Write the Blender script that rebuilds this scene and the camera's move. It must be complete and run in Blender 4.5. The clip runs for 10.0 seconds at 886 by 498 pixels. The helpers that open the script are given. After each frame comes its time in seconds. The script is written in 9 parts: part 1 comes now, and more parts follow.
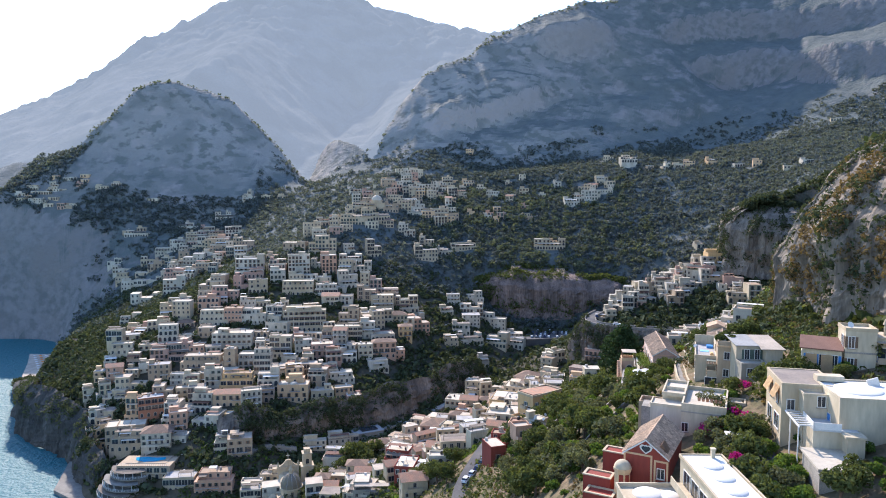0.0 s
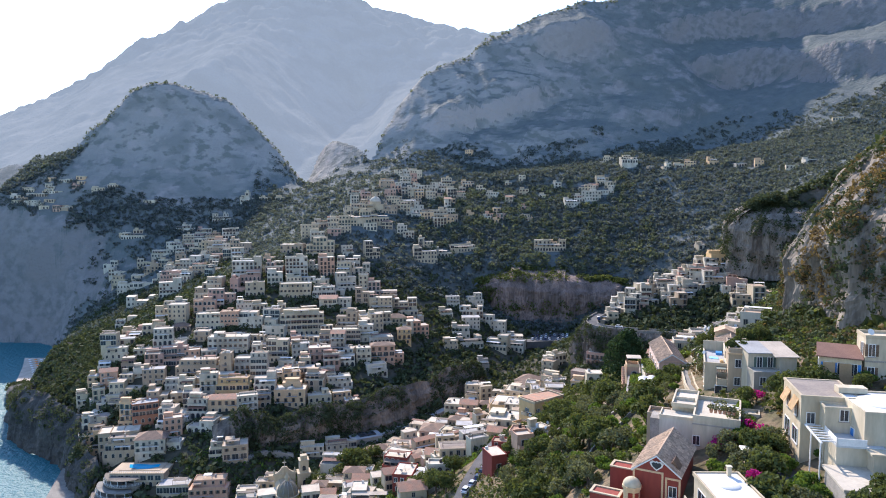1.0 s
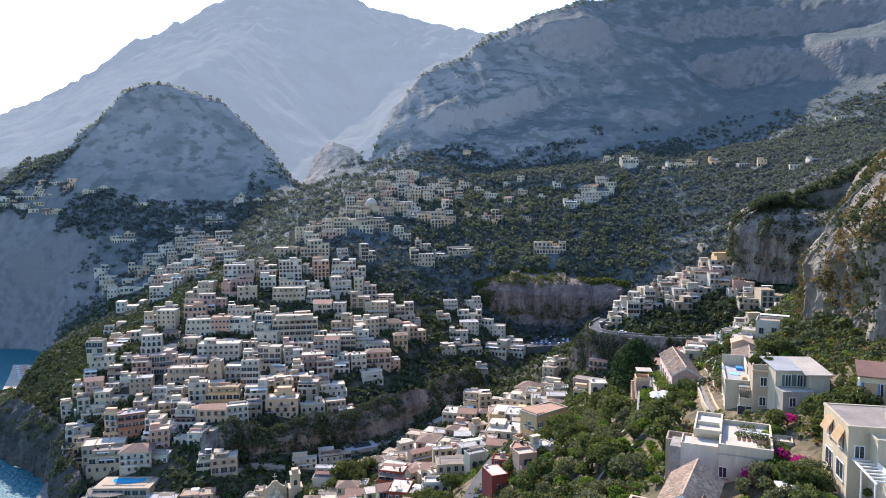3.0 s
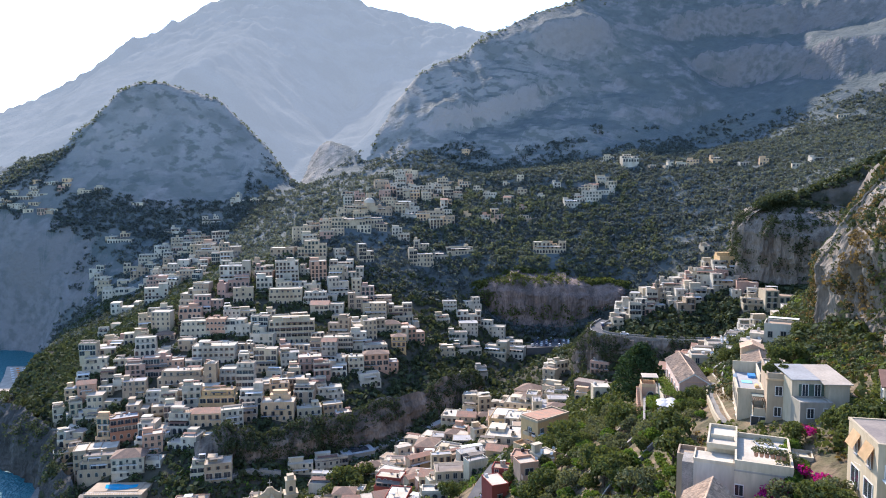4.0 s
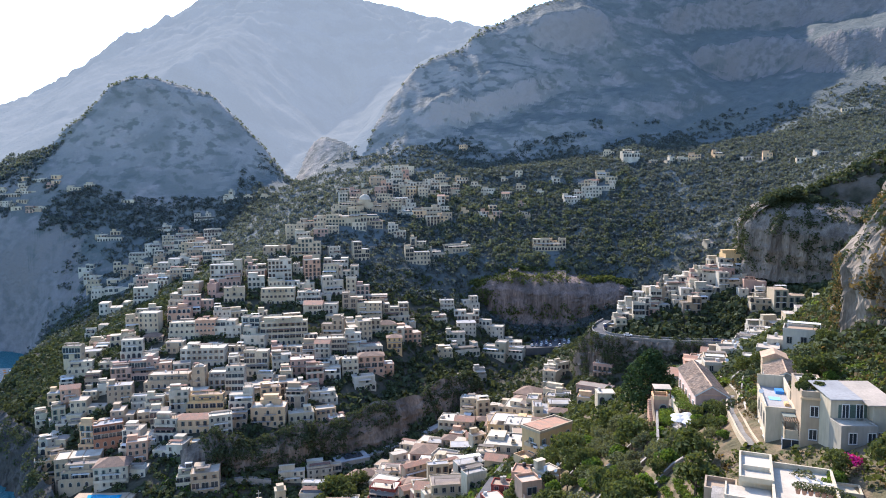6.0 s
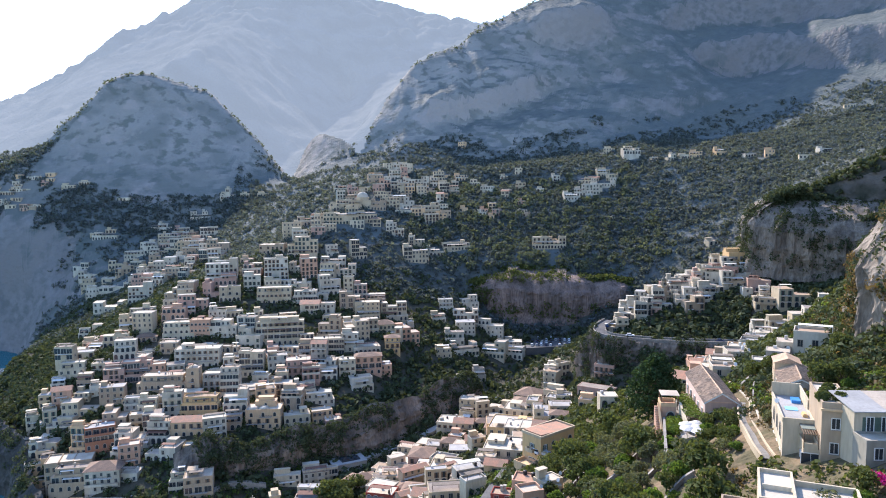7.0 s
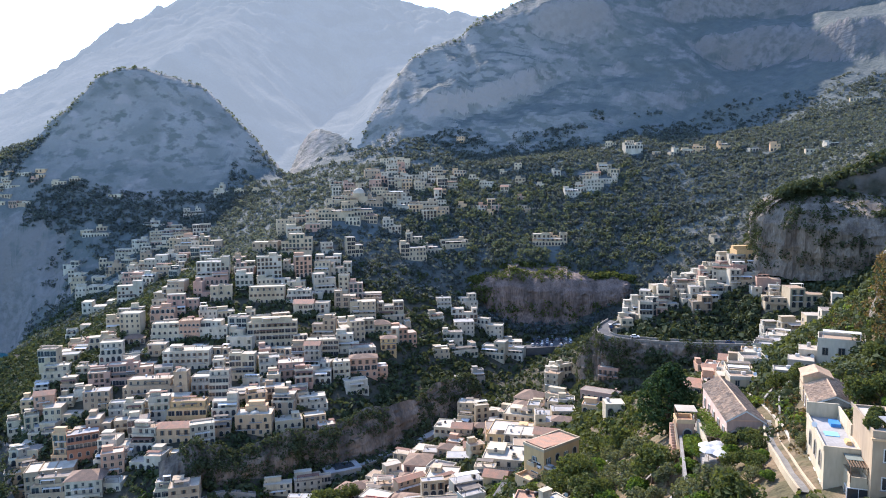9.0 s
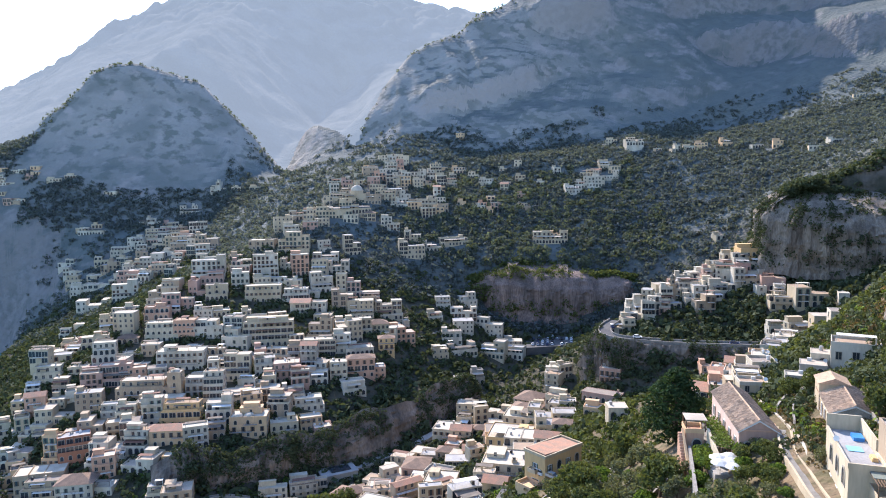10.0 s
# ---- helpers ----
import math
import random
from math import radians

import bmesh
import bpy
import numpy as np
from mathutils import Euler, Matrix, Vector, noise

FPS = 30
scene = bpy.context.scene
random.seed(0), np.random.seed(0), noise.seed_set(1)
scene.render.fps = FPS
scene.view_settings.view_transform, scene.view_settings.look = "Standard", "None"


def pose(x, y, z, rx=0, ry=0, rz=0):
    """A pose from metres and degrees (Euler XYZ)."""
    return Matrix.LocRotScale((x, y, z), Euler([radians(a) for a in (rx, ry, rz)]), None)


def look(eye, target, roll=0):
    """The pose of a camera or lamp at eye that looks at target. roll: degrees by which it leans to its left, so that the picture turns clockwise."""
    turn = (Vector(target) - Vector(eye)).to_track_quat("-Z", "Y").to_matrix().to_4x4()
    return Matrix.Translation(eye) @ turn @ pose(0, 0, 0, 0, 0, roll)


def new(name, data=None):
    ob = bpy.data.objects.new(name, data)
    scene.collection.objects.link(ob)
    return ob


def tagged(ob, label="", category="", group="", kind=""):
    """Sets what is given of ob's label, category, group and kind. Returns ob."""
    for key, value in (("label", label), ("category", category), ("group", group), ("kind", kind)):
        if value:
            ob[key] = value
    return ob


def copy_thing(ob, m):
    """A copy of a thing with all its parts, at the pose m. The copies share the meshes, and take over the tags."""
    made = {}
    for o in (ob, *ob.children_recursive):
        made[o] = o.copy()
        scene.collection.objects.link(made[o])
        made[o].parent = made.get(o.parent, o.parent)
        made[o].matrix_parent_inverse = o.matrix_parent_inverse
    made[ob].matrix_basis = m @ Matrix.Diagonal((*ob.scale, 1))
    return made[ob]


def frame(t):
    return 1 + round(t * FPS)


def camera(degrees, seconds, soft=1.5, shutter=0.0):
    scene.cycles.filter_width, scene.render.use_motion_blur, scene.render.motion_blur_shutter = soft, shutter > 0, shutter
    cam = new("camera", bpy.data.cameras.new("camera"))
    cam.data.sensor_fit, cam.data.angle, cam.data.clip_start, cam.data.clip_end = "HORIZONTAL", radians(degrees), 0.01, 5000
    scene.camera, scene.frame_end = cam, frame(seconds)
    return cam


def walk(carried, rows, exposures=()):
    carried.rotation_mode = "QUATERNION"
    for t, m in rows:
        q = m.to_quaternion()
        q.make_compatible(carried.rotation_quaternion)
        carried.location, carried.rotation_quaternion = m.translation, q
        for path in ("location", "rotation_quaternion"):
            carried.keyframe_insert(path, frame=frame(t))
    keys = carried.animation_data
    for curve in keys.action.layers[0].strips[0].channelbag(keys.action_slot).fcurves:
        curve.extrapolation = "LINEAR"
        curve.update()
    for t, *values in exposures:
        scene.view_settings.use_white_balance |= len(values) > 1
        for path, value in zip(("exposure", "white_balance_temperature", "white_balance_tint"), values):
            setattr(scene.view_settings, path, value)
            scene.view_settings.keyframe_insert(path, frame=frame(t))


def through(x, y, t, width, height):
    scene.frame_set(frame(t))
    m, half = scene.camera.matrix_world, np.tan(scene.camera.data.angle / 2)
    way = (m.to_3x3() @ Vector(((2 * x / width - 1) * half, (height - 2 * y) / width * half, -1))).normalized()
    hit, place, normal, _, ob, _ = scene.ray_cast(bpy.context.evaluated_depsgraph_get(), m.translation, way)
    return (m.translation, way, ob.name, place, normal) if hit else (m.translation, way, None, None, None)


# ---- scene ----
# ---------------------------------------------------------------- camera
cam = camera(66.0, 10.0, soft=1.0)
PATH = [
    (0.0, (0.00, 0.00, 148.70), 0.000, -5.000, 0.000),
    (0.5, (0.16, 3.07, 148.70), -0.021, -4.958, 0.087),
    (1.0, (0.32, 6.17, 148.70), -0.045, -4.918, 0.159),
    (1.5, (0.48, 9.31, 148.70), -0.071, -4.882, 0.224),
    (2.0, (0.65, 12.48, 148.70), -0.116, -4.838, 0.283),
    (2.5, (0.81, 15.68, 148.71), -0.170, -4.801, 0.320),
    (4.0, (1.34, 25.43, 148.72), -0.282, -4.865, 0.439),
    (4.5, (1.53, 28.72, 148.73), -0.331, -4.927, 0.477),
    (5.0, (1.73, 32.03, 148.74), -0.380, -4.997, 0.526),
    (5.5, (1.93, 35.34, 148.74), -0.423, -5.083, 0.563),
    (7.0, (2.60, 45.34, 148.75), -0.530, -5.394, 0.639),
    (7.5, (2.85, 48.67, 148.75), -0.553, -5.486, 0.659),
    (8.0, (3.11, 52.00, 148.75), -0.568, -5.578, 0.689),
    (8.5, (3.38, 55.33, 148.74), -0.592, -5.663, 0.725),
    (9.0, (3.67, 58.65, 148.73), -0.602, -5.762, 0.739),
    (9.5, (3.97, 61.96, 148.72), -0.609, -5.880, 0.754),
    (10.0, (4.29, 65.25, 148.70), -0.629, -6.001, 0.762),
]
walk(cam, [(t, pose(*eye, 90 + pitch, roll, yaw)) for t, eye, yaw, pitch, roll in PATH],
     exposures=((0.0, 1.27, 5750.0, 18.0), (10.0, 1.45, 5750.0, 18.0)))

# ---------------------------------------------------------------- daylight
SUN_AZIMUTH, SUN_HEIGHT = -19.0, 36.0      # degrees left of the way ahead, degrees above the horizon
sun_way = Vector((math.sin(radians(SUN_AZIMUTH)) * math.cos(radians(SUN_HEIGHT)),
                  math.cos(radians(SUN_AZIMUTH)) * math.cos(radians(SUN_HEIGHT)),
                  math.sin(radians(SUN_HEIGHT))))
world = bpy.data.worlds.new("sky")
scene.world = world
world.use_nodes = True
wn = world.node_tree.nodes
sky = wn.new("ShaderNodeTexSky")
sky.sky_type = "NISHITA"
sky.sun_disc = False
sky.sun_elevation = radians(SUN_HEIGHT)
sky.sun_rotation = radians(SUN_AZIMUTH)
sky.air_density, sky.dust_density, sky.ozone_density = 1.3, 0.5, 3.0
wn["Background"].inputs["Strength"].default_value = 0.135
world.node_tree.links.new(sky.outputs["Color"], wn["Background"].inputs["Color"])
sun = new("sun", bpy.data.lights.new("sun", "SUN"))
sun.data.energy, sun.data.angle, sun.data.color = 3.6, radians(0.6), (1.0, 0.86, 0.66)
sun.matrix_world = look(sun_way * 900, (0, 0, 0))

# ---------------------------------------------------------------- materials
def material(name, base, rough=0.8, vary=0.25, scale=1.0, bump=0.3, second=None, metal=0.0, island=0.0, spec=0.3, streak=0.0):
    """A surface with stains at two sizes, a second tint, relief, and a tint of its own on every object."""
    m = bpy.data.materials.new(name)
    m.use_nodes = True
    n, ln = m.node_tree.nodes, m.node_tree.links
    b = n["Principled BSDF"]
    b.inputs["Roughness"].default_value, b.inputs["Metallic"].default_value = rough, metal
    b.inputs["Specular IOR Level"].default_value = spec
    co = n.new("ShaderNodeNewGeometry")
    big, fine = n.new("ShaderNodeTexNoise"), n.new("ShaderNodeTexNoise")
    big.inputs["Scale"].default_value, fine.inputs["Scale"].default_value = 0.22 * scale, 2.3 * scale
    big.inputs["Detail"].default_value, fine.inputs["Detail"].default_value = 5, 6
    stretch = n.new("ShaderNodeVectorMath")
    stretch.operation = "MULTIPLY"
    stretch.inputs[1].default_value = (1, 1, 1 - streak)
    ln.new(co.outputs["Position"], stretch.inputs[0])
    for t in (big, fine):
        ln.new(stretch.outputs[0], t.inputs["Vector"])
    ramp = n.new("ShaderNodeMapRange")
    ramp.inputs["From Min"].default_value, ramp.inputs["From Max"].default_value = 0.35, 0.65
    ln.new(big.outputs["Fac"], ramp.inputs["Value"])
    mix = n.new("ShaderNodeMix")
    mix.data_type = "RGBA"
    mix.inputs["A"].default_value = (*base, 1)
    mix.inputs["B"].default_value = (*(second or [c * (1 - vary) for c in base]), 1)
    ln.new(ramp.outputs[0], mix.inputs["Factor"])
    shade = n.new("ShaderNodeMapRange")
    shade.inputs["From Min"].default_value, shade.inputs["From Max"].default_value = 0.25, 0.75
    shade.inputs["To Min"].default_value, shade.inputs["To Max"].default_value = 1 - vary, 1 + vary * 0.7
    ln.new(fine.outputs["Fac"], shade.inputs["Value"])
    mul = n.new("ShaderNodeMix")
    mul.data_type, mul.blend_type = "RGBA", "MULTIPLY"
    mul.inputs["Factor"].default_value = 1
    ln.new(mix.outputs["Result"], mul.inputs["A"])
    ln.new(shade.outputs[0], mul.inputs["B"])
    out = mul
    if island:
        info = n.new("ShaderNodeNewGeometry")
        rng = n.new("ShaderNodeMapRange")
        rng.inputs["To Min"].default_value, rng.inputs["To Max"].default_value = 1 - island, 1 + island
        ln.new(info.outputs["Random Per Island"], rng.inputs["Value"])
        more = n.new("ShaderNodeMix")
        more.data_type, more.blend_type = "RGBA", "MULTIPLY"
        more.inputs["Factor"].default_value = 1
        ln.new(out.outputs["Result"], more.inputs["A"])
        ln.new(rng.outputs[0], more.inputs["B"])
        out = more
    ln.new(out.outputs["Result"], b.inputs["Base Color"])
    bp = n.new("ShaderNodeBump")
    bp.inputs["Strength"].default_value, bp.inputs["Distance"].default_value = bump, 0.05 / scale
    ln.new(fine.outputs["Fac"], bp.inputs["Height"])
    ln.new(bp.outputs[0], b.inputs["Normal"])
    return m


def leaf_material(name, base, second, through=0.32):
    """Leaves: a matt face, and light that comes through them from behind."""
    m = material(name, base, 0.8, 0.25, 1.0, 0.0, second, island=0.3, spec=0.08)
    n, ln = m.node_tree.nodes, m.node_tree.links
    b, out = n["Principled BSDF"], n["Material Output"]
    col = b.inputs["Base Color"].links[0].from_socket
    tr, mx = n.new("ShaderNodeBsdfTranslucent"), n.new("ShaderNodeMixShader")
    mx.inputs["Fac"].default_value = through
    warm = n.new("ShaderNodeMix")
    warm.data_type, warm.blend_type = "RGBA", "MULTIPLY"
    warm.inputs["Factor"].default_value = 1
    warm.inputs["B"].default_value = (1.25, 1.2, 0.6, 1)
    ln.new(col, warm.inputs["A"])
    ln.new(warm.outputs["Result"], tr.inputs["Color"])
    ln.new(b.outputs[0], mx.inputs[1])
    ln.new(tr.outputs[0], mx.inputs[2])
    ln.new(mx.outputs[0], out.inputs["Surface"])
    return m


def ground_material(name, glow=None, wooded=False):
    """Mountain side: scrub and woods on the gentler slopes, bare limestone where it is steep, dry grass between."""
    m = bpy.data.materials.new(name)
    m.use_nodes = True
    n, ln = m.node_tree.nodes, m.node_tree.links
    b = n["Principled BSDF"]
    b.inputs["Roughness"].default_value = 0.95
    b.inputs["Specular IOR Level"].default_value = 0.1
    geo = n.new("ShaderNodeNewGeometry")
    split = n.new("ShaderNodeSeparateXYZ")
    ln.new(geo.outputs["True Normal"], split.inputs[0])

    def tex(scale, detail=6, kind="ShaderNodeTexNoise"):
        t = n.new(kind)
        t.inputs["Scale"].default_value = scale
        if kind == "ShaderNodeTexNoise":
            t.inputs["Detail"].default_value = detail
        ln.new(geo.outputs["Position"], t.inputs["Vector"])
        return t

    def tint(fac, a, c):
        x = n.new("ShaderNodeMix")
        x.data_type = "RGBA"
        for key, v in (("A", a), ("B", c)):
            if isinstance(v, tuple):
                x.inputs[key].default_value = (*v, 1)
            else:
                ln.new(v, x.inputs[key])
        ln.new(fac, x.inputs["Factor"])
        return x.outputs["Result"]

    def ranged(v, a, c, lo=0.0, hi=1.0):
        r = n.new("ShaderNodeMapRange")
        r.inputs["From Min"].default_value, r.inputs["From Max"].default_value = a, c
        r.inputs["To Min"].default_value, r.inputs["To Max"].default_value = lo, hi
        ln.new(v, r.inputs["Value"])
        return r.outputs[0]

    place = n.new("ShaderNodeSeparateXYZ")
    ln.new(geo.outputs["Position"], place.inputs[0])
    crowns = tex(0.17, kind="ShaderNodeTexVoronoi")
    # woods tone lightened and greyed for the haze of distance
    woods = tint(ranged(tex(0.09).outputs["Fac"], 0.35, 0.65), (0.10, 0.117, 0.114), (0.125, 0.14, 0.135))
    woods = tint(ranged(tex(0.013).outputs["Fac"], 0.55, 0.7), woods, (0.12, 0.132, 0.122))
    rock = tint(ranged(tex(0.12, 8).outputs["Fac"], 0.4, 0.62), (0.215, 0.208, 0.205), (0.15, 0.152, 0.15))
    rock = tint(ranged(tex(0.02).outputs["Fac"], 0.45, 0.6), rock, (0.195, 0.185, 0.178))
    steep = n.new("ShaderNodeMath")
    steep.operation = "ADD"
    ln.new(split.outputs["Z"], steep.inputs[0])
    ln.new(ranged(tex(0.04, 10).outputs["Fac"], 0.3, 0.7, -0.34, 0.34), steep.inputs[1])
    col = tint(ranged(steep.outputs[0], 0.46, 0.70), rock, woods)
    # the seaward spur: grey garrigue over limestone, lightened to carry distance haze
    hazy_garrigue = tint(ranged(tex(0.05, 9).outputs["Fac"], 0.38, 0.62), (0.31, 0.292, 0.262), (0.265, 0.252, 0.226))
    hazy_garrigue = tint(ranged(tex(0.35, 6).outputs["Fac"], 0.40, 0.60), hazy_garrigue, (0.285, 0.272, 0.244))
    hazy_garrigue = tint(ranged(tex(0.022, 10).outputs["Fac"], 0.5, 0.62), hazy_garrigue, (0.205, 0.205, 0.185))
    hazy_garrigue = tint(ranged(tex(0.07, 10).outputs["Fac"], 0.51, 0.6), hazy_garrigue, (0.165, 0.17, 0.15))
    bare = tint(ranged(steep.outputs[0], 0.40, 0.56), (0.34, 0.305, 0.275), hazy_garrigue)
    # mask for the haze paleness: the left side, growing with distance
    seaward = n.new("ShaderNodeMath")
    seaward.operation = "MULTIPLY"
    ln.new(ranged(place.outputs["X"], 40, 330, 1, 0), seaward.inputs[0])
    ln.new(ranged(place.outputs["Y"], 690, 800), seaward.inputs[1])
    if not wooded:
        # steep faces take the haze paleness, gentle slopes keep the woods tone
        thin = n.new("ShaderNodeMath")
        thin.operation = "MULTIPLY"
        ln.new(seaward.outputs[0], thin.inputs[0])
        ln.new(ranged(split.outputs["Z"], 0.76, 0.88, 1, 0), thin.inputs[1])
        col = tint(thin.outputs[0], col, bare)
        earth = tint(ranged(tex(0.3, 7).outputs["Fac"], 0.42, 0.6), (0.105, 0.092, 0.052), (0.185, 0.138, 0.088))
        gardens = tint(ranged(tex(0.12, 8).outputs["Fac"], 0.4, 0.6), (0.052, 0.052, 0.036), (0.085, 0.075, 0.055))
        gardens = tint(ranged(steep.outputs[0], 0.34, 0.5), (0.15, 0.128, 0.105), gardens)
        col = tint(ranged(place.outputs["Y"], 520, 600), gardens, col)
        col = tint(ranged(place.outputs["Y"], 250, 330), earth, col)
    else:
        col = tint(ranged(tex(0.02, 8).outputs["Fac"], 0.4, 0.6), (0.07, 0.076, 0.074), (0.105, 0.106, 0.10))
    ln.new(col, b.inputs["Base Color"])
    bp = n.new("ShaderNodeBump")
    bp.inputs["Strength"].default_value, bp.inputs["Distance"].default_value = 0.8, 2.5
    relief = n.new("ShaderNodeMath")
    relief.operation = "MULTIPLY_ADD"
    relief.inputs[1].default_value = -0.12
    ln.new(crowns.outputs["Distance"], relief.inputs[0])
    ln.new(tex(0.25, 8).outputs["Fac"], relief.inputs[2])
    ln.new(relief.outputs[0], bp.inputs["Height"])
    ln.new(bp.outputs[0], b.inputs["Normal"])
    # distance haze, put into the surface as an even glow
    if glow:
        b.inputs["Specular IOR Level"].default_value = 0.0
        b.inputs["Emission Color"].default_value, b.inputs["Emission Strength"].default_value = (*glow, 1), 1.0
    return m


def sea_material():
    m = bpy.data.materials.new("sea water")
    m.use_nodes = True
    n, ln = m.node_tree.nodes, m.node_tree.links
    b = n["Principled BSDF"]
    b.inputs["Base Color"].default_value = (0.02, 0.13, 0.155, 1)
    b.inputs["Roughness"].default_value, b.inputs["IOR"].default_value = 0.44, 1.33
    geo = n.new("ShaderNodeNewGeometry")
    w1, w2 = n.new("ShaderNodeTexNoise"), n.new("ShaderNodeTexNoise")
    w1.inputs["Scale"].default_value, w2.inputs["Scale"].default_value = 0.3, 0.9
    w1.inputs["Detail"].default_value, w2.inputs["Detail"].default_value = 4, 3
    for w in (w1, w2):
        ln.new(geo.outputs["Position"], w.inputs["Vector"])
    add = n.new("ShaderNodeMath")
    add.operation = "MULTIPLY_ADD"
    add.inputs[1].default_value = 0.45
    ln.new(w2.outputs["Fac"], add.inputs[0])
    ln.new(w1.outputs["Fac"], add.inputs[2])
    bp = n.new("ShaderNodeBump")
    bp.inputs["Strength"].default_value, bp.inputs["Distance"].default_value = 1.0, 2.0
    ln.new(add.outputs[0], bp.inputs["Height"])
    ln.new(bp.outputs[0], b.inputs["Normal"])
    return m


M_GROUND = ground_material("mountain ground")
M_HAZE_RANGE = ground_material("far range", (0.118, 0.134, 0.146), True)      # bluish haze before the range, put in as emission
M_SEA = sea_material()

# ---------------------------------------------------------------- the lie of the land
LINES = []


def line(*nodes):
    """A crest, a foot or a shore: the land keeps to the heights along it."""
    LINES.append(np.array(nodes, float))


# crest of the far massif
line((-1300, 1150, 60), (-892, 1200, 198), (-851, 1230, 234), (-802, 1250, 268), (-783, 1270, 286), (-747, 1290, 296), (-731, 1300, 313), (-693, 1320, 331),
     (-676, 1330, 342), (-670, 1340, 359), (-655, 1345, 365), (-646, 1350, 382), (-629, 1355, 388), (-619, 1360, 383), (-626, 1400, 415), (-625, 1430, 443),
     (-613, 1450, 465), (-599, 1470, 477), (-584, 1490, 479), (-571, 1505, 501), (-562, 1516, 515), (-552, 1530, 505), (-537, 1550, 529), (-522, 1570, 553),
     (-502, 1600, 577), (-454, 1640, 622), (-356, 1680, 667), (-250, 1690, 630), (-196, 1690, 604), (-129, 1700, 580), (-88, 1710, 570), (-47, 1720, 560),
     (0, 1730, 553), (65, 1740, 538), (122, 1750, 532), (256, 1800, 548))
# its buttress towards the valley
line((-348, 985, 316), (-330, 1027, 342), (-331, 1120, 371), (-341, 1280, 431), (-356, 1500, 529), (-356, 1678, 663))
line((-330, 1027, 342), (-307, 1015, 322), (-288, 1000, 299), (-259, 985, 268), (-227, 975, 236))
# the spur before it
line((-446, 748, 159), (-432, 768, 180), (-410, 787, 196), (-399, 800, 211), (-389, 815, 229), (-378, 840, 255), (-373, 850, 268), (-356, 860, 278),
     (-334, 865, 284), (-320, 875, 282), (-311, 882, 276), (-276, 880, 260), (-252, 870, 241), (-228, 860, 221), (-205, 850, 200), (-181, 835, 173),
     (-160, 810, 146))
# the dip behind the spur
line((-406, 905, 248), (-365, 925, 267), (-310, 940, 249), (-255, 930, 214), (-203, 900, 175))
# low spur in the valley and the valley floor
line((-152, 930, 212), (-133, 905, 206), (-110, 870, 196), (-88, 825, 177), (-74, 800, 168))
line((-164, 838, 146), (-188, 920, 180), (-172, 1000, 198), (-173, 1150, 238), (-159, 1350, 308))
line((-109, 920, 187), (-108, 1020, 216), (-92, 1200, 291), (-28, 1450, 402))
# left edge of the mountain over the valley
line((-80, 835, 180), (-76, 862, 200), (-68, 880, 219), (-58, 900, 239), (-50, 925, 264), (-30, 950, 293), (0, 970, 313), (37, 995, 340), (77, 1040, 378),
     (98, 1050, 390), (125, 1060, 402), (147, 1068, 414), (170, 1075, 424), (188, 1080, 431), (216, 1090, 439), (244, 1095, 437), (272, 1105, 444),
     (303, 1120, 461), (366, 1150, 490), (443, 1160, 506), (563, 1140, 518), (706, 1080, 515))
# its rock bands: foot and brow of each
line((1, 862, 214), (26, 870, 218), (48, 880, 224), (85, 895, 240), (149, 930, 260))
line((1, 872, 248), (26, 880, 251), (48, 890, 257), (86, 905, 269), (150, 940, 289))
line((143, 1000, 345), (183, 998, 343), (231, 998, 345))
line((144, 1012, 389), (185, 1012, 397), (234, 1014, 402))
# rocky promontory
line((239, 943, 274), (253, 955, 300), (280, 968, 317), (316, 979, 330), (345, 985, 327))
line((232, 900, 264), (261, 898, 255), (290, 896, 250), (324, 900, 257))
line((235, 880, 242), (262, 876, 230), (283, 874, 223), (307, 880, 228), (336, 900, 244))
# great cliff
line((362, 985, 298), (417, 975, 282), (464, 934, 280), (484, 905, 281), (501, 872, 282), (530, 830, 280), (574, 770, 277))
line((363, 992, 339), (419, 984, 333), (466, 944, 331), (487, 915, 330), (505, 882, 326), (534, 840, 321), (579, 780, 313))
line((334, 1040, 365), (446, 1050, 367), (503, 1020, 370), (548, 960, 368), (608, 900, 363))
line((338, 1055, 400), (449, 1062, 416), (507, 1032, 415), (553, 972, 407), (613, 910, 399))
# slope below the cliffs
line((217, 841, 203), (216, 765, 183), (232, 750, 177))
line((10, 790, 172), (76, 800, 172), (142, 800, 178), (182, 800, 182))
line((318, 850, 200), (359, 850, 215), (346, 800, 188), (307, 800, 182))
line((306, 760, 190), (443, 691, 205), (700, 620, 230))
# western bench, its slope and the coast
line((-600, 770, 140), (-470, 715, 142), (-409, 700, 120), (-300, 692, 108), (-245, 701, 104), (-210, 715, 112))
line((-430, 690, 70), (-330, 660, 60), (-300, 630, 62), (-244, 575, 62))
line((-186, 338, 0), (-197, 356, 0), (-213, 374, 0), (-235, 393, 0), (-258, 411, 0), (-277, 441, 0), (-298, 470, 0), (-322, 506, 0), (-302, 503, 3), (-316, 540, 3), (-345, 592, 0),
     (-374, 656, 0), (-396, 674, 0), (-445, 674, 0), (-700, 720, 0), (-1400, 980, 0))
line((-268, 446, 13), (-255, 430, 17), (-240, 412, 19), (-222, 395, 19), (-203, 378, 18), (-190, 362, 15))
line((-286, 482, 18), (-294, 512, 31), (-298, 540, 30), (-300, 580, 40), (-330, 650, 40))
line((-286, 537, 37), (-251, 470, 35), (-217, 420, 36))
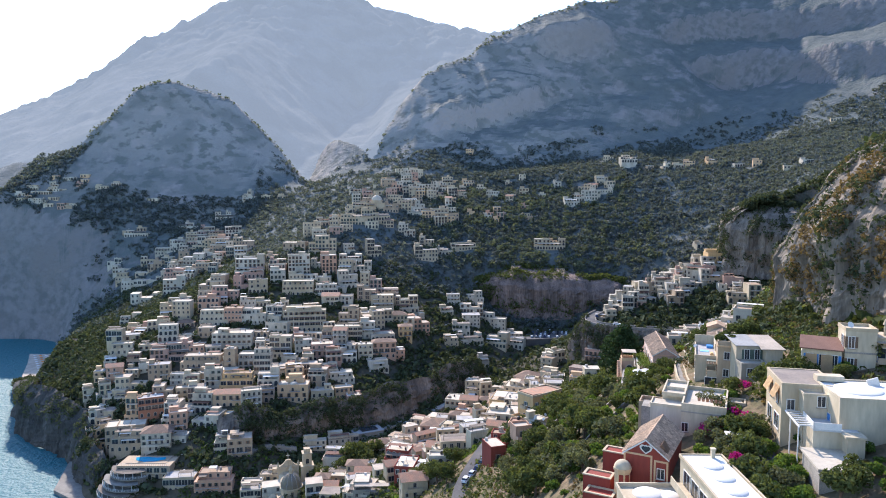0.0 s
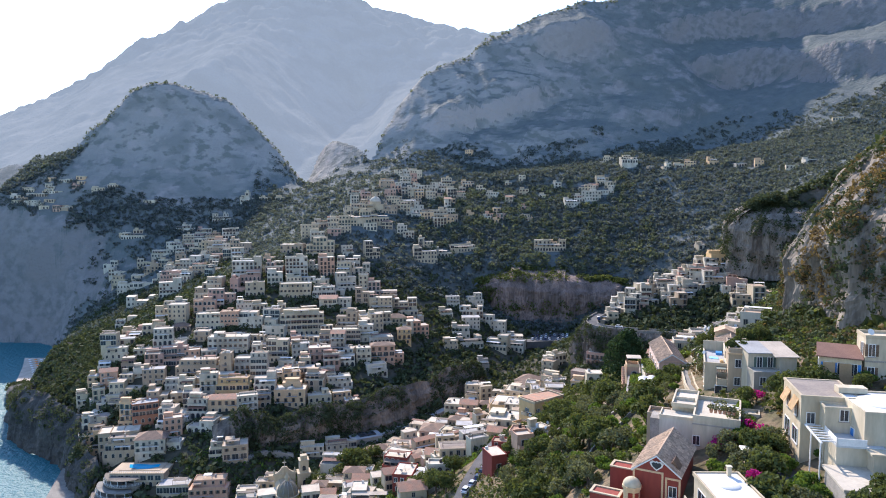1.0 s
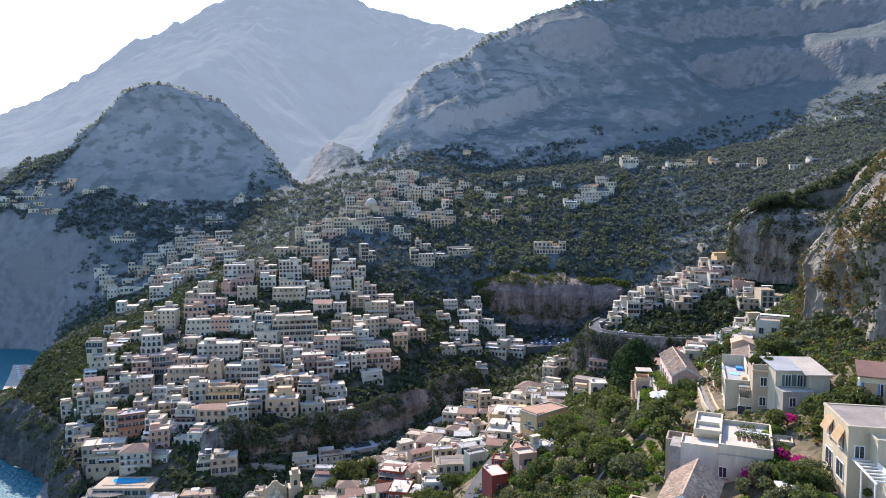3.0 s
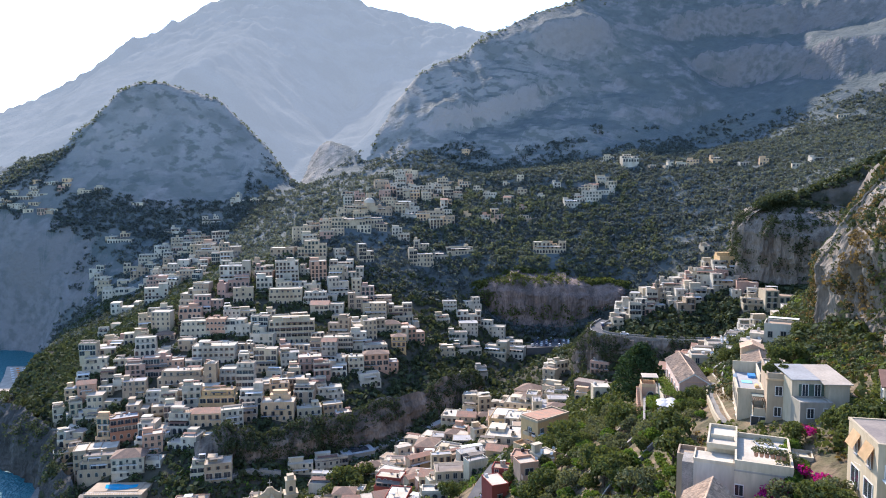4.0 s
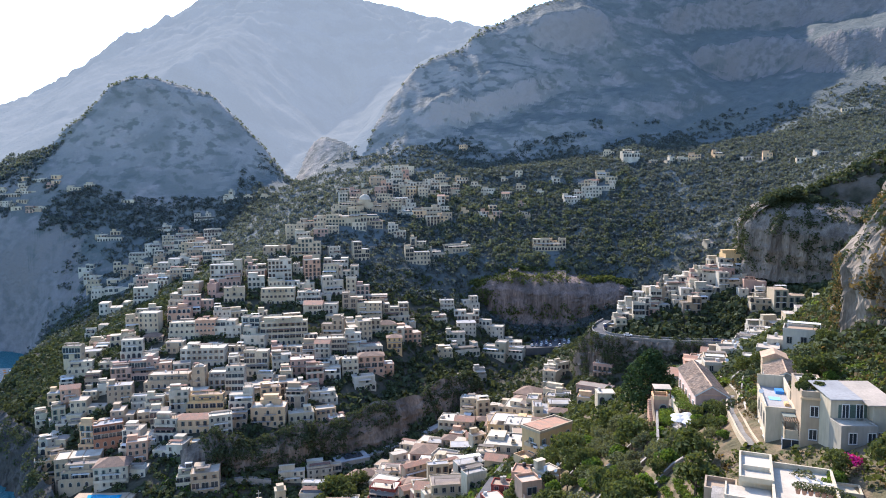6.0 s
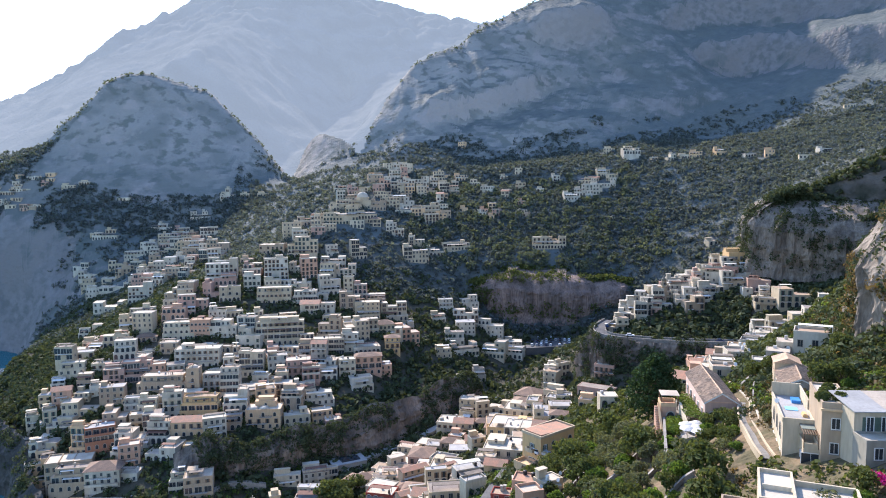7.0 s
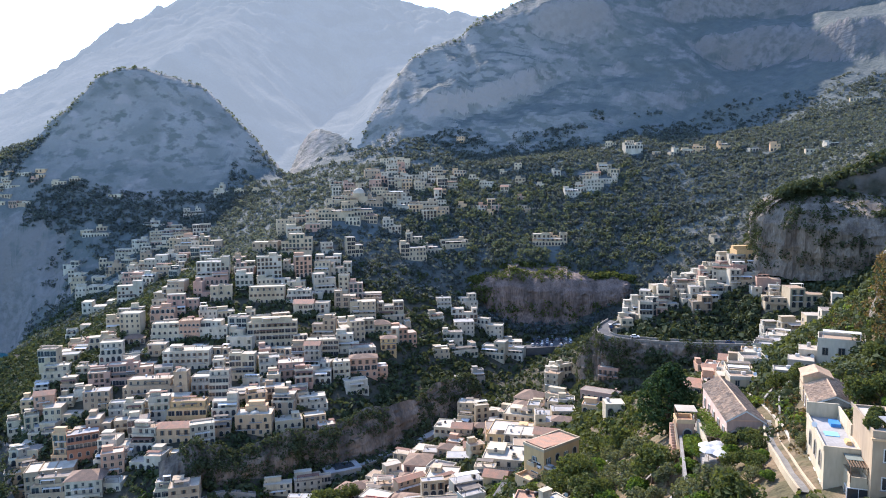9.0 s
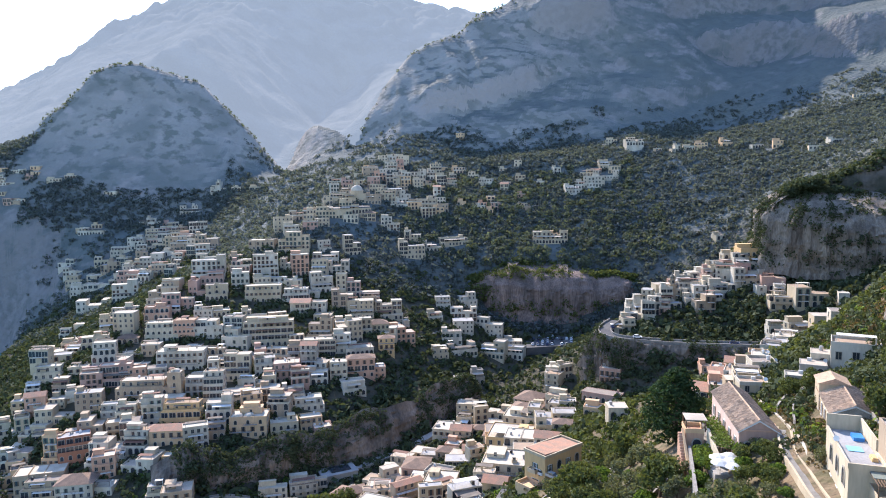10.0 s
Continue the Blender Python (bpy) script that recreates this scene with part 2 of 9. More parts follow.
line((-186, 338, 0), (-175, 318, 0), (-130, 268, 1), (-95, 215, 1), (-70, 100, 0), (-60, -200, 0))
# sea bed
line((-90, -200, -9), (-100, 100, -9), (-150, 240, -9), (-205, 300, -9), (-245, 350, -9), (-300, 420, -9), (-345, 500, -9), (-380, 570, -9), (-420, 635, -9), (-480, 650, -9), (-800, 690, -9), (-1400, 900, -9))
line((-90, -250, -9), (-1400, -250, -9), (-1400, 300, -9), (-700, 300, -9), (-500, 500, -9))
# the town's hill
line((-52, 752, 166), (-64, 652, 132), (-92, 605, 115), (-114, 564, 100), (-152, 517, 88), (-176, 463, 66), (-185, 417, 56),
     (-201, 400, 46), (-184, 342, 20))
line((-27, 455, 58), (-47, 410, 42), (-79, 374, 38), (-112, 352, 34), (-146, 330, 22))
line((-88, 362, 33), (-70, 365, 30), (-46, 371, 27), (-32, 404, 35), (-14, 434, 37), (4, 462, 36), (24, 452, 30))
line((-170, 322, 8), (-141, 312, 14), (-92, 318, 21), (-84, 340, 20), (-56, 345, 17), (-44, 359, 18), (-10, 384, 20), (16, 407, 25))
# the gorge
line((-110, 285, 6), (-70, 330, 12), (-36, 352, 15), (0, 386, 20), (24, 420, 22), (47, 470, 26), (95, 525, 34), (150, 535, 50), (240, 520, 95))
line((31, 577, 82), (58, 587, 88), (104, 592, 90), (160, 610, 98), (260, 600, 130))
line((42, 556, 48), (81, 552, 42), (128, 548, 54))
line((-7, 591, 94), (91, 622, 98), (147, 705, 146), (69, 717, 142), (22, 751, 155), (217, 720, 166))
# eastern hamlet on its spur, the road round it and the crag above
line((89, 394, 72), (123, 409, 86), (150, 418, 95), (168, 424, 104), (172, 408, 98), (190, 398, 92), (226, 386, 92))
line((84, 378, 72), (90, 369, 71), (112, 365, 70), (133, 358, 70), (156, 350, 72), (180, 342, 84))
line((80, 364, 56), (90, 348, 52), (110, 334, 56), (130, 328, 64))
line((176, 422, 122), (188, 424, 134), (200, 424, 142), (222, 418, 152), (240, 412, 162), (330, 420, 200))
line((174, 414, 104), (190, 408, 98), (206, 402, 95), (228, 396, 96))
line((190, 480, 96), (240, 520, 120), (330, 560, 170))
# near slope
line((0, -60, 112), (23, 60, 106), (37, 86, 104), (44, 98, 105), (51, 99, 110.5), (58, 90, 112), (72, 100, 117), (95, 118, 122))
line((20, 104, 96), (31, 104, 103), (38, 112, 104), (46, 116, 106.5), (56, 124, 110), (68, 121, 117), (78, 116, 119))
line((24, 128, 93), (40, 126, 103), (50, 132, 107), (60, 134, 109.5), (67, 132, 113), (80, 140, 118))
line((30, 164, 88), (47, 152, 103), (57, 148, 107), (63, 160, 108.5), (71, 170, 109.5), (84, 186, 112))
line((57, 180, 101), (63, 200, 98), (68, 219, 95), (96, 222, 104), (108, 255, 97), (150, 325, 86))
line((18, 150, 78), (24, 190, 76), (30, 215, 73), (31, 245, 66), (47, 235, 69), (70, 285, 76))
line((2, 178, 60), (6, 192, 62), (13, 212, 65), (20, 235, 62), (26, 262, 55), (28, 280, 47), (22, 320, 35))
line((-40, 100, 30), (-30, 200, 34), (-16, 262, 37), (8, 300, 33), (-7, 340, 22), (-46, 289, 19), (-80, 300, 10))
line((20, 345, 30), (28, 385, 26), (48, 400, 29), (72, 388, 33), (84, 420, 34))
line((92, 188, 110), (97, 200, 106), (106, 212, 109), (122, 240, 116))
line((103, 184, 128), (106, 202, 132), (113, 208, 146), (122, 212, 160), (128, 197, 166), (150, 180, 176), (200, 190, 205), (300, 260, 250))
line((96, 168, 116), (97, 150, 118), (104, 130, 122))
line((104, 166, 136), (109, 150, 140), (120, 132, 150), (144, 120, 165))


def lattice(ix, iy, seed):
    h = np.sin(ix * 127.1 + iy * 311.7 + seed * 74.7) * 43758.5453
    return h - np.floor(h)


def value_noise(x, y, seed):
    ix, iy = np.floor(x), np.floor(y)
    fx, fy = x - ix, y - iy
    fx, fy = fx * fx * (3 - 2 * fx), fy * fy * (3 - 2 * fy)
    a = lattice(ix, iy, seed) * (1 - fx) + lattice(ix + 1, iy, seed) * fx
    b = lattice(ix, iy + 1, seed) * (1 - fx) + lattice(ix + 1, iy + 1, seed) * fx
    return a * (1 - fy) + b * fy - 0.5


def crags(x, y, size, octaves, seed):
    """Broken relief, from -0.5 to 0.5, with sharp crests."""
    total, weight = 0, 1.0
    for k in range(octaves):
        total = total + weight * (0.5 - np.abs(value_noise(x / size + k * 17, y / size - k * 9, seed + k)) * 2)
        size, weight = size * 0.47, weight * 0.5
    return total * 0.5


def relief_grid():
    """The ground between the lines, drawn taut over them like a skin, from a coarse grid down to a fine one."""
    x0, y0, x1, y1 = -1500.0, -300.0, 1200.0, 2100.0
    z = None
    for cell, turns in ((160, 400), (80, 200), (40, 160), (20, 120), (10, 80), (5, 60)):
        nx, ny = int((x1 - x0) / cell) + 1, int((y1 - y0) / cell) + 1
        total, count = np.zeros((ny, nx)), np.zeros((ny, nx))
        for nodes in LINES:
            for a, b in zip(nodes[:-1], nodes[1:]):
                k = max(2, int(np.hypot(*(b - a)[:2]) / cell * 2) + 1)
                p = a + np.linspace(0, 1, k)[:, None] * (b - a)
                i, j = np.rint((p[:, 1] - y0) / cell).astype(int), np.rint((p[:, 0] - x0) / cell).astype(int)
                np.add.at(total, (i, j), p[:, 2])
                np.add.at(count, (i, j), 1)
        fixed = count > 0
        value = total / np.maximum(count, 1)
        if z is None:
            z = np.full((ny, nx), 100.0)
        else:
            ii = np.clip(np.arange(ny) / 2, 0, z.shape[0] - 1)
            jj = np.clip(np.arange(nx) / 2, 0, z.shape[1] - 1)
            i0, j0 = np.floor(ii).astype(int), np.floor(jj).astype(int)
            i1, j1 = np.minimum(i0 + 1, z.shape[0] - 1), np.minimum(j0 + 1, z.shape[1] - 1)
            fi, fj = (ii - i0)[:, None], (jj - j0)[None]
            z = (z[i0][:, j0] * (1 - fj) + z[i0][:, j1] * fj) * (1 - fi) + (z[i1][:, j0] * (1 - fj) + z[i1][:, j1] * fj) * fi
        z = np.where(fixed, value, z)
        for _ in range(turns):
            e = np.pad(z, 1, mode="edge")
            mean = (e[:-2, 1:-1] + e[2:, 1:-1] + e[1:-1, :-2] + e[1:-1, 2:]) / 4
            z = np.where(fixed, value, mean)
    for _ in range(2):
        e = np.pad(z, 1, mode="edge")
        soft = (e[:-2, 1:-1] + e[2:, 1:-1] + e[1:-1, :-2] + e[1:-1, 2:] + 2 * e[1:-1, 1:-1]) / 6
        z = np.where((y0 + cell * np.arange(z.shape[0]))[:, None] > 1150, z, soft)
    return x0, y0, 5.0, z


RELIEF = relief_grid()


def base_height(x, y):
    x0, y0, cell, z = RELIEF
    i = np.clip((np.asarray(y, float) - y0) / cell, 0, z.shape[0] - 1.001)
    j = np.clip((np.asarray(x, float) - x0) / cell, 0, z.shape[1] - 1.001)
    i0, j0 = np.floor(i).astype(int), np.floor(j).astype(int)
    fi, fj = i - i0, j - j0
    return ((z[i0, j0] * (1 - fj) + z[i0, j0 + 1] * fj) * (1 - fi)
            + (z[i0 + 1, j0] * (1 - fj) + z[i0 + 1, j0 + 1] * fj) * fi)


def ground_height(x, y):
    x, y = np.asarray(x, float), np.asarray(y, float)
    h = base_height(x, y)
    far = np.clip((y - 560) / 350, 0, 1)
    dry = np.clip(h / 20, 0, 1)
    sheer = np.clip(np.hypot(base_height(x + 4, y) - base_height(x - 4, y), base_height(x, y + 4) - base_height(x, y - 4)) / 8 - 0.75, 0, 1.2)
    h = h + (2.0 + 10 * far) * crags(x, y, 60, 3, 3) * dry + far * 20 * (1 - 0.5 * np.clip((y - 1180) / 150, 0, 1)) * crags(x + 0.4 * y, y * 0.55, 190, 5, 11) * np.clip(h / 60, 0, 1)
    h = h + sheer * (7 + 9 * far) * crags(x, y, 24, 4, 17) * dry * np.clip((y - 230) / 60, 0, 1)
    h = h + np.clip((y - 1280) / 120, 0, 1) * 15 * crags(x + 0.3 * y, y * 0.6, 34, 4, 61)
    h = h + np.clip((y - 1280) / 120, 0, 1) * 15 * value_noise(x / 26, y / 26, 63)
    # ravines running down the mountain
    ravine = np.abs(value_noise(x / 75 + 0.35 * value_noise(x / 40, y / 60, 31), y / 320, 29)) * 2
    h = h - far * 14 * np.clip(0.45 - ravine, 0, 1) * np.clip(h / 150 - 0.7, 0, 1)
    # limestone ledges: steep walls between gentler steps
    step = 46 + 0 * h
    q = (h + 22 * value_noise(x / 140, y / 140, 5)) / step
    k = np.floor(q)
    e = q - k
    ledge = (k + np.clip((e - 0.5) * 1.9 + 0.5, 0, 1) - q) * step
    h = h + far * np.clip((1150 - y) / 100, 0, 1) * 0.15 * ledge * np.clip(h / 120 - 0.9, 0, 1) * np.clip(value_noise(x / 170, y / 170, 8) * 3 + 0.7, 0, 1)
    # seaward of the shore the land dips under the water
    return np.where(h < 1.0, h - 2.5, h)

# ---------------------------------------------------------------- land and sea
def mesh_object(name, verts, faces, mat, smooth=True, parent=None):
    me = bpy.data.meshes.new(name)
    me.from_pydata([tuple(v) for v in verts], [], [tuple(q) for q in faces])
    for mm in (mat if isinstance(mat, (list, tuple)) else [mat]):
        me.materials.append(mm)
    if smooth:
        me.shade_smooth()
    ob = new(name, me)
    if parent:
        ob.parent = parent
    return ob


def beyond(x, y):
    """Past the spur and the mountain over the valley, in the far range."""
    return y > np.interp(x, (-1500, -600, -446, -410, -373, -334, -311, -252, -205, -172, -162, -152, -133, -110, -88, -80, -69, -55, -30, 0, 38, 76, 120, 200, 300, 450, 706, 1200),
                         (1000, 880, 770, 806, 870, 885, 900, 890, 872, 855, 935, 945, 920, 885, 842, 855, 892, 925, 962, 984, 1008, 1055, 1075, 1100, 1130, 1178, 1098, 1000))


def land():
    """The ground in one sheet, finest near the flight; past the last crests it goes on as the far range."""
    ang = np.radians(np.concatenate([np.linspace(-180, -42, 40), np.linspace(-41, 41, 560), np.linspace(42, 180, 40)]))
    rad = np.concatenate([12 * np.exp(np.linspace(0, math.log(600 / 12), 400)), np.arange(606, 1800, 6), np.linspace(1810, 2400, 16)])
    aa, rr = np.meshgrid(ang, rad)
    x, y = rr * np.sin(aa), rr * np.cos(aa) - 40
    z = ground_height(x, y)
    verts = np.stack([x.ravel(), y.ravel(), z.ravel()], 1)
    na, nr = len(ang), len(rad)
    idx = np.arange(nr * na).reshape(nr, na)
    quads = np.stack([idx[:-1, :-1], idx[:-1, 1:], idx[1:, 1:], idx[1:, :-1]], -1).reshape(-1, 4)
    mid = verts[quads].mean(1)
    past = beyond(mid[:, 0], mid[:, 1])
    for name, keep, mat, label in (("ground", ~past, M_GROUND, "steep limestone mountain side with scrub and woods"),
                                   ("backdrop", past, M_HAZE_RANGE, "far blue mountain range with haze as its glow")):
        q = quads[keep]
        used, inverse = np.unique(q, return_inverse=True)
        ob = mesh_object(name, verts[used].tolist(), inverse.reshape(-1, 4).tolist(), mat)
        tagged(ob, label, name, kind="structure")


land()
n = 96
ring = [(4300 * math.cos(i * math.tau / n), 4300 * math.sin(i * math.tau / n), 0) for i in range(n)]
sea = mesh_object("water", [(0, 0, 0)] + ring, [(0, i + 1, (i + 1) % n + 1) for i in range(n)], M_SEA, False)
tagged(sea, "blue-green sea water glittering in the sun", "sea", kind="structure")

# ---------------------------------------------------------------- surfaces of the town
PLASTER = {
    "ivory": material("aged whitewash", (0.583, 0.503, 0.365), 0.85, 0.16, 0.8, 0.15, (0.431, 0.361, 0.251), streak=0.75),
    "white": material("white limewash", (0.549, 0.505, 0.414), 0.85, 0.14, 0.8, 0.15, (0.392, 0.341, 0.254), streak=0.75),
    "cream": material("cream plaster", (0.497, 0.416, 0.288), 0.85, 0.14, 0.8, 0.15, (0.404, 0.324, 0.213), streak=0.75),
    "pink": material("faded pink plaster", (0.464, 0.305, 0.238), 0.85, 0.14, 0.8, 0.15, (0.386, 0.244, 0.186), streak=0.75),
    "beige": material("beige plaster", (0.420, 0.322, 0.214), 0.85, 0.16, 0.8, 0.15, (0.322, 0.248, 0.176), streak=0.75),
    "grey": material("grey weathered plaster", (0.374, 0.346, 0.302), 0.85, 0.16, 0.8, 0.15, (0.294, 0.268, 0.211), streak=0.75),
    "ochre": material("ochre yellow plaster", (0.602, 0.415, 0.198), 0.85, 0.12, 0.8, 0.15, (0.520, 0.350, 0.175), streak=0.75),
    "peach": material("peach plaster", (0.614, 0.419, 0.234), 0.85, 0.12, 0.8, 0.15, (0.548, 0.373, 0.230), streak=0.75),
    "orange": material("burnt orange plaster", (0.377, 0.165, 0.092), 0.85, 0.14, 0.8, 0.15, (0.306, 0.140, 0.083), streak=0.75),
    # chapel pink made paler to stand for sun on its left wall
    "rose": material("pink plaster lightened as if sunlit", (0.60, 0.445, 0.375), 0.85, 0.14, 0.8, 0.15, (0.50, 0.365, 0.30), streak=0.75),
    "red": material("pompeian red plaster", (0.275, 0.045, 0.030), 0.85, 0.14, 0.8, 0.15, (0.217, 0.057, 0.041), streak=0.75),
    "salmon": material("salmon plaster", (0.541, 0.330, 0.221), 0.85, 0.14, 0.8, 0.15, (0.481, 0.292, 0.195), streak=0.75),
}
M_TERRACE = material("pale roof coating", (0.524, 0.468, 0.375), 0.8, 0.14, 1.2, 0.2, (0.403, 0.353, 0.276))
M_PAVED = material("terracotta roof paving", (0.383, 0.278, 0.190), 0.9, 0.16, 1.2, 0.2, (0.305, 0.228, 0.162))
M_SCREED = material("tan cement roof", (0.490, 0.412, 0.324), 0.9, 0.16, 1.2, 0.2, (0.376, 0.321, 0.255))
M_SCREED_GREY = material("grey cement roof", (0.380, 0.370, 0.361), 0.9, 0.16, 1.2, 0.2, (0.294, 0.285, 0.275))
M_TARRED = material("brown-grey roof felt", (0.282, 0.238, 0.194), 0.95, 0.2, 1.2, 0.4, (0.207, 0.174, 0.152))
M_TILE = material("terracotta roof tile", (0.42, 0.22, 0.14), 0.9, 0.3, 2.0, 0.4, (0.30, 0.20, 0.14), island=0.25)
M_TILE_OLD = material("weathered tan roof tile", (0.50, 0.345, 0.225), 0.9, 0.3, 2.0, 0.4, (0.34, 0.245, 0.17), island=0.3)
M_TILE_BROWN = material("dark brown roof tile", (0.25, 0.165, 0.115), 0.9, 0.3, 2.0, 0.4, (0.17, 0.12, 0.09), island=0.3)
M_REED = material("grey-brown reed matting", (0.21, 0.175, 0.14), 0.95, 0.3, 3.0, 0.4, (0.14, 0.12, 0.10))
M_GLASS = material("dark window glass", (0.035, 0.042, 0.05), 0.12, 0.1, 1.0, 0.0, spec=0.6)
M_SHUTTER = material("faded green shutter paint", (0.10, 0.14, 0.11), 0.6, 0.2, 2.0, 0.1)
M_WOOD = material("brown stained wood", (0.19, 0.12, 0.075), 0.7, 0.3, 3.0, 0.2)
M_TRIM = material("white painted trim", (0.68, 0.66, 0.62), 0.7, 0.1, 2.0, 0.1)
M_BLUE = material("blue painted door", (0.05, 0.22, 0.55), 0.5, 0.15, 2.0, 0.1)
M_STONE = material("grey rubble stone", (0.34, 0.31, 0.27), 0.95, 0.35, 3.0, 0.8, (0.24, 0.22, 0.19))
M_CLIFF = material("weathered limestone", (0.275, 0.23, 0.18), 0.95, 0.4, 0.9, 1.0, (0.135, 0.11, 0.085), streak=0.8)
M_CLIFF_TAN = material("tan limestone", (0.25, 0.178, 0.145), 0.95, 0.45, 0.5, 1.0, (0.115, 0.088, 0.074), streak=0.95)
M_CLIFF_DARK = material("dark sea rock", (0.085, 0.078, 0.07), 0.95, 0.4, 0.6, 1.0, (0.038, 0.036, 0.033), streak=0.7)
M_CLIFF_BROWN = material("brown stained rock", (0.235, 0.185, 0.145), 0.95, 0.4, 0.5, 1.0, (0.085, 0.072, 0.06), streak=0.7)
M_SURROUND = material("stone window surround", (0.40, 0.36, 0.30), 0.85, 0.15, 2.0, 0.1)
M_CONCRETE = material("grey concrete", (0.42, 0.40, 0.37), 0.9, 0.2, 1.0, 0.3, (0.32, 0.30, 0.28))
M_SETTS = material("worn grey paving", (0.24, 0.225, 0.20), 0.9, 0.25, 1.5, 0.4, (0.17, 0.16, 0.14))
M_ASPHALT = material("worn asphalt", (0.07, 0.07, 0.075), 0.9, 0.2, 1.0, 0.3, (0.11, 0.105, 0.10))
M_POOL = material("turquoise pool water", (0.02, 0.30, 0.50), 0.08, 0.1, 0.6, 0.1)
M_IRON = material("dark iron rail", (0.05, 0.05, 0.055), 0.5, 0.2, 2.0, 0.1, metal=0.6)
M_AWNING = material("brown awning cloth", (0.20, 0.11, 0.08), 0.9, 0.2, 2.0, 0.2)
M_CANVAS = material("white canvas", (0.64, 0.62, 0.58), 0.9, 0.08, 2.0, 0.1)
M_DOME = material("grey-green glazed tile", (0.15, 0.135, 0.11), 0.6, 0.3, 3.0, 0.4, (0.22, 0.18, 0.11))
M_BARK = material("bark", (0.12, 0.085, 0.06), 0.95, 0.3, 4.0, 0.6)
LEAF = {
    "olive": leaf_material("olive leaves", (0.16, 0.17, 0.092), (0.11, 0.122, 0.068), 0.36),
    "citrus": leaf_material("lemon tree leaves", (0.125, 0.185, 0.038), (0.08, 0.13, 0.03), 0.42),
    "oak": leaf_material("holm oak leaves", (0.112, 0.13, 0.046), (0.074, 0.092, 0.034), 0.36),
    "holm": leaf_material("dark hillside leaves", (0.08, 0.095, 0.05), (0.055, 0.07, 0.038), 0.26),
    "pine": leaf_material("pine needles", (0.045, 0.075, 0.03), (0.03, 0.055, 0.025), 0.25),
    "dry": leaf_material("dry orange scrub", (0.19, 0.135, 0.07), (0.14, 0.105, 0.055)),
    "vine": leaf_material("bright vine leaves", (0.16, 0.21, 0.04), (0.12, 0.17, 0.035)),
    "blossom": leaf_material("magenta bougainvillea", (0.50, 0.03, 0.25), (0.40, 0.02, 0.22)),
    "slope": leaf_material("dull green slope leaves", (0.088, 0.105, 0.05), (0.062, 0.078, 0.04), 0.25),
    "knoll": leaf_material("valley oak leaves", (0.13, 0.148, 0.10), (0.10, 0.118, 0.08), 0.36),
    # far leaves turned blue-grey: haze put into their colour
    "hazed_maquis": leaf_material("hazed mountain scrub", (0.112, 0.13, 0.134), (0.10, 0.118, 0.122), 0.4),
}


# ---------------------------------------------------------------- building kit
class Shape:
    """Boxes, prisms and curved pieces gathered into one mesh, with a material slot for each face."""

    def __init__(self):
        self.v, self.f, self.m = [], [], []

    def add(self, verts, faces, slot=0):
        k = len(self.v)
        self.v += [tuple(p) for p in verts]
        self.f += [tuple(i + k for i in q) for q in faces]
        self.m += [slot] * len(faces)
        return self

    def box(self, x0, x1, y0, y1, z0, z1, slot=0):
        return self.add([(x0, y0, z0), (x1, y0, z0), (x1, y1, z0), (x0, y1, z0), (x0, y0, z1), (x1, y0, z1), (x1, y1, z1), (x0, y1, z1)],
                        [(0, 3, 2, 1), (4, 5, 6, 7), (0, 1, 5, 4), (1, 2, 6, 5), (2, 3, 7, 6), (3, 0, 4, 7)], slot)

    def ring(self, x0, x1, y0, y1, z0, z1, t, slot=0):
        """A low wall round a rectangle."""
        corner = [(x0, y0), (x1, y0), (x1, y1), (x0, y1), (x0 + t, y0 + t), (x1 - t, y0 + t), (x1 - t, y1 - t), (x0 + t, y1 - t)]
        faces = []
        for i in range(4):
            j = (i + 1) % 4
            faces += [(i, j, 8 + j, 8 + i), (4 + j, 4 + i, 12 + i, 12 + j), (8 + i, 8 + j, 12 + j, 12 + i), (4 + i, 4 + j, j, i)]
        return self.add([(x, y, z0) for x, y in corner] + [(x, y, z1) for x, y in corner], faces, slot)

    def slabbed(self, profile, y0, y1, slot=0):
        """A closed profile in x and z, drawn out from y0 to y1."""
        n = len(profile)
        vs = [(x, y0, z) for x, z in profile] + [(x, y1, z) for x, z in profile]
        fs = [tuple(range(n)), tuple(reversed(range(n, 2 * n)))] + [(i + n, (i + 1) % n + n, (i + 1) % n, i) for i in range(n)]
        return self.add(vs, fs, slot)

    def lathe(self, cx, cy, profile, sides=16, slot=0):
        vs, fs = [], []
        for r, z in profile:
            vs += [(cx + r * math.cos(k * math.tau / sides), cy + r * math.sin(k * math.tau / sides), z) for k in range(sides)]
        for j in range(len(profile) - 1):
            for k in range(sides):
                a, b = j * sides + k, j * sides + (k + 1) % sides
                fs.append((a, b, b + sides, a + sides))
        fs.append(tuple(range((len(profile) - 1) * sides, len(profile) * sides)))
        return self.add(vs, fs, slot)

    def dome(self, cx, cy, z, r, squash=1.0, sides=18, slot=0):
        return self.lathe(cx, cy, [(r * math.cos(a), z + r * squash * math.sin(a)) for a in np.linspace(0, math.pi / 2 * 0.97, 8)], sides, slot)

    def data(self, name, mats, smooth=False):
        me = bpy.data.meshes.new(name)
        me.from_pydata(self.v, [], self.f)
        for mm in (mats if isinstance(mats, (list, tuple)) else [mats]):
            me.materials.append(mm)
        me.polygons.foreach_set("material_index", self.m)
        if smooth:
            me.shade_smooth()
        return me


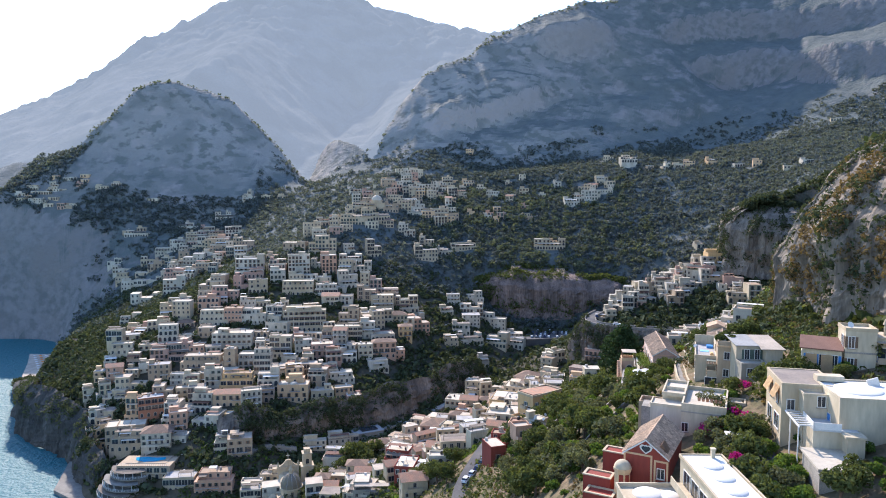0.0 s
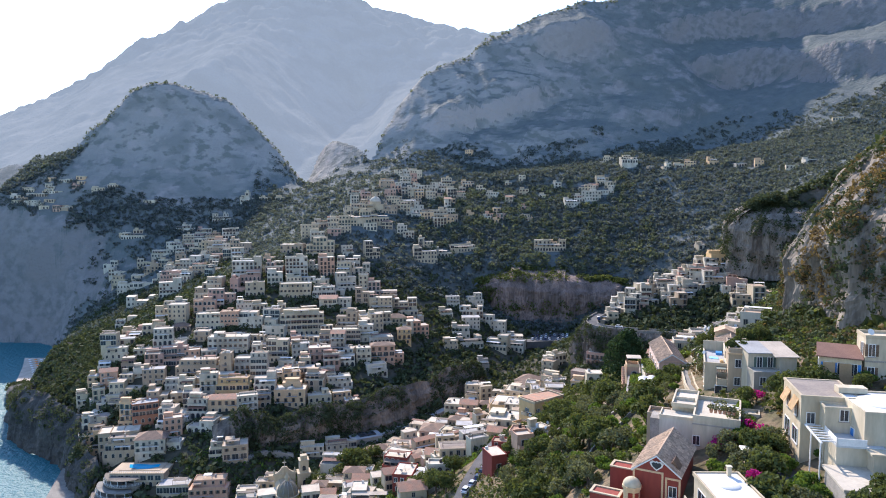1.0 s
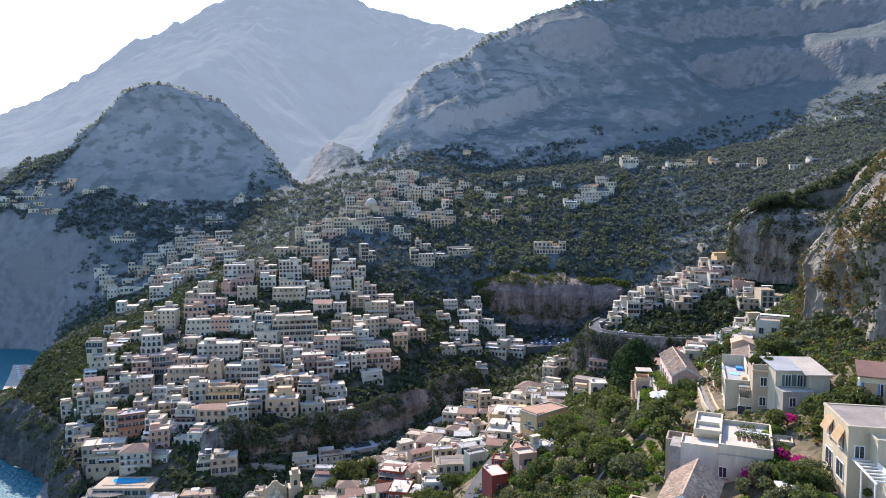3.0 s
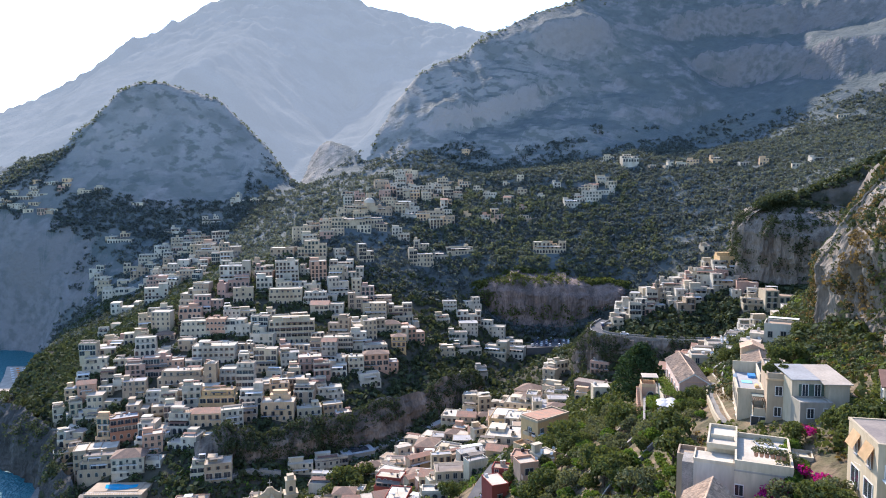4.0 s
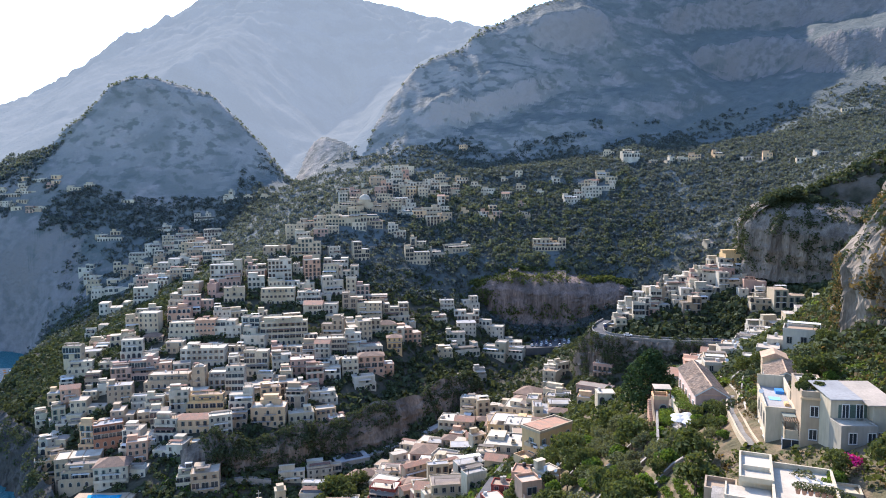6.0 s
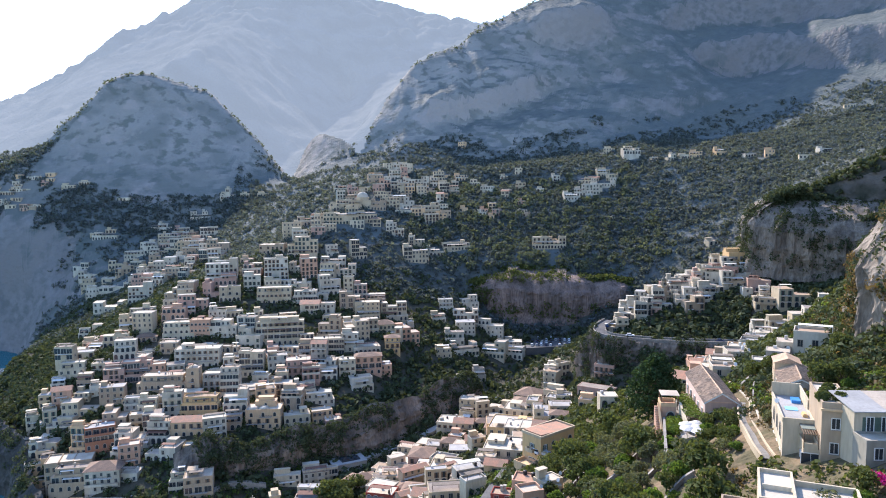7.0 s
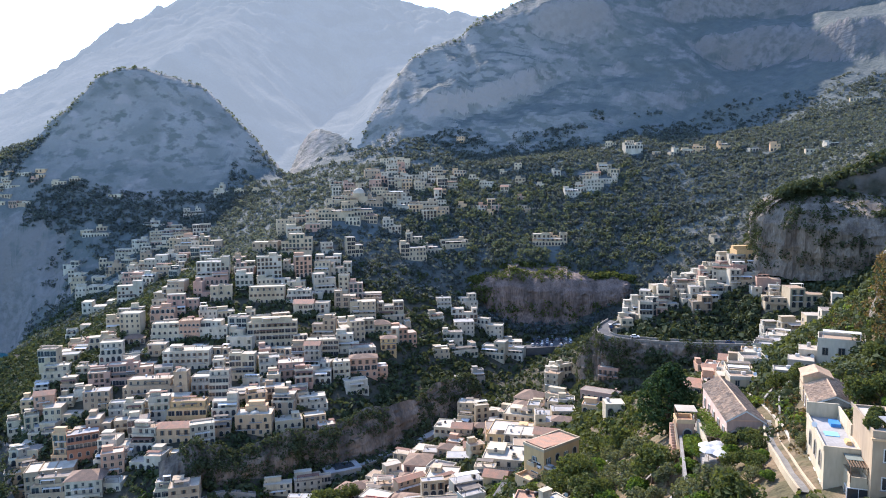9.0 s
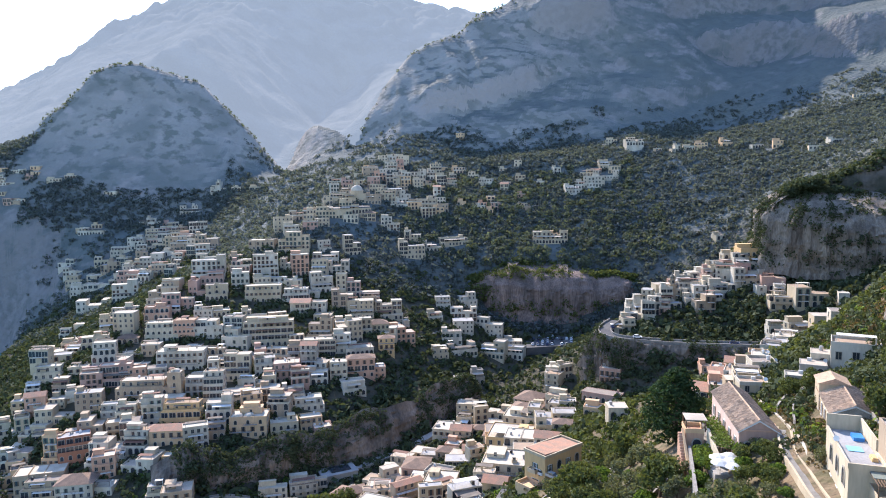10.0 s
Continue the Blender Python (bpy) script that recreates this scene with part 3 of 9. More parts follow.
class Cluster:
    """Distant houses, too many and too small to pick apart, gathered into one mesh."""

    def __init__(self):
        self.v, self.f, self.slot, self.mats, self.m = [], [], [], [], Matrix()

    def take(self, shape, mats, m):
        mats = mats if isinstance(mats, (list, tuple)) else [mats]
        for mm in mats:
            if mm not in self.mats:
                self.mats.append(mm)
        k = len(self.v)
        self.v += [tuple(m @ Vector(p)) for p in shape.v]
        self.f += [tuple(i + k for i in q) for q in shape.f]
        self.slot += [self.mats.index(mats[j]) for j in shape.m]


DISTANT = Cluster()


def part(name, shape, mats, parent, label="", at=None, smooth=False):
    """One mesh under a thing or a part; shape may be a mesh that is shared."""
    if isinstance(parent, Cluster):
        parent.take(shape, mats, parent.m @ (at or Matrix()))
        return None
    me = shape if isinstance(shape, bpy.types.Mesh) else shape.data(name, mats, smooth)
    ob = new(name, me)
    ob.parent = parent
    if at is not None:
        ob.matrix_basis = at
    return tagged(ob, label)


def thing(name, m, label, category, group="", kind=""):
    ob = new(name)
    ob.empty_display_size = 0.5
    ob.matrix_basis = m
    return tagged(ob, label, category, group, kind)


def arch(w, h, n=6):
    """The outline of an arched opening, on the ground."""
    r = w / 2
    return [(-r, 0), (r, 0)] + [(r * math.cos(a), h - r + r * math.sin(a)) for a in np.linspace(0, math.pi, n)]


def stepped(xs, zs, depth, slots):
    """A panel in one piece whose fields stand at depths of their own: xs and zs are the field borders, depth and slots go field by field."""
    s = Shape()
    key = {}

    def at(x, y, z):
        k = (round(x, 3), round(y, 3), round(z, 3))
        if k not in key:
            key[k] = len(s.v)
            s.v.append(k)
        return key[k]

    def face(a, b, c, d, slot):
        s.f.append((at(*a), at(*b), at(*c), at(*d)))
        s.m.append(slot)

    nz, nx = len(zs) - 1, len(xs) - 1
    get = lambda r, c: depth[r][c] if 0 <= r < nz and 0 <= c < nx else 0.05
    for r in range(nz):
        for c in range(nx):
            x0, x1, z0, z1, y = xs[c], xs[c + 1], zs[r], zs[r + 1], depth[r][c]
            face((x0, y, z0), (x1, y, z0), (x1, y, z1), (x0, y, z1), slots[r][c])
            yl, yb = get(r, c - 1), get(r - 1, c)
            if abs(yl - y) > 1e-6:
                face((x0, yl, z0), (x0, y, z0), (x0, y, z1), (x0, yl, z1), 0)
            if abs(yb - y) > 1e-6:
                face((x0, yb, z0), (x1, yb, z0), (x1, y, z0), (x0, y, z0), 0)
            if c == nx - 1:
                face((x1, y, z0), (x1, 0.05, z0), (x1, 0.05, z1), (x1, y, z1), 0)
            if r == nz - 1:
                face((x0, y, z1), (x1, y, z1), (x1, 0.05, z1), (x0, 0.05, z1), 0)
    return s


def window_mesh(kind):
    if kind == "window":
        return stepped([-0.62, -0.5, -0.03, 0.03, 0.5, 0.62], [-0.14, 0, 1.5, 1.62],
                       [[-0.18] * 5, [-0.10, -0.02, -0.08, -0.02, -0.10], [-0.10] * 5], [[0] * 5, [0, 1, 0, 1, 0], [0] * 5])
    if kind == "shuttered":
        return stepped([-0.85, -0.42, 0.42, 0.85], [0, 1.95, 2.05], [[-0.10, -0.02, -0.10], [-0.12] * 3], [[2, 1, 2], [0] * 3])
    if kind == "door":
        return stepped([-0.68, -0.55, 0.55, 0.68], [0, 2.1, 2.22], [[-0.09, -0.03, -0.09], [-0.09] * 3], [[0, 2, 0], [0] * 3])
    if kind == "loggia":
        return stepped([-1.4, -1.25, -0.05, 0.05, 1.25, 1.4], [0, 2.2, 2.35],
                       [[-0.09, -0.02, -0.07, -0.02, -0.09], [-0.12] * 5], [[0, 1, 0, 1, 0], [0] * 5])
    s = Shape()
    outer, inner = arch(1.9, 2.6), [(x, z + (0.02 if z == 0 else 0)) for x, z in arch(1.5, 2.35)]
    n = len(outer)
    s.add([(x, 0.05, z) for x, z in outer] + [(x, -0.09, z) for x, z in outer] + [(x, -0.09, z) for x, z in inner] + [(x, -0.02, z) for x, z in inner],
          [(i, (i + 1) % n, n + (i + 1) % n, n + i) for i in range(n)] + [(n + i, n + (i + 1) % n, 2 * n + (i + 1) % n, 2 * n + i) for i in range(n)]
          + [(2 * n + i, 2 * n + (i + 1) % n, 3 * n + (i + 1) % n, 3 * n + i) for i in range(n)])
    s.f.append(tuple(range(3 * n, 4 * n)))
    s.m.append(1)
    return s


OPENING, FAR_OPENING = {}, {}
for kind in ("window", "shuttered", "arched", "door", "loggia"):
    for tint, leaf in (("green", M_SHUTTER), ("brown", M_WOOD), ("blue", M_BLUE)):
        OPENING[kind, tint] = window_mesh(kind).data(kind, [M_TRIM if tint == "blue" else M_SURROUND, M_GLASS, leaf])
        FAR_OPENING[kind, tint] = (window_mesh(kind), [M_SURROUND, M_GLASS, leaf])


NEAR = []


def rim(w, h, t, proud):
    """An upright frame round an opening, on its foot."""
    s = Shape().ring(-w / 2 - t, w / 2 + t, -t, h + t, -0.02, proud, t)
    s.v = [(x, -z, y) for x, y, z in s.v]
    return s


def shutter_leaf(w, h):
    s = Shape().box(0, w, -0.05, -0.02, 0, h)
    for k in range(8):
        s.box(0.05, w - 0.05, -0.075, -0.05, h * (0.05 + 0.115 * k), h * (0.05 + 0.115 * k) + h * 0.07)
    return s


FINE = {}
for kind, w, h in (("window", 1.0, 1.5), ("shuttered", 0.9, 1.95), ("door", 1.1, 2.1), ("loggia", 2.5, 2.2)):
    FINE[kind] = (rim(w, h, 0.1, 0.1).data("window", M_TRIM), Shape().box(-w / 2, -0.03, -0.03, 0.02, 0, h).data("pane", M_GLASS), Shape().box(0.03, w / 2, -0.03, 0.02, 0, h).data("pane", M_GLASS),
                  Shape().box(-0.03, 0.03, -0.07, 0.02, 0, h).data("mullion", M_TRIM), Shape().box(-w / 2 - 0.2, w / 2 + 0.2, -0.2, 0.0, -0.2, -0.1).data("sill", M_STONE))
LEAVES = {tint: shutter_leaf(0.45, 1.95).data("shutter", mm) for tint, mm in (("green", M_SHUTTER), ("brown", M_WOOD), ("blue", M_BLUE))}
DOORS = {tint: Shape().box(-0.55, 0.55, -0.06, 0.02, 0, 2.1).box(-0.4, 0.4, -0.08, -0.06, 0.2, 0.9).box(-0.4, 0.4, -0.08, -0.06, 1.1, 1.9).data("door_leaf", mm) for tint, mm in (("green", M_SHUTTER), ("brown", M_WOOD), ("blue", M_BLUE))}


def fine_opening(house_ob, kind, m, tint):
    """An opening of a near house, with its panes, sill and shutters as pieces of their own."""
    frame_mesh, left, right, bar, sill = FINE[kind]
    ob = part("door" if kind == "door" else "window", frame_mesh, None, house_ob, at=m)
    if kind == "door":
        part("door_leaf", DOORS[tint], None, ob)
        return ob
    for name, mesh in (("pane", left), ("pane", right), ("mullion", bar), ("sill", sill)):
        part(name, mesh, None, ob)
    if kind == "shuttered":
        part("shutter", LEAVES[tint], None, ob, at=pose(0.56, 0, 0))
        part("shutter", LEAVES[tint], None, ob, at=pose(-1.01, 0, 0))
    return ob


def opening(house_ob, kind, x, y, z, side="front", tint="green", size=1.0):
    turn = {"front": 0, "right": 90, "left": -90, "back": 180}[side]
    name = "door" if kind == "door" else "window"
    if house_ob in NEAR and kind in FINE:
        return fine_opening(house_ob, kind, pose(x, y, z, 0, 0, turn), tint)
    if isinstance(house_ob, Cluster):
        return part(name, *FAR_OPENING[kind, tint], house_ob, at=pose(x, y, z, 0, 0, turn) @ Matrix.Diagonal((size, 1, size, 1)))
    return part(name, OPENING[kind, tint], None, house_ob, at=pose(x, y, z, 0, 0, turn) @ Matrix.Diagonal((size, 1, size, 1)))


FOOTPRINTS, LANDED = [], []
rng = random.Random(11)
TONE_WORDS = {"ivory": "aged whitewashed", "white": "whitewashed", "cream": "cream plastered", "pink": "faded pink", "beige": "beige plastered", "grey": "grey weathered",
              "ochre": "ochre yellow", "peach": "peach coloured", "red": "dark red", "orange": "burnt orange", "salmon": "salmon pink"}


def house(x, y, z, w, d, h, tone, yaw=None, far=False, roof="flat", base=6.0, group="houses of the hill town", extras=True, sides=True):
    """A flat-roofed or tiled house. x, y, z: the middle of its front's foot; w, d, h: its size; yaw turns its front from -y."""
    if yaw is None:
        yaw = rng.uniform(-6, 22) if x < 30 else rng.uniform(-24, 8)
    if far and y > 520:
        slant = math.hypot(float(ground_height(x + 4, y) - ground_height(x - 4, y)), float(ground_height(x, y + 4) - ground_height(x, y - 4))) / 8
        if slant > 1.15:      # too steep to build on
            return None
    if any((x - a) ** 2 + (y + d / 2 - b) ** 2 < (c * 0.85) ** 2 for a, b, c in LANDED):
        return None
    FOOTPRINTS.append((x, y + d / 2, max(w, d) / 2))
    storeys = max(1, round(h / 3.1))
    sh = h / storeys
    covering = {"flat": "flat white roof terrace", "tile": "terracotta tiled roof", "hip": "hipped brown tile roof", "domes": "domed roof vaults"}[roof]
    if far:
        base = 13.0
        ob = DISTANT
        ob.m = pose(x, y, z, 0, 0, yaw)
    else:
        ob = thing("house", pose(x, y, z, 0, 0, yaw),
               "%s house of %s with %s" % (TONE_WORDS[tone], ("one storey", "two storeys", "three storeys", "four storeys", "five storeys", "six storeys", "seven storeys")[min(storeys, 7) - 1], covering),
               "house", group)
    wall = PLASTER[tone]
    cover = rng.choice((M_TERRACE, M_TERRACE, M_TERRACE, M_SCREED, M_SCREED, M_SCREED_GREY, M_PAVED, M_TARRED))
    trim_wall = wall if rng.random() < 0.6 else PLASTER["white"]
    tint = rng.choice(("green", "green", "brown", "brown", "brown", "green"))
    tiled = roof in ("tile", "hip")
    body, tops, par = Shape(), [], []
    # the lowest storeys may stand forward as a terrace; above it the house is in bays of uneven height
    tier = rng.choice((0, 1, 1, 2)) if storeys > 2 else (rng.choice((0, 1)) if storeys == 2 else 0)
    tier = 0 if tiled or not extras or d < 6 else tier
    deep = rng.uniform(1.8, 3.2) if tier else 0.0
    th = tier * sh
    n = 1 if tiled or not extras or storeys == 1 else max(1, min(4, int(w / rng.uniform(4.2, 7.0))))
    cuts = [0.0] + sorted((k + rng.uniform(-0.25, 0.25)) / n for k in range(1, n)) + [1.0]
    bays = []
    full = rng.randrange(n)
    for k in range(n):
        tall = storeys - (0 if k == full else rng.choice((0, 0, 1, 1, 2)))
        tall = max(tall, tier + 1, 1) if k == full or tier == 0 else max(tall, tier)
        bays.append((-w / 2 + w * cuts[k], -w / 2 + w * cuts[k + 1], deep + (rng.uniform(0, 1.6) if n > 1 else 0), max(1, tall)))
    if tier:
        body.box(-w / 2, w / 2, 0, d, -base, th)
        tops.append(Shape().box(-w / 2 + 0.2, w / 2 - 0.2, 0.2, d - 0.2, th, th + 0.06))
        par.append(Shape().ring(-w / 2 - 0.04, w / 2 + 0.04, -0.04, deep + 1.7, th - 0.1, th + 0.85, 0.22))
    for x0, x1, y0, tall in bays:
        top = tall * sh
        if top > th + 0.1:
            body.box(x0, x1, y0, d, th - (0.4 if tier else base), top)
            if not tiled:
                tops.append(Shape().box(x0 + 0.2, x1 - 0.2, y0 + 0.2, d - 0.2, top, top + 0.1))
                par.append(Shape().ring(x0 - 0.05, x1 + 0.05, y0 - 0.06, d + 0.05, top - 0.12, top + rng.choice((0.2, 0.35, 0.7)), 0.22))
    part("wall", body, wall, ob)
    if not tiled:
        for p in tops:
            part("roof", p, cover, ob)
        for p in par:
            part("parapet", p, trim_wall, ob)
        if roof == "domes":
            dm = Shape()
            for k in (-0.28, 0.04, 0.34):
                dm.dome(k * w, d * 0.55, h + 0.1, w * 0.15, 0.55, 14)
            part("roof_vault", dm, M_TERRACE, ob, smooth=True)
        x0, x1, y0, tall = bays[full]
        if extras and rng.random() < (0.4 if y > 330 else 0.15) and x1 - x0 > 3.5:
            rw = rng.uniform(0.4, 0.7) * (x1 - x0)
            part("roof_room", Shape().box(x0 + 0.3, x0 + rw, d * 0.6, d * 0.95, h + 0.1, h + 2.2).box(x0 + 0.15, x0 + rw + 0.15, d * 0.6 - 0.15, d * 0.95 + 0.1, h + 2.2, h + 2.35), wall, ob)
        if extras and rng.random() < 0.3:
            cx = rng.uniform(x0 + 0.6, x1 - 0.6)
            part("chimney", Shape().box(cx - 0.3, cx + 0.3, d * 0.7, d * 0.7 + 0.6, h - sh, h + 1.3).box(cx - 0.4, cx + 0.4, d * 0.7 - 0.1, d * 0.7 + 0.7, h + 1.3, h + 1.45), wall, ob)
        if extras and not far and w > 6 and rng.random() < 0.45:
            bw = (x1 - x0) * 0.8
            bx = (x0 + x1) / 2
            shade = Shape().box(bx - bw / 2, bx + bw / 2, y0 + 0.4, y0 + 2.8, tall * sh + 2.1, tall * sh + 2.2)
            for sx in (-bw / 2 + 0.1, bw / 2 - 0.1):
                shade.box(bx + sx - 0.06, bx + sx + 0.06, y0 + 0.5, y0 + 0.62, tall * sh, tall * sh + 2.1).box(bx + sx - 0.06, bx + sx + 0.06, y0 + 2.6, y0 + 2.72, tall * sh, tall * sh + 2.1)
            part("roof_shade", shade, rng.choice((M_REED, M_REED, M_AWNING, M_CANVAS)), ob)
        if extras and not far and y < 330:
            tx, ty = rng.uniform(x0 + 0.8, max(x0 + 0.9, x1 - 0.8)), rng.uniform(y0 + 1, d - 1)
            if rng.random() < 0.5:
                part("water_tank", Shape().lathe(tx, ty, [(0.45, tall * sh + 0.1), (0.45, tall * sh + 1.1), (0.2, tall * sh + 1.25)], 10), rng.choice((M_TRIM, M_CONCRETE, M_IRON)), ob)
            if rng.random() < 0.4:
                part("dish", Shape().lathe(0, 0, [(0.05, 0), (0.4, 0.16), (0.45, 0.24)], 12), M_TRIM, ob, "white satellite dish", at=pose(x1 - 0.5, y0 + 0.5, tall * sh + 1.2, 60, 0, rng.uniform(-60, 60)))
            if rng.random() < 0.5:
                part("air_conditioner", Shape().box(tx - 0.45, tx + 0.45, d - 1.3, d - 0.9, tall * sh + 0.1, tall * sh + 0.8), M_TRIM, ob)
        if extras and tier and rng.random() < 0.6:
            bw = w * rng.uniform(0.22, 0.46)
            px = rng.uniform(-1, 1) * (w / 2 - bw) * 0.9
            pg = Shape()
            for sx in (-bw, bw):
                pg.box(px + sx - 0.07, px + sx + 0.07, 0.3, 0.44, th, th + 2.2)
            pg.add([(px - bw - 0.2, 0.1, th + 2.2), (px + bw + 0.2, 0.1, th + 2.2), (px + bw + 0.2, deep + 0.1, th + 2.6), (px - bw - 0.2, deep + 0.1, th + 2.6),
                    (px - bw - 0.2, 0.1, th + 2.1), (px + bw + 0.2, 0.1, th + 2.1), (px + bw + 0.2, deep + 0.1, th + 2.5), (px - bw - 0.2, deep + 0.1, th + 2.5)],
                   [(0, 1, 2, 3), (7, 6, 5, 4), (4, 5, 1, 0), (5, 6, 2, 1), (7, 4, 0, 3)])
            part("pergola", pg, rng.choice((M_AWNING, M_CANVAS, M_REED, M_REED, M_SCREED)), ob)
    else:
        rise = min(w, d) * 0.24
        e = 0.45
        if roof == "hip":
            ridge = max(0.0, (w - d) / 2)
            rs = Shape().add([(-w / 2 - e, -e, h), (w / 2 + e, -e, h), (w / 2 + e, d + e, h), (-w / 2 - e, d + e, h), (-ridge, d / 2, h + rise), (ridge + 0.01, d / 2, h + rise)],
                             [(0, 1, 5, 4), (1, 2, 5), (2, 3, 4, 5), (3, 0, 4), (3, 2, 1, 0)])
        else:
            rs = Shape().add([(-w / 2 - e, -e, h - 0.1), (w / 2 + e, -e, h - 0.1), (w / 2 + e, d + e, h - 0.1), (-w / 2 - e, d + e, h - 0.1), (-w / 2 - e, d / 2, h + rise), (w / 2 + e, d / 2, h + rise)],
                             [(0, 1, 5, 4), (2, 3, 4, 5), (1, 2, 5), (3, 0, 4), (3, 2, 1, 0)])
        part("roof", rs, M_TILE_BROWN if roof == "hip" else M_TILE, ob)
    # openings
    style = rng.choice(("window", "shuttered", "shuttered", "mixed", "loggia", "loggia"))
    arches = rng.random() < 0.55
    scale = rng.uniform(0.92, 1.2)
    for k in range(storeys):
        fields = [(-w / 2, w / 2, 0.0, storeys)] if k < tier else bays
        for x0, x1, y0, tall in fields:
            if k >= tall:
                continue
            cols = max(1, int((x1 - x0) / 2.5))
            for c in range(cols):
                if rng.random() < 0.12:
                    continue
                room = (x1 - x0) / cols
                cx = x0 + (c + 0.5) * room + rng.uniform(-0.2, 0.2) * min(1, max(0, room - 2.2))
                kind = style if style != "mixed" else rng.choice(("window", "shuttered"))
                if kind == "loggia" and room < 2.95 or (kind == "shuttered" and room < 1.9):
                    kind = "window"
                if arches and k <= tier and room > 2.1 and sh >= 2.8:
                    kind = "arched"
                if sh < 2.8 or room < 1.5:
                    kind = "window"
                opening(ob, kind, cx, y0, k * sh + (0.95 if kind == "window" else 0.12), "front", tint, scale * rng.uniform(0.9, 1.1) if sh > 2.8 else 0.9)
        if sides and not far and d > 6:
            for side, sx, tall in (("right", w / 2, bays[-1][3]),) if x < -20 else (("left", -w / 2, bays[0][3]),):
                if k < tall and rng.random() < 0.7:
                    opening(ob, "window", sx, d * rng.uniform(0.5, 0.75), k * sh + 0.95, side, tint)
    # balconies
    if not far and extras and storeys > 1:
        for k in range(max(1, tier + 1), storeys):
            x0, x1, y0, tall = rng.choice(bays)
            if rng.random() < 0.92 and k < tall:
                bw = (x1 - x0) * rng.choice((0.95, 0.6))
                bx = (x0 + x1) / 2
                z0 = k * sh
                f = y0 - 1.3
                bal = Shape().box(bx - bw / 2, bx + bw / 2, f, y0 + 0.02, z0 - 0.14, z0)
                if rng.random() < 0.5:
                    bal.box(bx - bw / 2, bx + bw / 2, f, f + 0.12, z0, z0 + 0.95).box(bx - bw / 2, bx - bw / 2 + 0.12, f + 0.12, y0, z0, z0 + 0.95).box(bx + bw / 2 - 0.12, bx + bw / 2, f + 0.12, y0, z0, z0 + 0.95)
                    part("balcony", bal, wall, ob)
                else:
                    m = max(3, int(bw / 0.5))
                    for i in range(m + 1):
                        q = bx - bw / 2 + i * bw / m
                        bal.box(q - 0.025, q + 0.025, f + 0.02, f + 0.07, z0, z0 + 0.95, 1)
                    bal.box(bx - bw / 2, bx + bw / 2, f + 0.01, f + 0.07, z0 + 0.92, z0 + 0.98, 1)
                    part("balcony", bal, [M_TRIM, M_IRON], ob)
    return ob


def gable_house(x, y, z, w, d, h, rise, tone, yaw, label, tile, base=5.0, rows=True):
    """A house whose gable stands to the front; the tiles lie in rows of their own."""
    FOOTPRINTS.append((x + math.sin(radians(-yaw)) * d / 2, y + d / 2, max(w, d) / 2))
    ob = thing("house", pose(x, y, z, 0, 0, yaw), label, "house", "houses of the near slope")
    NEAR.append(ob)
    part("wall", Shape().slabbed([(-w / 2, -base), (w / 2, -base), (w / 2, h), (0, h + rise), (-w / 2, h)], 0, d), PLASTER[tone], ob)
    e = 0.35
    slope = math.hypot(w / 2 + e, rise * (w / 2 + e) / (w / 2))
    tilt = math.degrees(math.atan2(rise, w / 2))
    for side in (-1, 1):
        m = pose(0, -e, h + rise + 0.05) @ pose(0, 0, 0, 0, tilt * side, 0)
        field = Shape()
        nrow, ncol = int(slope / 0.45), int((d + 2 * e) / 0.42)
        r2 = random.Random(5 + side)
        for i in range(nrow):
            for j in range(ncol):
                x0 = side * i * slope / nrow
                x1 = side * (i + 1.08) * slope / nrow
                y0 = j * (d + 2 * e) / ncol
                y1 = y0 + 0.36
                lift = 0.05 + r2.uniform(0, 0.05)
                ym = (y0 + y1) / 2
                field.add([(x0, y0, 0.02), (x0, ym, lift + 0.08), (x0, y1, 0.02), (x1, y0, 0.06), (x1, ym, lift + 0.12), (x1, y1, 0.06)],
                          [(0, 1, 4, 3), (1, 2, 5, 4), (3, 4, 5)] if side > 0 else [(3, 4, 1, 0), (4, 5, 2, 1), (5, 4, 3)])
        field.box(min(0, side * slope), max(0, side * slope), 0, d + 2 * e, -0.12, 0.03)
        part("roof_slope", field, tile, ob, at=m)
    part("ridge", Shape().slabbed([(-0.18, 0), (0.18, 0), (0.1, 0.16), (-0.1, 0.16)], -e, d + e), tile, ob, at=pose(0, 0, h + rise + 0.04))
    edge = Shape()
    for side in (-1, 1):
        edge.slabbed([(0, 0), (side * (w / 2 + e), -rise * (w / 2 + e) / (w / 2)), (side * (w / 2 + e), -rise * (w / 2 + e) / (w / 2) - 0.25), (0, -0.25)], -e - 0.04, -0.02)
    part("verge", edge, M_TRIM, ob, at=pose(0, 0, h + rise + 0.02))
    return ob


def block(ob, name, x, y, w, d, top, bottom, tone, roof=True, label=""):
    """One straight-walled part of a larger house, in the house's own axes."""
    b = part(name, Shape().box(x - w / 2, x + w / 2, y, y + d, bottom, top), PLASTER[tone], ob, label)
    if roof:
        part("roof", Shape().box(x - w / 2 + 0.22, x + w / 2 - 0.22, y + 0.22, y + d - 0.22, top, top + 0.1), M_TERRACE, ob)
        part("parapet", Shape().ring(x - w / 2 - 0.04, x + w / 2 + 0.04, y - 0.04, y + d + 0.04, top - 0.1, top + 0.4, 0.24), PLASTER[tone], ob)
    return b

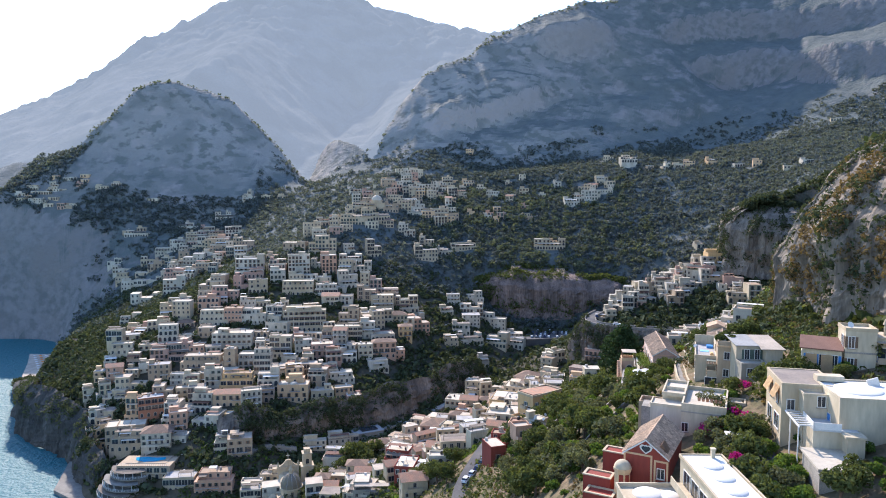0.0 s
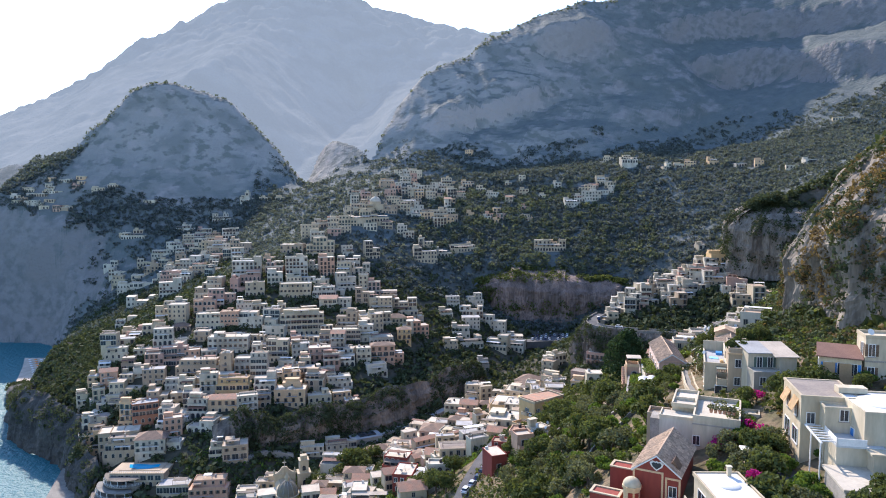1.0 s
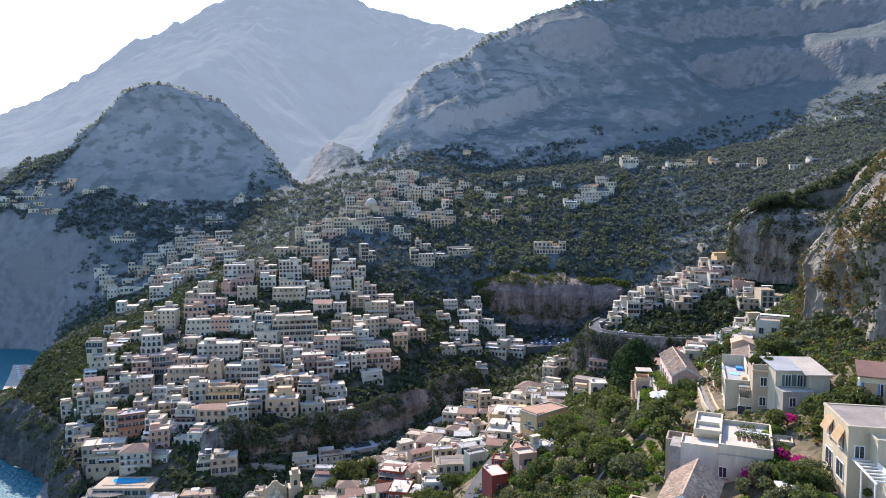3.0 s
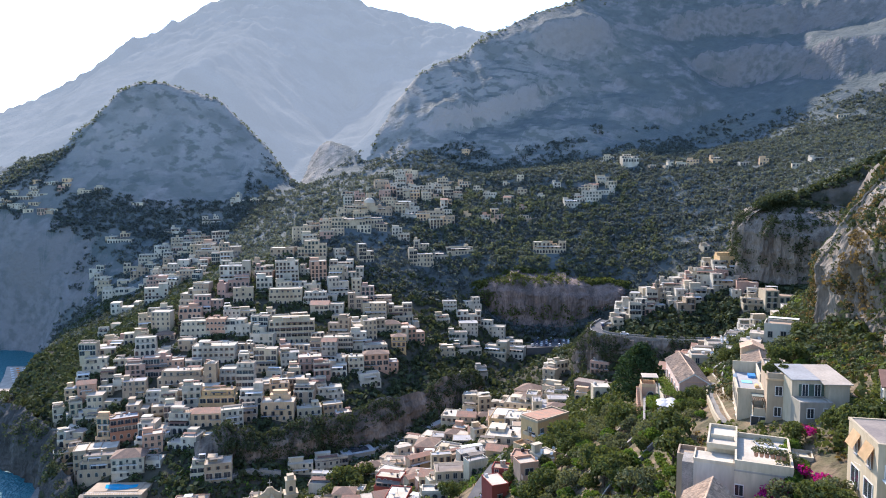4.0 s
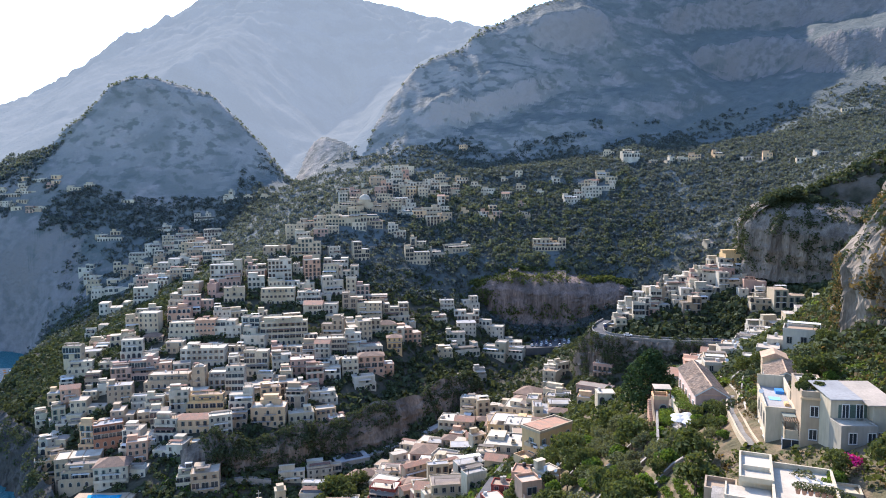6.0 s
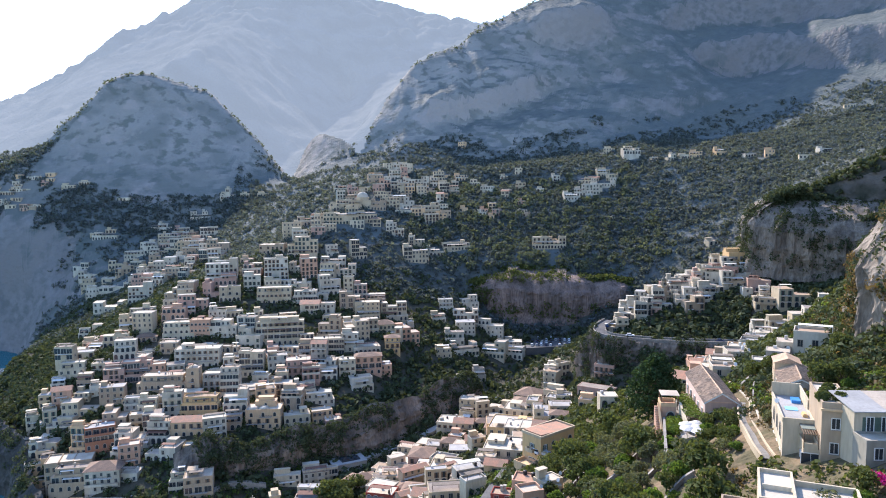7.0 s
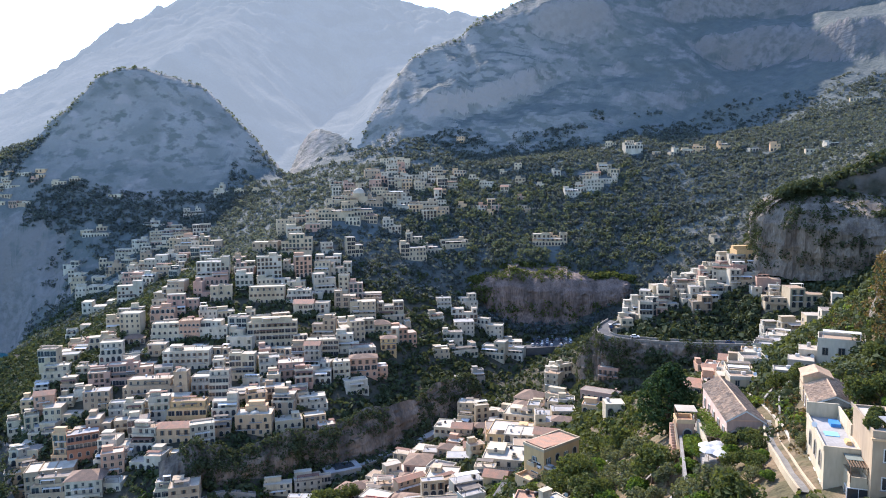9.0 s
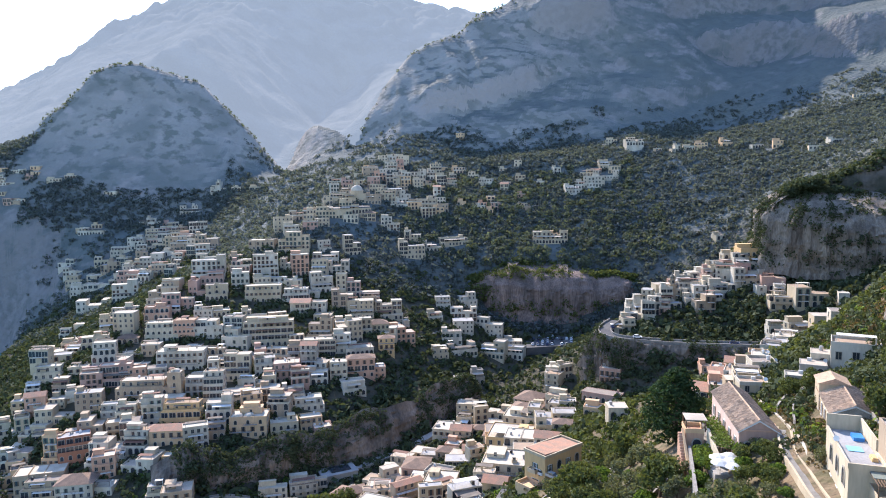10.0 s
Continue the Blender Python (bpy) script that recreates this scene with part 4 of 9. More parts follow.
# ---------------------------------------------------------------- leaves
def leaf_heap(lobes, n, size, seed, flat=0.0):
    """Small leaf sprays over the skin of some lobes (x, y, z, radius), each spray a bent pair of faces."""
    r = np.random.RandomState(seed)
    lobes = np.array(lobes, float)
    weight = lobes[:, 3] ** 2
    pick = r.choice(len(lobes), n, p=weight / weight.sum())
    d = r.normal(size=(n, 3))
    d /= np.linalg.norm(d, axis=1)[:, None]
    depth = 1 - 0.45 * r.rand(n) ** 2.2
    c = lobes[pick, :3] + d * (lobes[pick, 3] * depth)[:, None] * np.array([1, 1, 0.8 - flat])
    a = r.normal(size=(n, 3)) * 0.8 + np.cross(d, r.normal(size=(n, 3)))
    a /= np.linalg.norm(a, axis=1)[:, None]
    b = np.cross(a, d + 0.5 * r.normal(size=(n, 3)))
    b /= np.linalg.norm(b, axis=1)[:, None]
    s = size * r.uniform(0.6, 1.35, n)[:, None]
    tip = d * s * 0.35
    s0 = Shape()
    v = np.stack([c - a * s, c - b * s * 0.6 + tip, c + a * s, c + b * s * 0.6 + tip], 1).reshape(-1, 3)
    s0.v = [tuple(p) for p in v.tolist()]
    s0.f = [(4 * i, 4 * i + 1, 4 * i + 2, 4 * i + 3) for i in range(n)]
    s0.m = [0] * n
    return s0

FOOTPRINTS += [(-66, 296, 11), (-64, 280, 9), (-78, 284, 6), (-140, 316, 13), (-148, 306, 12)]      # kept free for the church and the pool terrace
def landmark(x, y, z, w, d, tone, yaw, label, floors, tint="brown", base=7.0, cover=None, tile=False, fins=(), vaults=(), rooms=(), side=2):
    """A building told by its storeys, from the ground up: each (height, how far it stands back, inset on its ends, kind of opening, how many)."""
    FOOTPRINTS.append((x, y + d / 2, max(w, d) / 2))
    LANDED.append((x, y + d / 2, max(w, d) / 2))
    for k in (-0.3, 0.3):
        FOOTPRINTS.append((x + k * w * math.cos(radians(yaw)), y + k * w * math.sin(radians(yaw)) + d / 2, min(w, d) / 2))
    ob = thing("house", pose(x, y, z, 0, 0, yaw), label, "house", "houses of the hill town")
    wall, z0, last, count = PLASTER[tone], 0.0, 0.0, len(floors)
    roof_mat = cover or M_TERRACE
    for k, (h, back, inset, kind, n) in enumerate(floors):
        x0, x1 = -w / 2 + inset, w / 2 - inset
        part("wall", Shape().box(x0, x1, back, d, z0 - (base if k == 0 else 0.3), z0 + h), wall, ob)
        if k and back > last + 0.3:
            part("terrace_parapet", Shape().ring(x0 - 0.05, x1 + 0.05, last - 0.05, back + 0.4, z0 - 0.1, z0 + 0.8, 0.18), PLASTER["white"] if tone == "white" else wall, ob)
        elif k:
            part("string_course", Shape().box(x0 - 0.08, x1 + 0.08, back - 0.1, back, z0 - 0.12, z0 + 0.1), wall, ob)
        for c in range(n):
            cx = x0 + (c + 0.5) * (x1 - x0) / n
            opening(ob, kind, cx, back, z0 + (0.9 if kind == "window" else 0.1), "front", tint, 0.82 if kind == "arched" else (1.1 if h > 2.9 else 0.95))
            if k in fins and c:
                fx = x0 + c * (x1 - x0) / n
                part("fin", Shape().add([(fx - 0.1, last - 0.1, z0), (fx + 0.1, last - 0.1, z0), (fx + 0.1, back, z0), (fx - 0.1, back, z0), (fx - 0.1, last - 0.1, z0 + 0.9), (fx + 0.1, last - 0.1, z0 + 0.9), (fx + 0.1, back, z0 + h - 0.3), (fx - 0.1, back, z0 + h - 0.3)],
                                        [(0, 1, 5, 4), (1, 2, 6, 5), (3, 0, 4, 7), (4, 5, 6, 7)]), PLASTER["white"], ob)
        for q in range(side):
            opening(ob, "window", x1, back + 1.8 + q * 3.2, z0 + 0.9, "right", tint)
        last = back
        z0 += h
    x0, x1 = -w / 2 + floors[-1][2], w / 2 - floors[-1][2]
    if tile:
        e, rise = 0.45, min(x1 - x0, d - last) * 0.2
        ridge = max(0.1, (x1 - x0 - (d - last)) / 2)
        part("roof", Shape().add([(x0 - e, last - e, z0), (x1 + e, last - e, z0), (x1 + e, d + e, z0), (x0 - e, d + e, z0), (-ridge, (last + d) / 2, z0 + rise), (ridge, (last + d) / 2, z0 + rise)],
                                 [(0, 1, 5, 4), (1, 2, 5), (2, 3, 4, 5), (3, 0, 4), (3, 2, 1, 0)]), M_TILE if tone == "peach" else M_TILE_BROWN, ob)
    else:
        part("roof", Shape().box(x0 + 0.2, x1 - 0.2, last + 0.2, d - 0.2, z0, z0 + 0.1), roof_mat, ob)
        part("parapet", Shape().ring(x0 - 0.06, x1 + 0.06, last - 0.06, d + 0.06, z0 - 0.1, z0 + 0.5, 0.2), wall, ob)
    for vx, vy, r, lift in vaults:
        part("roof_vault", Shape().dome(vx, vy, z0 + lift, r, 0.62, 16), PLASTER["white"] if tone == "white" else M_TERRACE, ob, smooth=True)
    for ax, bx, ay, by, h in rooms:
        part("roof_room", Shape().box(ax, bx, ay, by, z0 + 0.1, z0 + h).box(ax - 0.15, bx + 0.15, ay - 0.15, by + 0.15, z0 + h, z0 + h + 0.15), wall, ob)
        opening(ob, "window", (ax + bx) / 2, ay, z0 + 0.7, "front", tint, 0.9)
    fittings(ob, w, d, floors, z0, tile, int(abs(x) * 7 + y))
    return ob


def fittings(ob, w, d, floors, top, tile, seed):
    """Balconies with thin rails, a reed shade and small gear on the roof."""
    r = random.Random(seed)
    z0 = floors[0][0]
    for k, (h, back, inset, kind, n) in enumerate(floors[1:], 1):
        if back - floors[k - 1][1] < 0.9 and r.random() < 0.8:
            bw = (w - 2 * inset) * r.choice((0.95, 0.6, 0.35))
            bx = r.uniform(-1, 1) * (w / 2 - inset - bw / 2)
            f = back - 1.2
            bal = Shape().box(bx - bw / 2, bx + bw / 2, f, back + 0.02, z0 - 0.05, z0 + 0.1)
            m = max(3, int(bw / 0.6))
            for i in range(m + 1):
                q = bx - bw / 2 + 0.04 + i * (bw - 0.08) / m
                bal.box(q - 0.025, q + 0.025, f + 0.02, f + 0.07, z0 + 0.1, z0 + 1.0, 1)
            bal.box(bx - bw / 2, bx + bw / 2, f + 0.01, f + 0.08, z0 + 1.0, z0 + 1.06, 1)
            part("balcony", bal, [M_CONCRETE, M_IRON], ob)
        elif back - floors[k - 1][1] >= 1.2 and r.random() < 0.7:
            bw, f = (w - 2 * inset) * r.uniform(0.25, 0.5), floors[k - 1][1] + 0.2
            bx = r.uniform(-1, 1) * (w / 2 - inset - bw / 2)
            shade = Shape().box(bx - bw / 2, bx + bw / 2, f, back, z0 + 2.2, z0 + 2.3)
            for sx in (-bw / 2 + 0.1, bw / 2 - 0.1):
                shade.box(bx + sx - 0.06, bx + sx + 0.06, f + 0.1, f + 0.22, z0, z0 + 2.2)
            part("pergola", shade, r.choice((M_REED, M_REED, M_AWNING, M_CANVAS)), ob)
        z0 += h
    if tile:
        return
    back, inset = floors[-1][1], floors[-1][2]
    wide, deep = w - 2 * inset, d - back
    if r.random() < 0.6 and wide > 6:
        bw = wide * r.uniform(0.25, 0.5)
        bx = r.uniform(-1, 1) * (wide / 2 - bw / 2 - 0.4)
        shade = Shape().box(bx - bw / 2, bx + bw / 2, back + 0.6, back + deep * 0.5, top + 2.2, top + 2.3)
        for sx in (-bw / 2 + 0.1, bw / 2 - 0.1):
            for sy in (back + 0.7, back + deep * 0.5 - 0.2):
                shade.box(bx + sx - 0.06, bx + sx + 0.06, sy, sy + 0.12, top, top + 2.2)
        part("roof_shade", shade, r.choice((M_REED, M_REED, M_CANVAS, M_AWNING)), ob)
    for _ in range(r.randrange(1, 4)):
        cx, cy = r.uniform(-wide / 2 + 0.8, wide / 2 - 0.8), back + r.uniform(0.5, 0.9) * deep
        if r.random() < 0.5:
            part("chimney", Shape().box(cx - 0.3, cx + 0.3, cy - 0.3, cy + 0.3, top, top + 1.3).box(cx - 0.4, cx + 0.4, cy - 0.4, cy + 0.4, top + 1.3, top + 1.45), M_SURROUND, ob)
        else:
            part("water_tank", Shape().lathe(cx, cy, [(0.5, top), (0.5, top + 1.1), (0.2, top + 1.25)], 10), r.choice((M_TRIM, M_CONCRETE, M_IRON)), ob)


# the buildings that stand out in the hill town
landmark(-82.2, 364.6, 32.3, 16.6, 11.0, "peach", 4, "pale pink domed villa with arched windows on the gorge brow", [(3.0, 0, 0, "window", 5), (3.2, 0.3, 0, "shuttered", 4), (3.2, 0.6, 0, "arched", 3)],
                      vaults=((-4.6, 2.9, 2.3, 0.2), (0.4, 2.9, 2.3, 0.2)), rooms=((-4.4, 5.6, 5.4, 10.0, 2.9), (-3.0, 4.2, 6.6, 9.6, 4.6)))
landmark(-66.6, 369.0, 31.2, 12.6, 8.5, "cream", 16, "cream two storey wing with arcades and flat roof", [(3.0, 0, 0, "arched", 4), (3.2, 0.2, 0, "arched", 4)], rooms=((1.5, 5.0, 3.0, 7.0, 2.4),))
landmark(-55.4, 376.0, 30.6, 10.4, 8.0, "peach", 20, "pale peach wing with sun terrace above the gorge", [(3.2, 0, 0, "window", 4), (3.0, 1.4, 0, "window", 4)])
landmark(-48.6, 371.6, 27.4, 9.6, 8.0, "pink", 24, "faded pink stepped house at the bluff edge", [(3.0, 0, 0, "arched", 3), (3.0, 1.6, 0.6, "window", 3)], tile=False)
landmark(-58.6, 386.6, 36.6, 15.0, 8.5, "white", 14, "long whitewashed house with flat roofs behind the pink villa", [(3.0, 0, 0, "window", 5), (2.9, 1.5, 1.0, "window", 4)])
landmark(-91.0, 441.5, 55.9, 28.0, 13.0, "cream", 9, "white terraced hotel with dividing walls between its balconies", [(3.0, 0, 0, "arched", 9), (3.2, 2.0, 0, "loggia", 8), (3.2, 4.0, 0, "loggia", 8), (3.0, 6.0, 0, "shuttered", 8)],
         fins=(1, 2, 3), rooms=((-12.0, 11.0, 8.0, 12.0, 2.4),))
landmark(-130.9, 415.6, 49.8, 24.0, 11.0, "white", 5, "long white house with rows of dark windows", [(3.2, 0, 0, "arched", 7), (3.3, 0.4, 0, "shuttered", 8), (3.2, 0.8, 0, "shuttered", 8)], rooms=((-9.0, -3.0, 4.0, 9.0, 2.4),))
landmark(-150.6, 441.8, 59.4, 18.0, 11.0, "ivory", 6, "cream house with arcaded terraces on the hill crest", [(3.2, 0, 0, "arched", 6), (3.2, 1.6, 0, "arched", 6), (3.0, 3.2, 0, "window", 6)])
landmark(-138.4, 443.4, 59.4, 11.5, 10.0, "salmon", 6, "red and white house with arched loggias in rows", [(3.6, 0, 0, "arched", 5), (3.6, 0.5, 0, "arched", 5), (3.6, 1.0, 0, "arched", 5)], cover=M_PAVED)
landmark(-124.0, 389.2, 41.9, 6.4, 6.4, "beige", 4, "square beige tower with a small vaulted top", [(3.6, 0, 0, "window", 1), (3.6, 0, 0, "shuttered", 1), (3.6, 0, 0, "arched", 1), (3.2, 0, 0, "arched", 1)], vaults=((0, 3.2, 2.3, 0.1),), side=1)
landmark(-140.8, 390.6, 41.8, 25.0, 10.0, "beige", 4, "long beige house with arched windows and a worn facade", [(3.2, 0, 0, "arched", 7), (3.3, 0.3, 0, "arched", 8), (3.0, 1.8, 2.0, "window", 6)], cover=M_SCREED)
landmark(-114.0, 392.6, 43.0, 12.0, 8.0, "grey", 4, "grey weathered house with shuttered windows", [(3.0, 0, 0, "shuttered", 4), (3.0, 0, 0, "shuttered", 4), (2.8, 1.4, 0, "window", 4)])
landmark(-104.4, 385.0, 40.8, 9.4, 8.5, "white", 3, "tall narrow white house with stacked balconies", [(3.2, 0, 0, "arched", 3), (3.2, 0.9, 0, "loggia", 3), (3.2, 1.8, 0, "loggia", 3), (3.2, 2.7, 0, "loggia", 3), (2.8, 3.6, 0, "window", 3)], cover=M_PAVED)
landmark(-112.8, 354.2, 33.5, 24.0, 9.0, "peach", 4, "long peach coloured house with terracotta roof", [(3.6, 0, 0, "arched", 7), (3.2, 0.2, 0, "shuttered", 7)], tile=True)
landmark(-114.6, 369.4, 36.6, 18.0, 9.5, "ochre", 4, "ochre house with garden terraces over a tiled roof", [(3.4, 0, 0, "arched", 5), (3.2, 1.8, 0, "loggia", 5), (2.8, 3.6, 1.0, "window", 4)], cover=M_PAVED)
landmark(-107.0, 341.4, 27.6, 10.5, 7.0, "ochre", 6, "small ochre house with round arches and a dark terrace", [(2.8, 0, 0, "arched", 4), (2.8, 1.5, 0, "arched", 3)])
landmark(-61.2, 434.0, 51.2, 18.0, 9.0, "ivory", 4, "pale hotel with three dark balcony rows", [(3.0, 0, 0, "loggia", 6), (3.0, 0.8, 0, "loggia", 6), (2.8, 1.6, 0, "loggia", 6)])
landmark(-36.8, 420.8, 43.4, 15.0, 9.0, "salmon", 8, "rose coloured house with balconies and tiled roof", [(3.2, 0, 0, "arched", 4), (3.3, 0.3, 0, "loggia", 4), (3.2, 0.6, 0, "shuttered", 4)], tile=True)
landmark(-47.8, 414.0, 43.4, 9.0, 8.5, "ivory", 8, "narrow cream house with arched ground storey", [(3.2, 0, 0, "arched", 3), (3.2, 0.4, 0, "shuttered", 3), (2.9, 1.6, 0, "window", 3)])
landmark(-24.8, 444.0, 49.4, 9.0, 7.5, "ochre", 6, "square ochre house with dark shutters", [(3.0, 0, 0, "arched", 2), (3.2, 0, 0, "shuttered", 3), (2.8, 0.3, 0, "window", 3)], tile=True)
landmark(-105.0, 488.6, 72.4, 22.0, 10.0, "cream", 6, "cream hotel with two rows of dark loggias", [(3.4, 0, 0, "arched", 7), (3.4, 0.6, 0, "shuttered", 8), (3.0, 1.8, 0, "window", 6)])
landmark(-84.8, 490.2, 70.0, 16.5, 10.0, "white", 6, "white house with three terraces and a round roof room", [(3.2, 0, 0, "arched", 6), (3.2, 1.4, 0, "loggia", 5), (3.0, 2.8, 0.8, "window", 5)], vaults=((0, 6.0, 2.4, 0.0),))
landmark(-73.4, 407.4, 45.0, 13.0, 9.0, "pink", 10, "faded pink house of three storeys with white bands", [(3.2, 0, 0, "arched", 3), (3.3, 0, 0, "shuttered", 4), (3.2, 0, 0, "window", 4)], tile=False)
landmark(-154.0, 352.0, 29.0, 13.0, 11.0, "orange", 26, "burnt orange house with broad grey sun terrace roof", [(3.0, 0, 0, "arched", 4), (3.0, 0.9, 0, "loggia", 4), (2.8, 3.4, 0, "loggia", 4)], cover=M_SCREED_GREY)
landmark(-158.0, 331.0, 18.4, 17.0, 8.0, "beige", 8, "long beige house with awnings above the pool", [(3.0, 0, 0, "arched", 5), (3.0, 1.6, 0.5, "loggia", 4), (2.6, 3.0, 2.0, "window", 3)], cover=M_TARRED)
landmark(-193.0, 402.0, 46.2, 13.0, 9.0, "ivory", 14, "pale corner house above the sea with stepped terraces", [(3.2, 0, 0, "arched", 4), (3.2, 1.5, 0, "window", 4), (3.0, 3.0, 0.5, "window", 3)])
landmark(-180.0, 407.0, 48.2, 9.5, 8.0, "cream", 12, "cream house with roof terrace above the sea slope", [(3.0, 0, 0, "window", 3), (3.0, 1.2, 0, "shuttered", 3)])

landmark(-98.0, 319.1, 19.0, 11.5, 10.0, "beige", 14, "tan stepped house with sun terraces under the gorge brow", [(3.2, 0, 0, "arched", 4), (3.2, 0.2, 0, "loggia", 3), (3.0, 0.6, 0, "shuttered", 3)], cover=M_SCREED, rooms=((-4.5, -0.5, 4.0, 8.5, 2.2),))
landmark(-107.0, 322.5, 20.0, 9.0, 8.0, "ivory", 12, "white stepped wing with balconies and pergola", [(2.8, 0, 0, "loggia", 3), (2.8, 1.6, 0, "loggia", 3), (2.4, 3.4, 0.6, "window", 2)], cover=M_SCREED_GREY)
landmark(-105.0, 300.7, 9.6, 17.0, 10.0, "salmon", 6, "faded rose hotel with cream bands and roof terrace", [(3.2, 0, 0, "arched", 6), (3.0, 0.4, 0, "shuttered", 6), (2.6, 3.4, 1.6, "window", 4)], cover=M_PAVED)
landmark(-121.5, 302.5, 10.0, 14.0, 9.0, "cream", 4, "cream arcaded hotel wing below the pool terrace", [(3.2, 0, 0, "arched", 6), (3.2, 0.3, 0, "loggia", 5)], cover=M_SCREED_GREY)

# the larger roofs of the lower valley
landmark(18.3, 403.4, 23.6, 10.4, 8.0, "cream", -12, "cream corner house with balconies over the valley street", [(3.2, 0, 0, "arched", 3), (3.2, 0, 0, "shuttered", 3), (2.8, 0.2, 0, "window", 3)])
landmark(6.7, 377.0, 23.0, 11.8, 12.0, "ivory", -14, "whitewashed house with small dome and broad roof terrace", [(3.4, 0, 0, "arched", 4), (3.2, 0.4, 0, "shuttered", 4)], vaults=((-4.4, 5.0, 1.3, 0.6),))
landmark(31.2, 324.0, 39.0, 17.0, 17.0, "ochre", -16, "large ochre house with broad pale cement roof", [(3.4, 0, 0, "shuttered", 5), (3.4, 0, 0, "window", 5)], cover=M_SCREED, rooms=((3.0, 6.4, 9.0, 13.0, 1.8),))
landmark(25.5, 284.2, 46.0, 15.0, 14.0, "ivory", -14, "large whitewashed house with stepped white roofs", [(3.4, 0, 0, "arched", 4), (3.0, 0.6, 0, "window", 4)], rooms=((-6.6, -0.5, 6.0, 13.0, 1.4), (2.5, 4.2, 3.0, 4.6, 1.1)))
landmark(38.4, 348.0, 39.0, 14.0, 12.0, "ivory", -18, "white house with terraces beside the ochre roof", [(3.2, 0, 0, "window", 4), (3.2, 1.0, 0, "window", 4)], rooms=((-4.5, 0.5, 4.0, 9.0, 2.2),))
landmark(43.8, 373.4, 33.9, 14.0, 11.0, "beige", -24, "beige house with brown hipped roof in the valley", [(3.2, 0, 0, "shuttered", 4), (3.0, 0, 0, "window", 4)], tile=True)
landmark(-6.3, 334.4, 23.6, 10.5, 12.0, "pink", -10, "faded pink house with brown tiled roof", [(3.2, 0, 0, "shuttered", 3), (3.2, 0, 0, "shuttered", 3)], tile=True)
landmark(3.8, 301.0, 32.6, 11.5, 11.0, "cream", -12, "cream house with flat roof and low parapets", [(3.2, 0, 0, "shuttered", 3), (3.0, 0.3, 0, "window", 3)], rooms=((-4.5, -1.0, 5.0, 9.0, 1.9),))
landmark(-8.4, 289.2, 32.0, 7.6, 8.0, "salmon", -12, "salmon house with terracotta roof", [(3.4, 0, 0, "window", 2)], tile=True)
landmark(-14.6, 245.0, 39.0, 7.2, 11.0, "red", -10, "dark red house with white window frames and flat white roof", [(3.4, 0, 0, "window", 2), (3.4, 0, 0, "window", 3)], tint="blue")
landmark(-10.0, 220.0, 46.4, 7.4, 11.0, "beige", -12, "old stone house with tan tiled roof", [(4.2, 0, 0, "window", 2)], tile=True)
landmark(18.0, 201.0, 68.6, 8.6, 6.5, "red", -16, "dark red terrace house with cream copings", [(2.8, 0, 0, "window", 3), (2.2, 2.4, 0.3, "window", 3)], cover=M_PAVED)
landmark(22.4, 204.2, 70.6, 6.4, 7.0, "salmon", -18, "salmon house with red tiled roof terraces", [(3.0, 0, 0, "window", 2), (2.4, 1.4, 0.4, "window", 2)], cover=M_TILE)
landmark(81.3, 363.0, 55.6, 9.4, 8.0, "pink", -28, "faded pink house with white roof below the coast road", [(3.2, 0, 0, "shuttered", 4), (3.2, 0, 0, "shuttered", 4)])

# ---------------------------------------------------------------- the town, house by house
house(-200.5, 409.5, 56.5, 9.0, 7.0, 6.5, "cream")
house(-183.2, 395.7, 44.7, 7.0, 7.0, 7.0, "beige")
house(-168.7, 398.5, 45.3, 10.4, 7.8, 8.4, "pink")
house(-173.1, 390.7, 42.0, 8.3, 7.0, 5.0, "white")
house(-162.0, 380.9, 37.4, 11.9, 8.9, 11.3, "beige")
house(-176.4, 377.0, 35.3, 16.3, 11.0, 7.7, "cream")
house(-156.7, 363.0, 30.0, 17.6, 11.0, 11.1, "beige")
house(-148.9, 376.1, 36.2, 9.2, 7.0, 8.0, "grey")
house(-155.8, 412.3, 49.9, 15.6, 11.0, 6.3, "white")
house(-174.5, 423.0, 55.6, 8.2, 7.0, 8.2, "beige")
house(-161.8, 423.6, 54.4, 18.5, 11.0, 5.3, "grey")
house(-138.6, 347.6, 27.8, 16.0, 11.0, 8.9, "white")
house(-139.2, 344.1, 26.6, 14.3, 10.8, 5.6, "white")
house(-121.5, 337.9, 27.3, 14.7, 11.0, 6.3, "white")
house(-162.0, 338.2, 17.4, 18.8, 11.0, 10.7, "beige")
house(-131.6, 329.3, 22.6, 7.6, 7.0, 3.9, "white")
house(-124.5, 299.7, 10.1, 19.0, 11.0, 9.8, "beige")
house(-181.2, 358.2, 25.4, 6.7, 7.0, 4.3, "cream")
house(-184.2, 344.2, 13.3, 6.5, 7.0, 4.4, "cream")
house(-181.0, 371.9, 32.3, 7.6, 7.0, 4.4, "cream")
house(-179.9, 386.4, 39.8, 7.5, 7.0, 4.9, "cream")
house(-106.5, 413.6, 48.5, 14.3, 10.7, 5.9, "salmon")
house(-94.3, 423.6, 50.8, 13.2, 9.9, 7.1, "pink")
house(-92.0, 395.6, 43.0, 9.0, 7.0, 6.0, "white")
house(-82.5, 398.7, 43.2, 10.8, 8.1, 7.7, "cream")
house(-59.1, 383.7, 35.9, 11.7, 8.8, 7.1, "white")
house(-66.9, 390.9, 40.6, 10.9, 8.2, 5.3, "white")
house(-28.9, 425.0, 41.3, 9.7, 7.3, 5.4, "salmon")
house(-38.5, 404.9, 38.1, 12.0, 9.0, 6.5, "white")
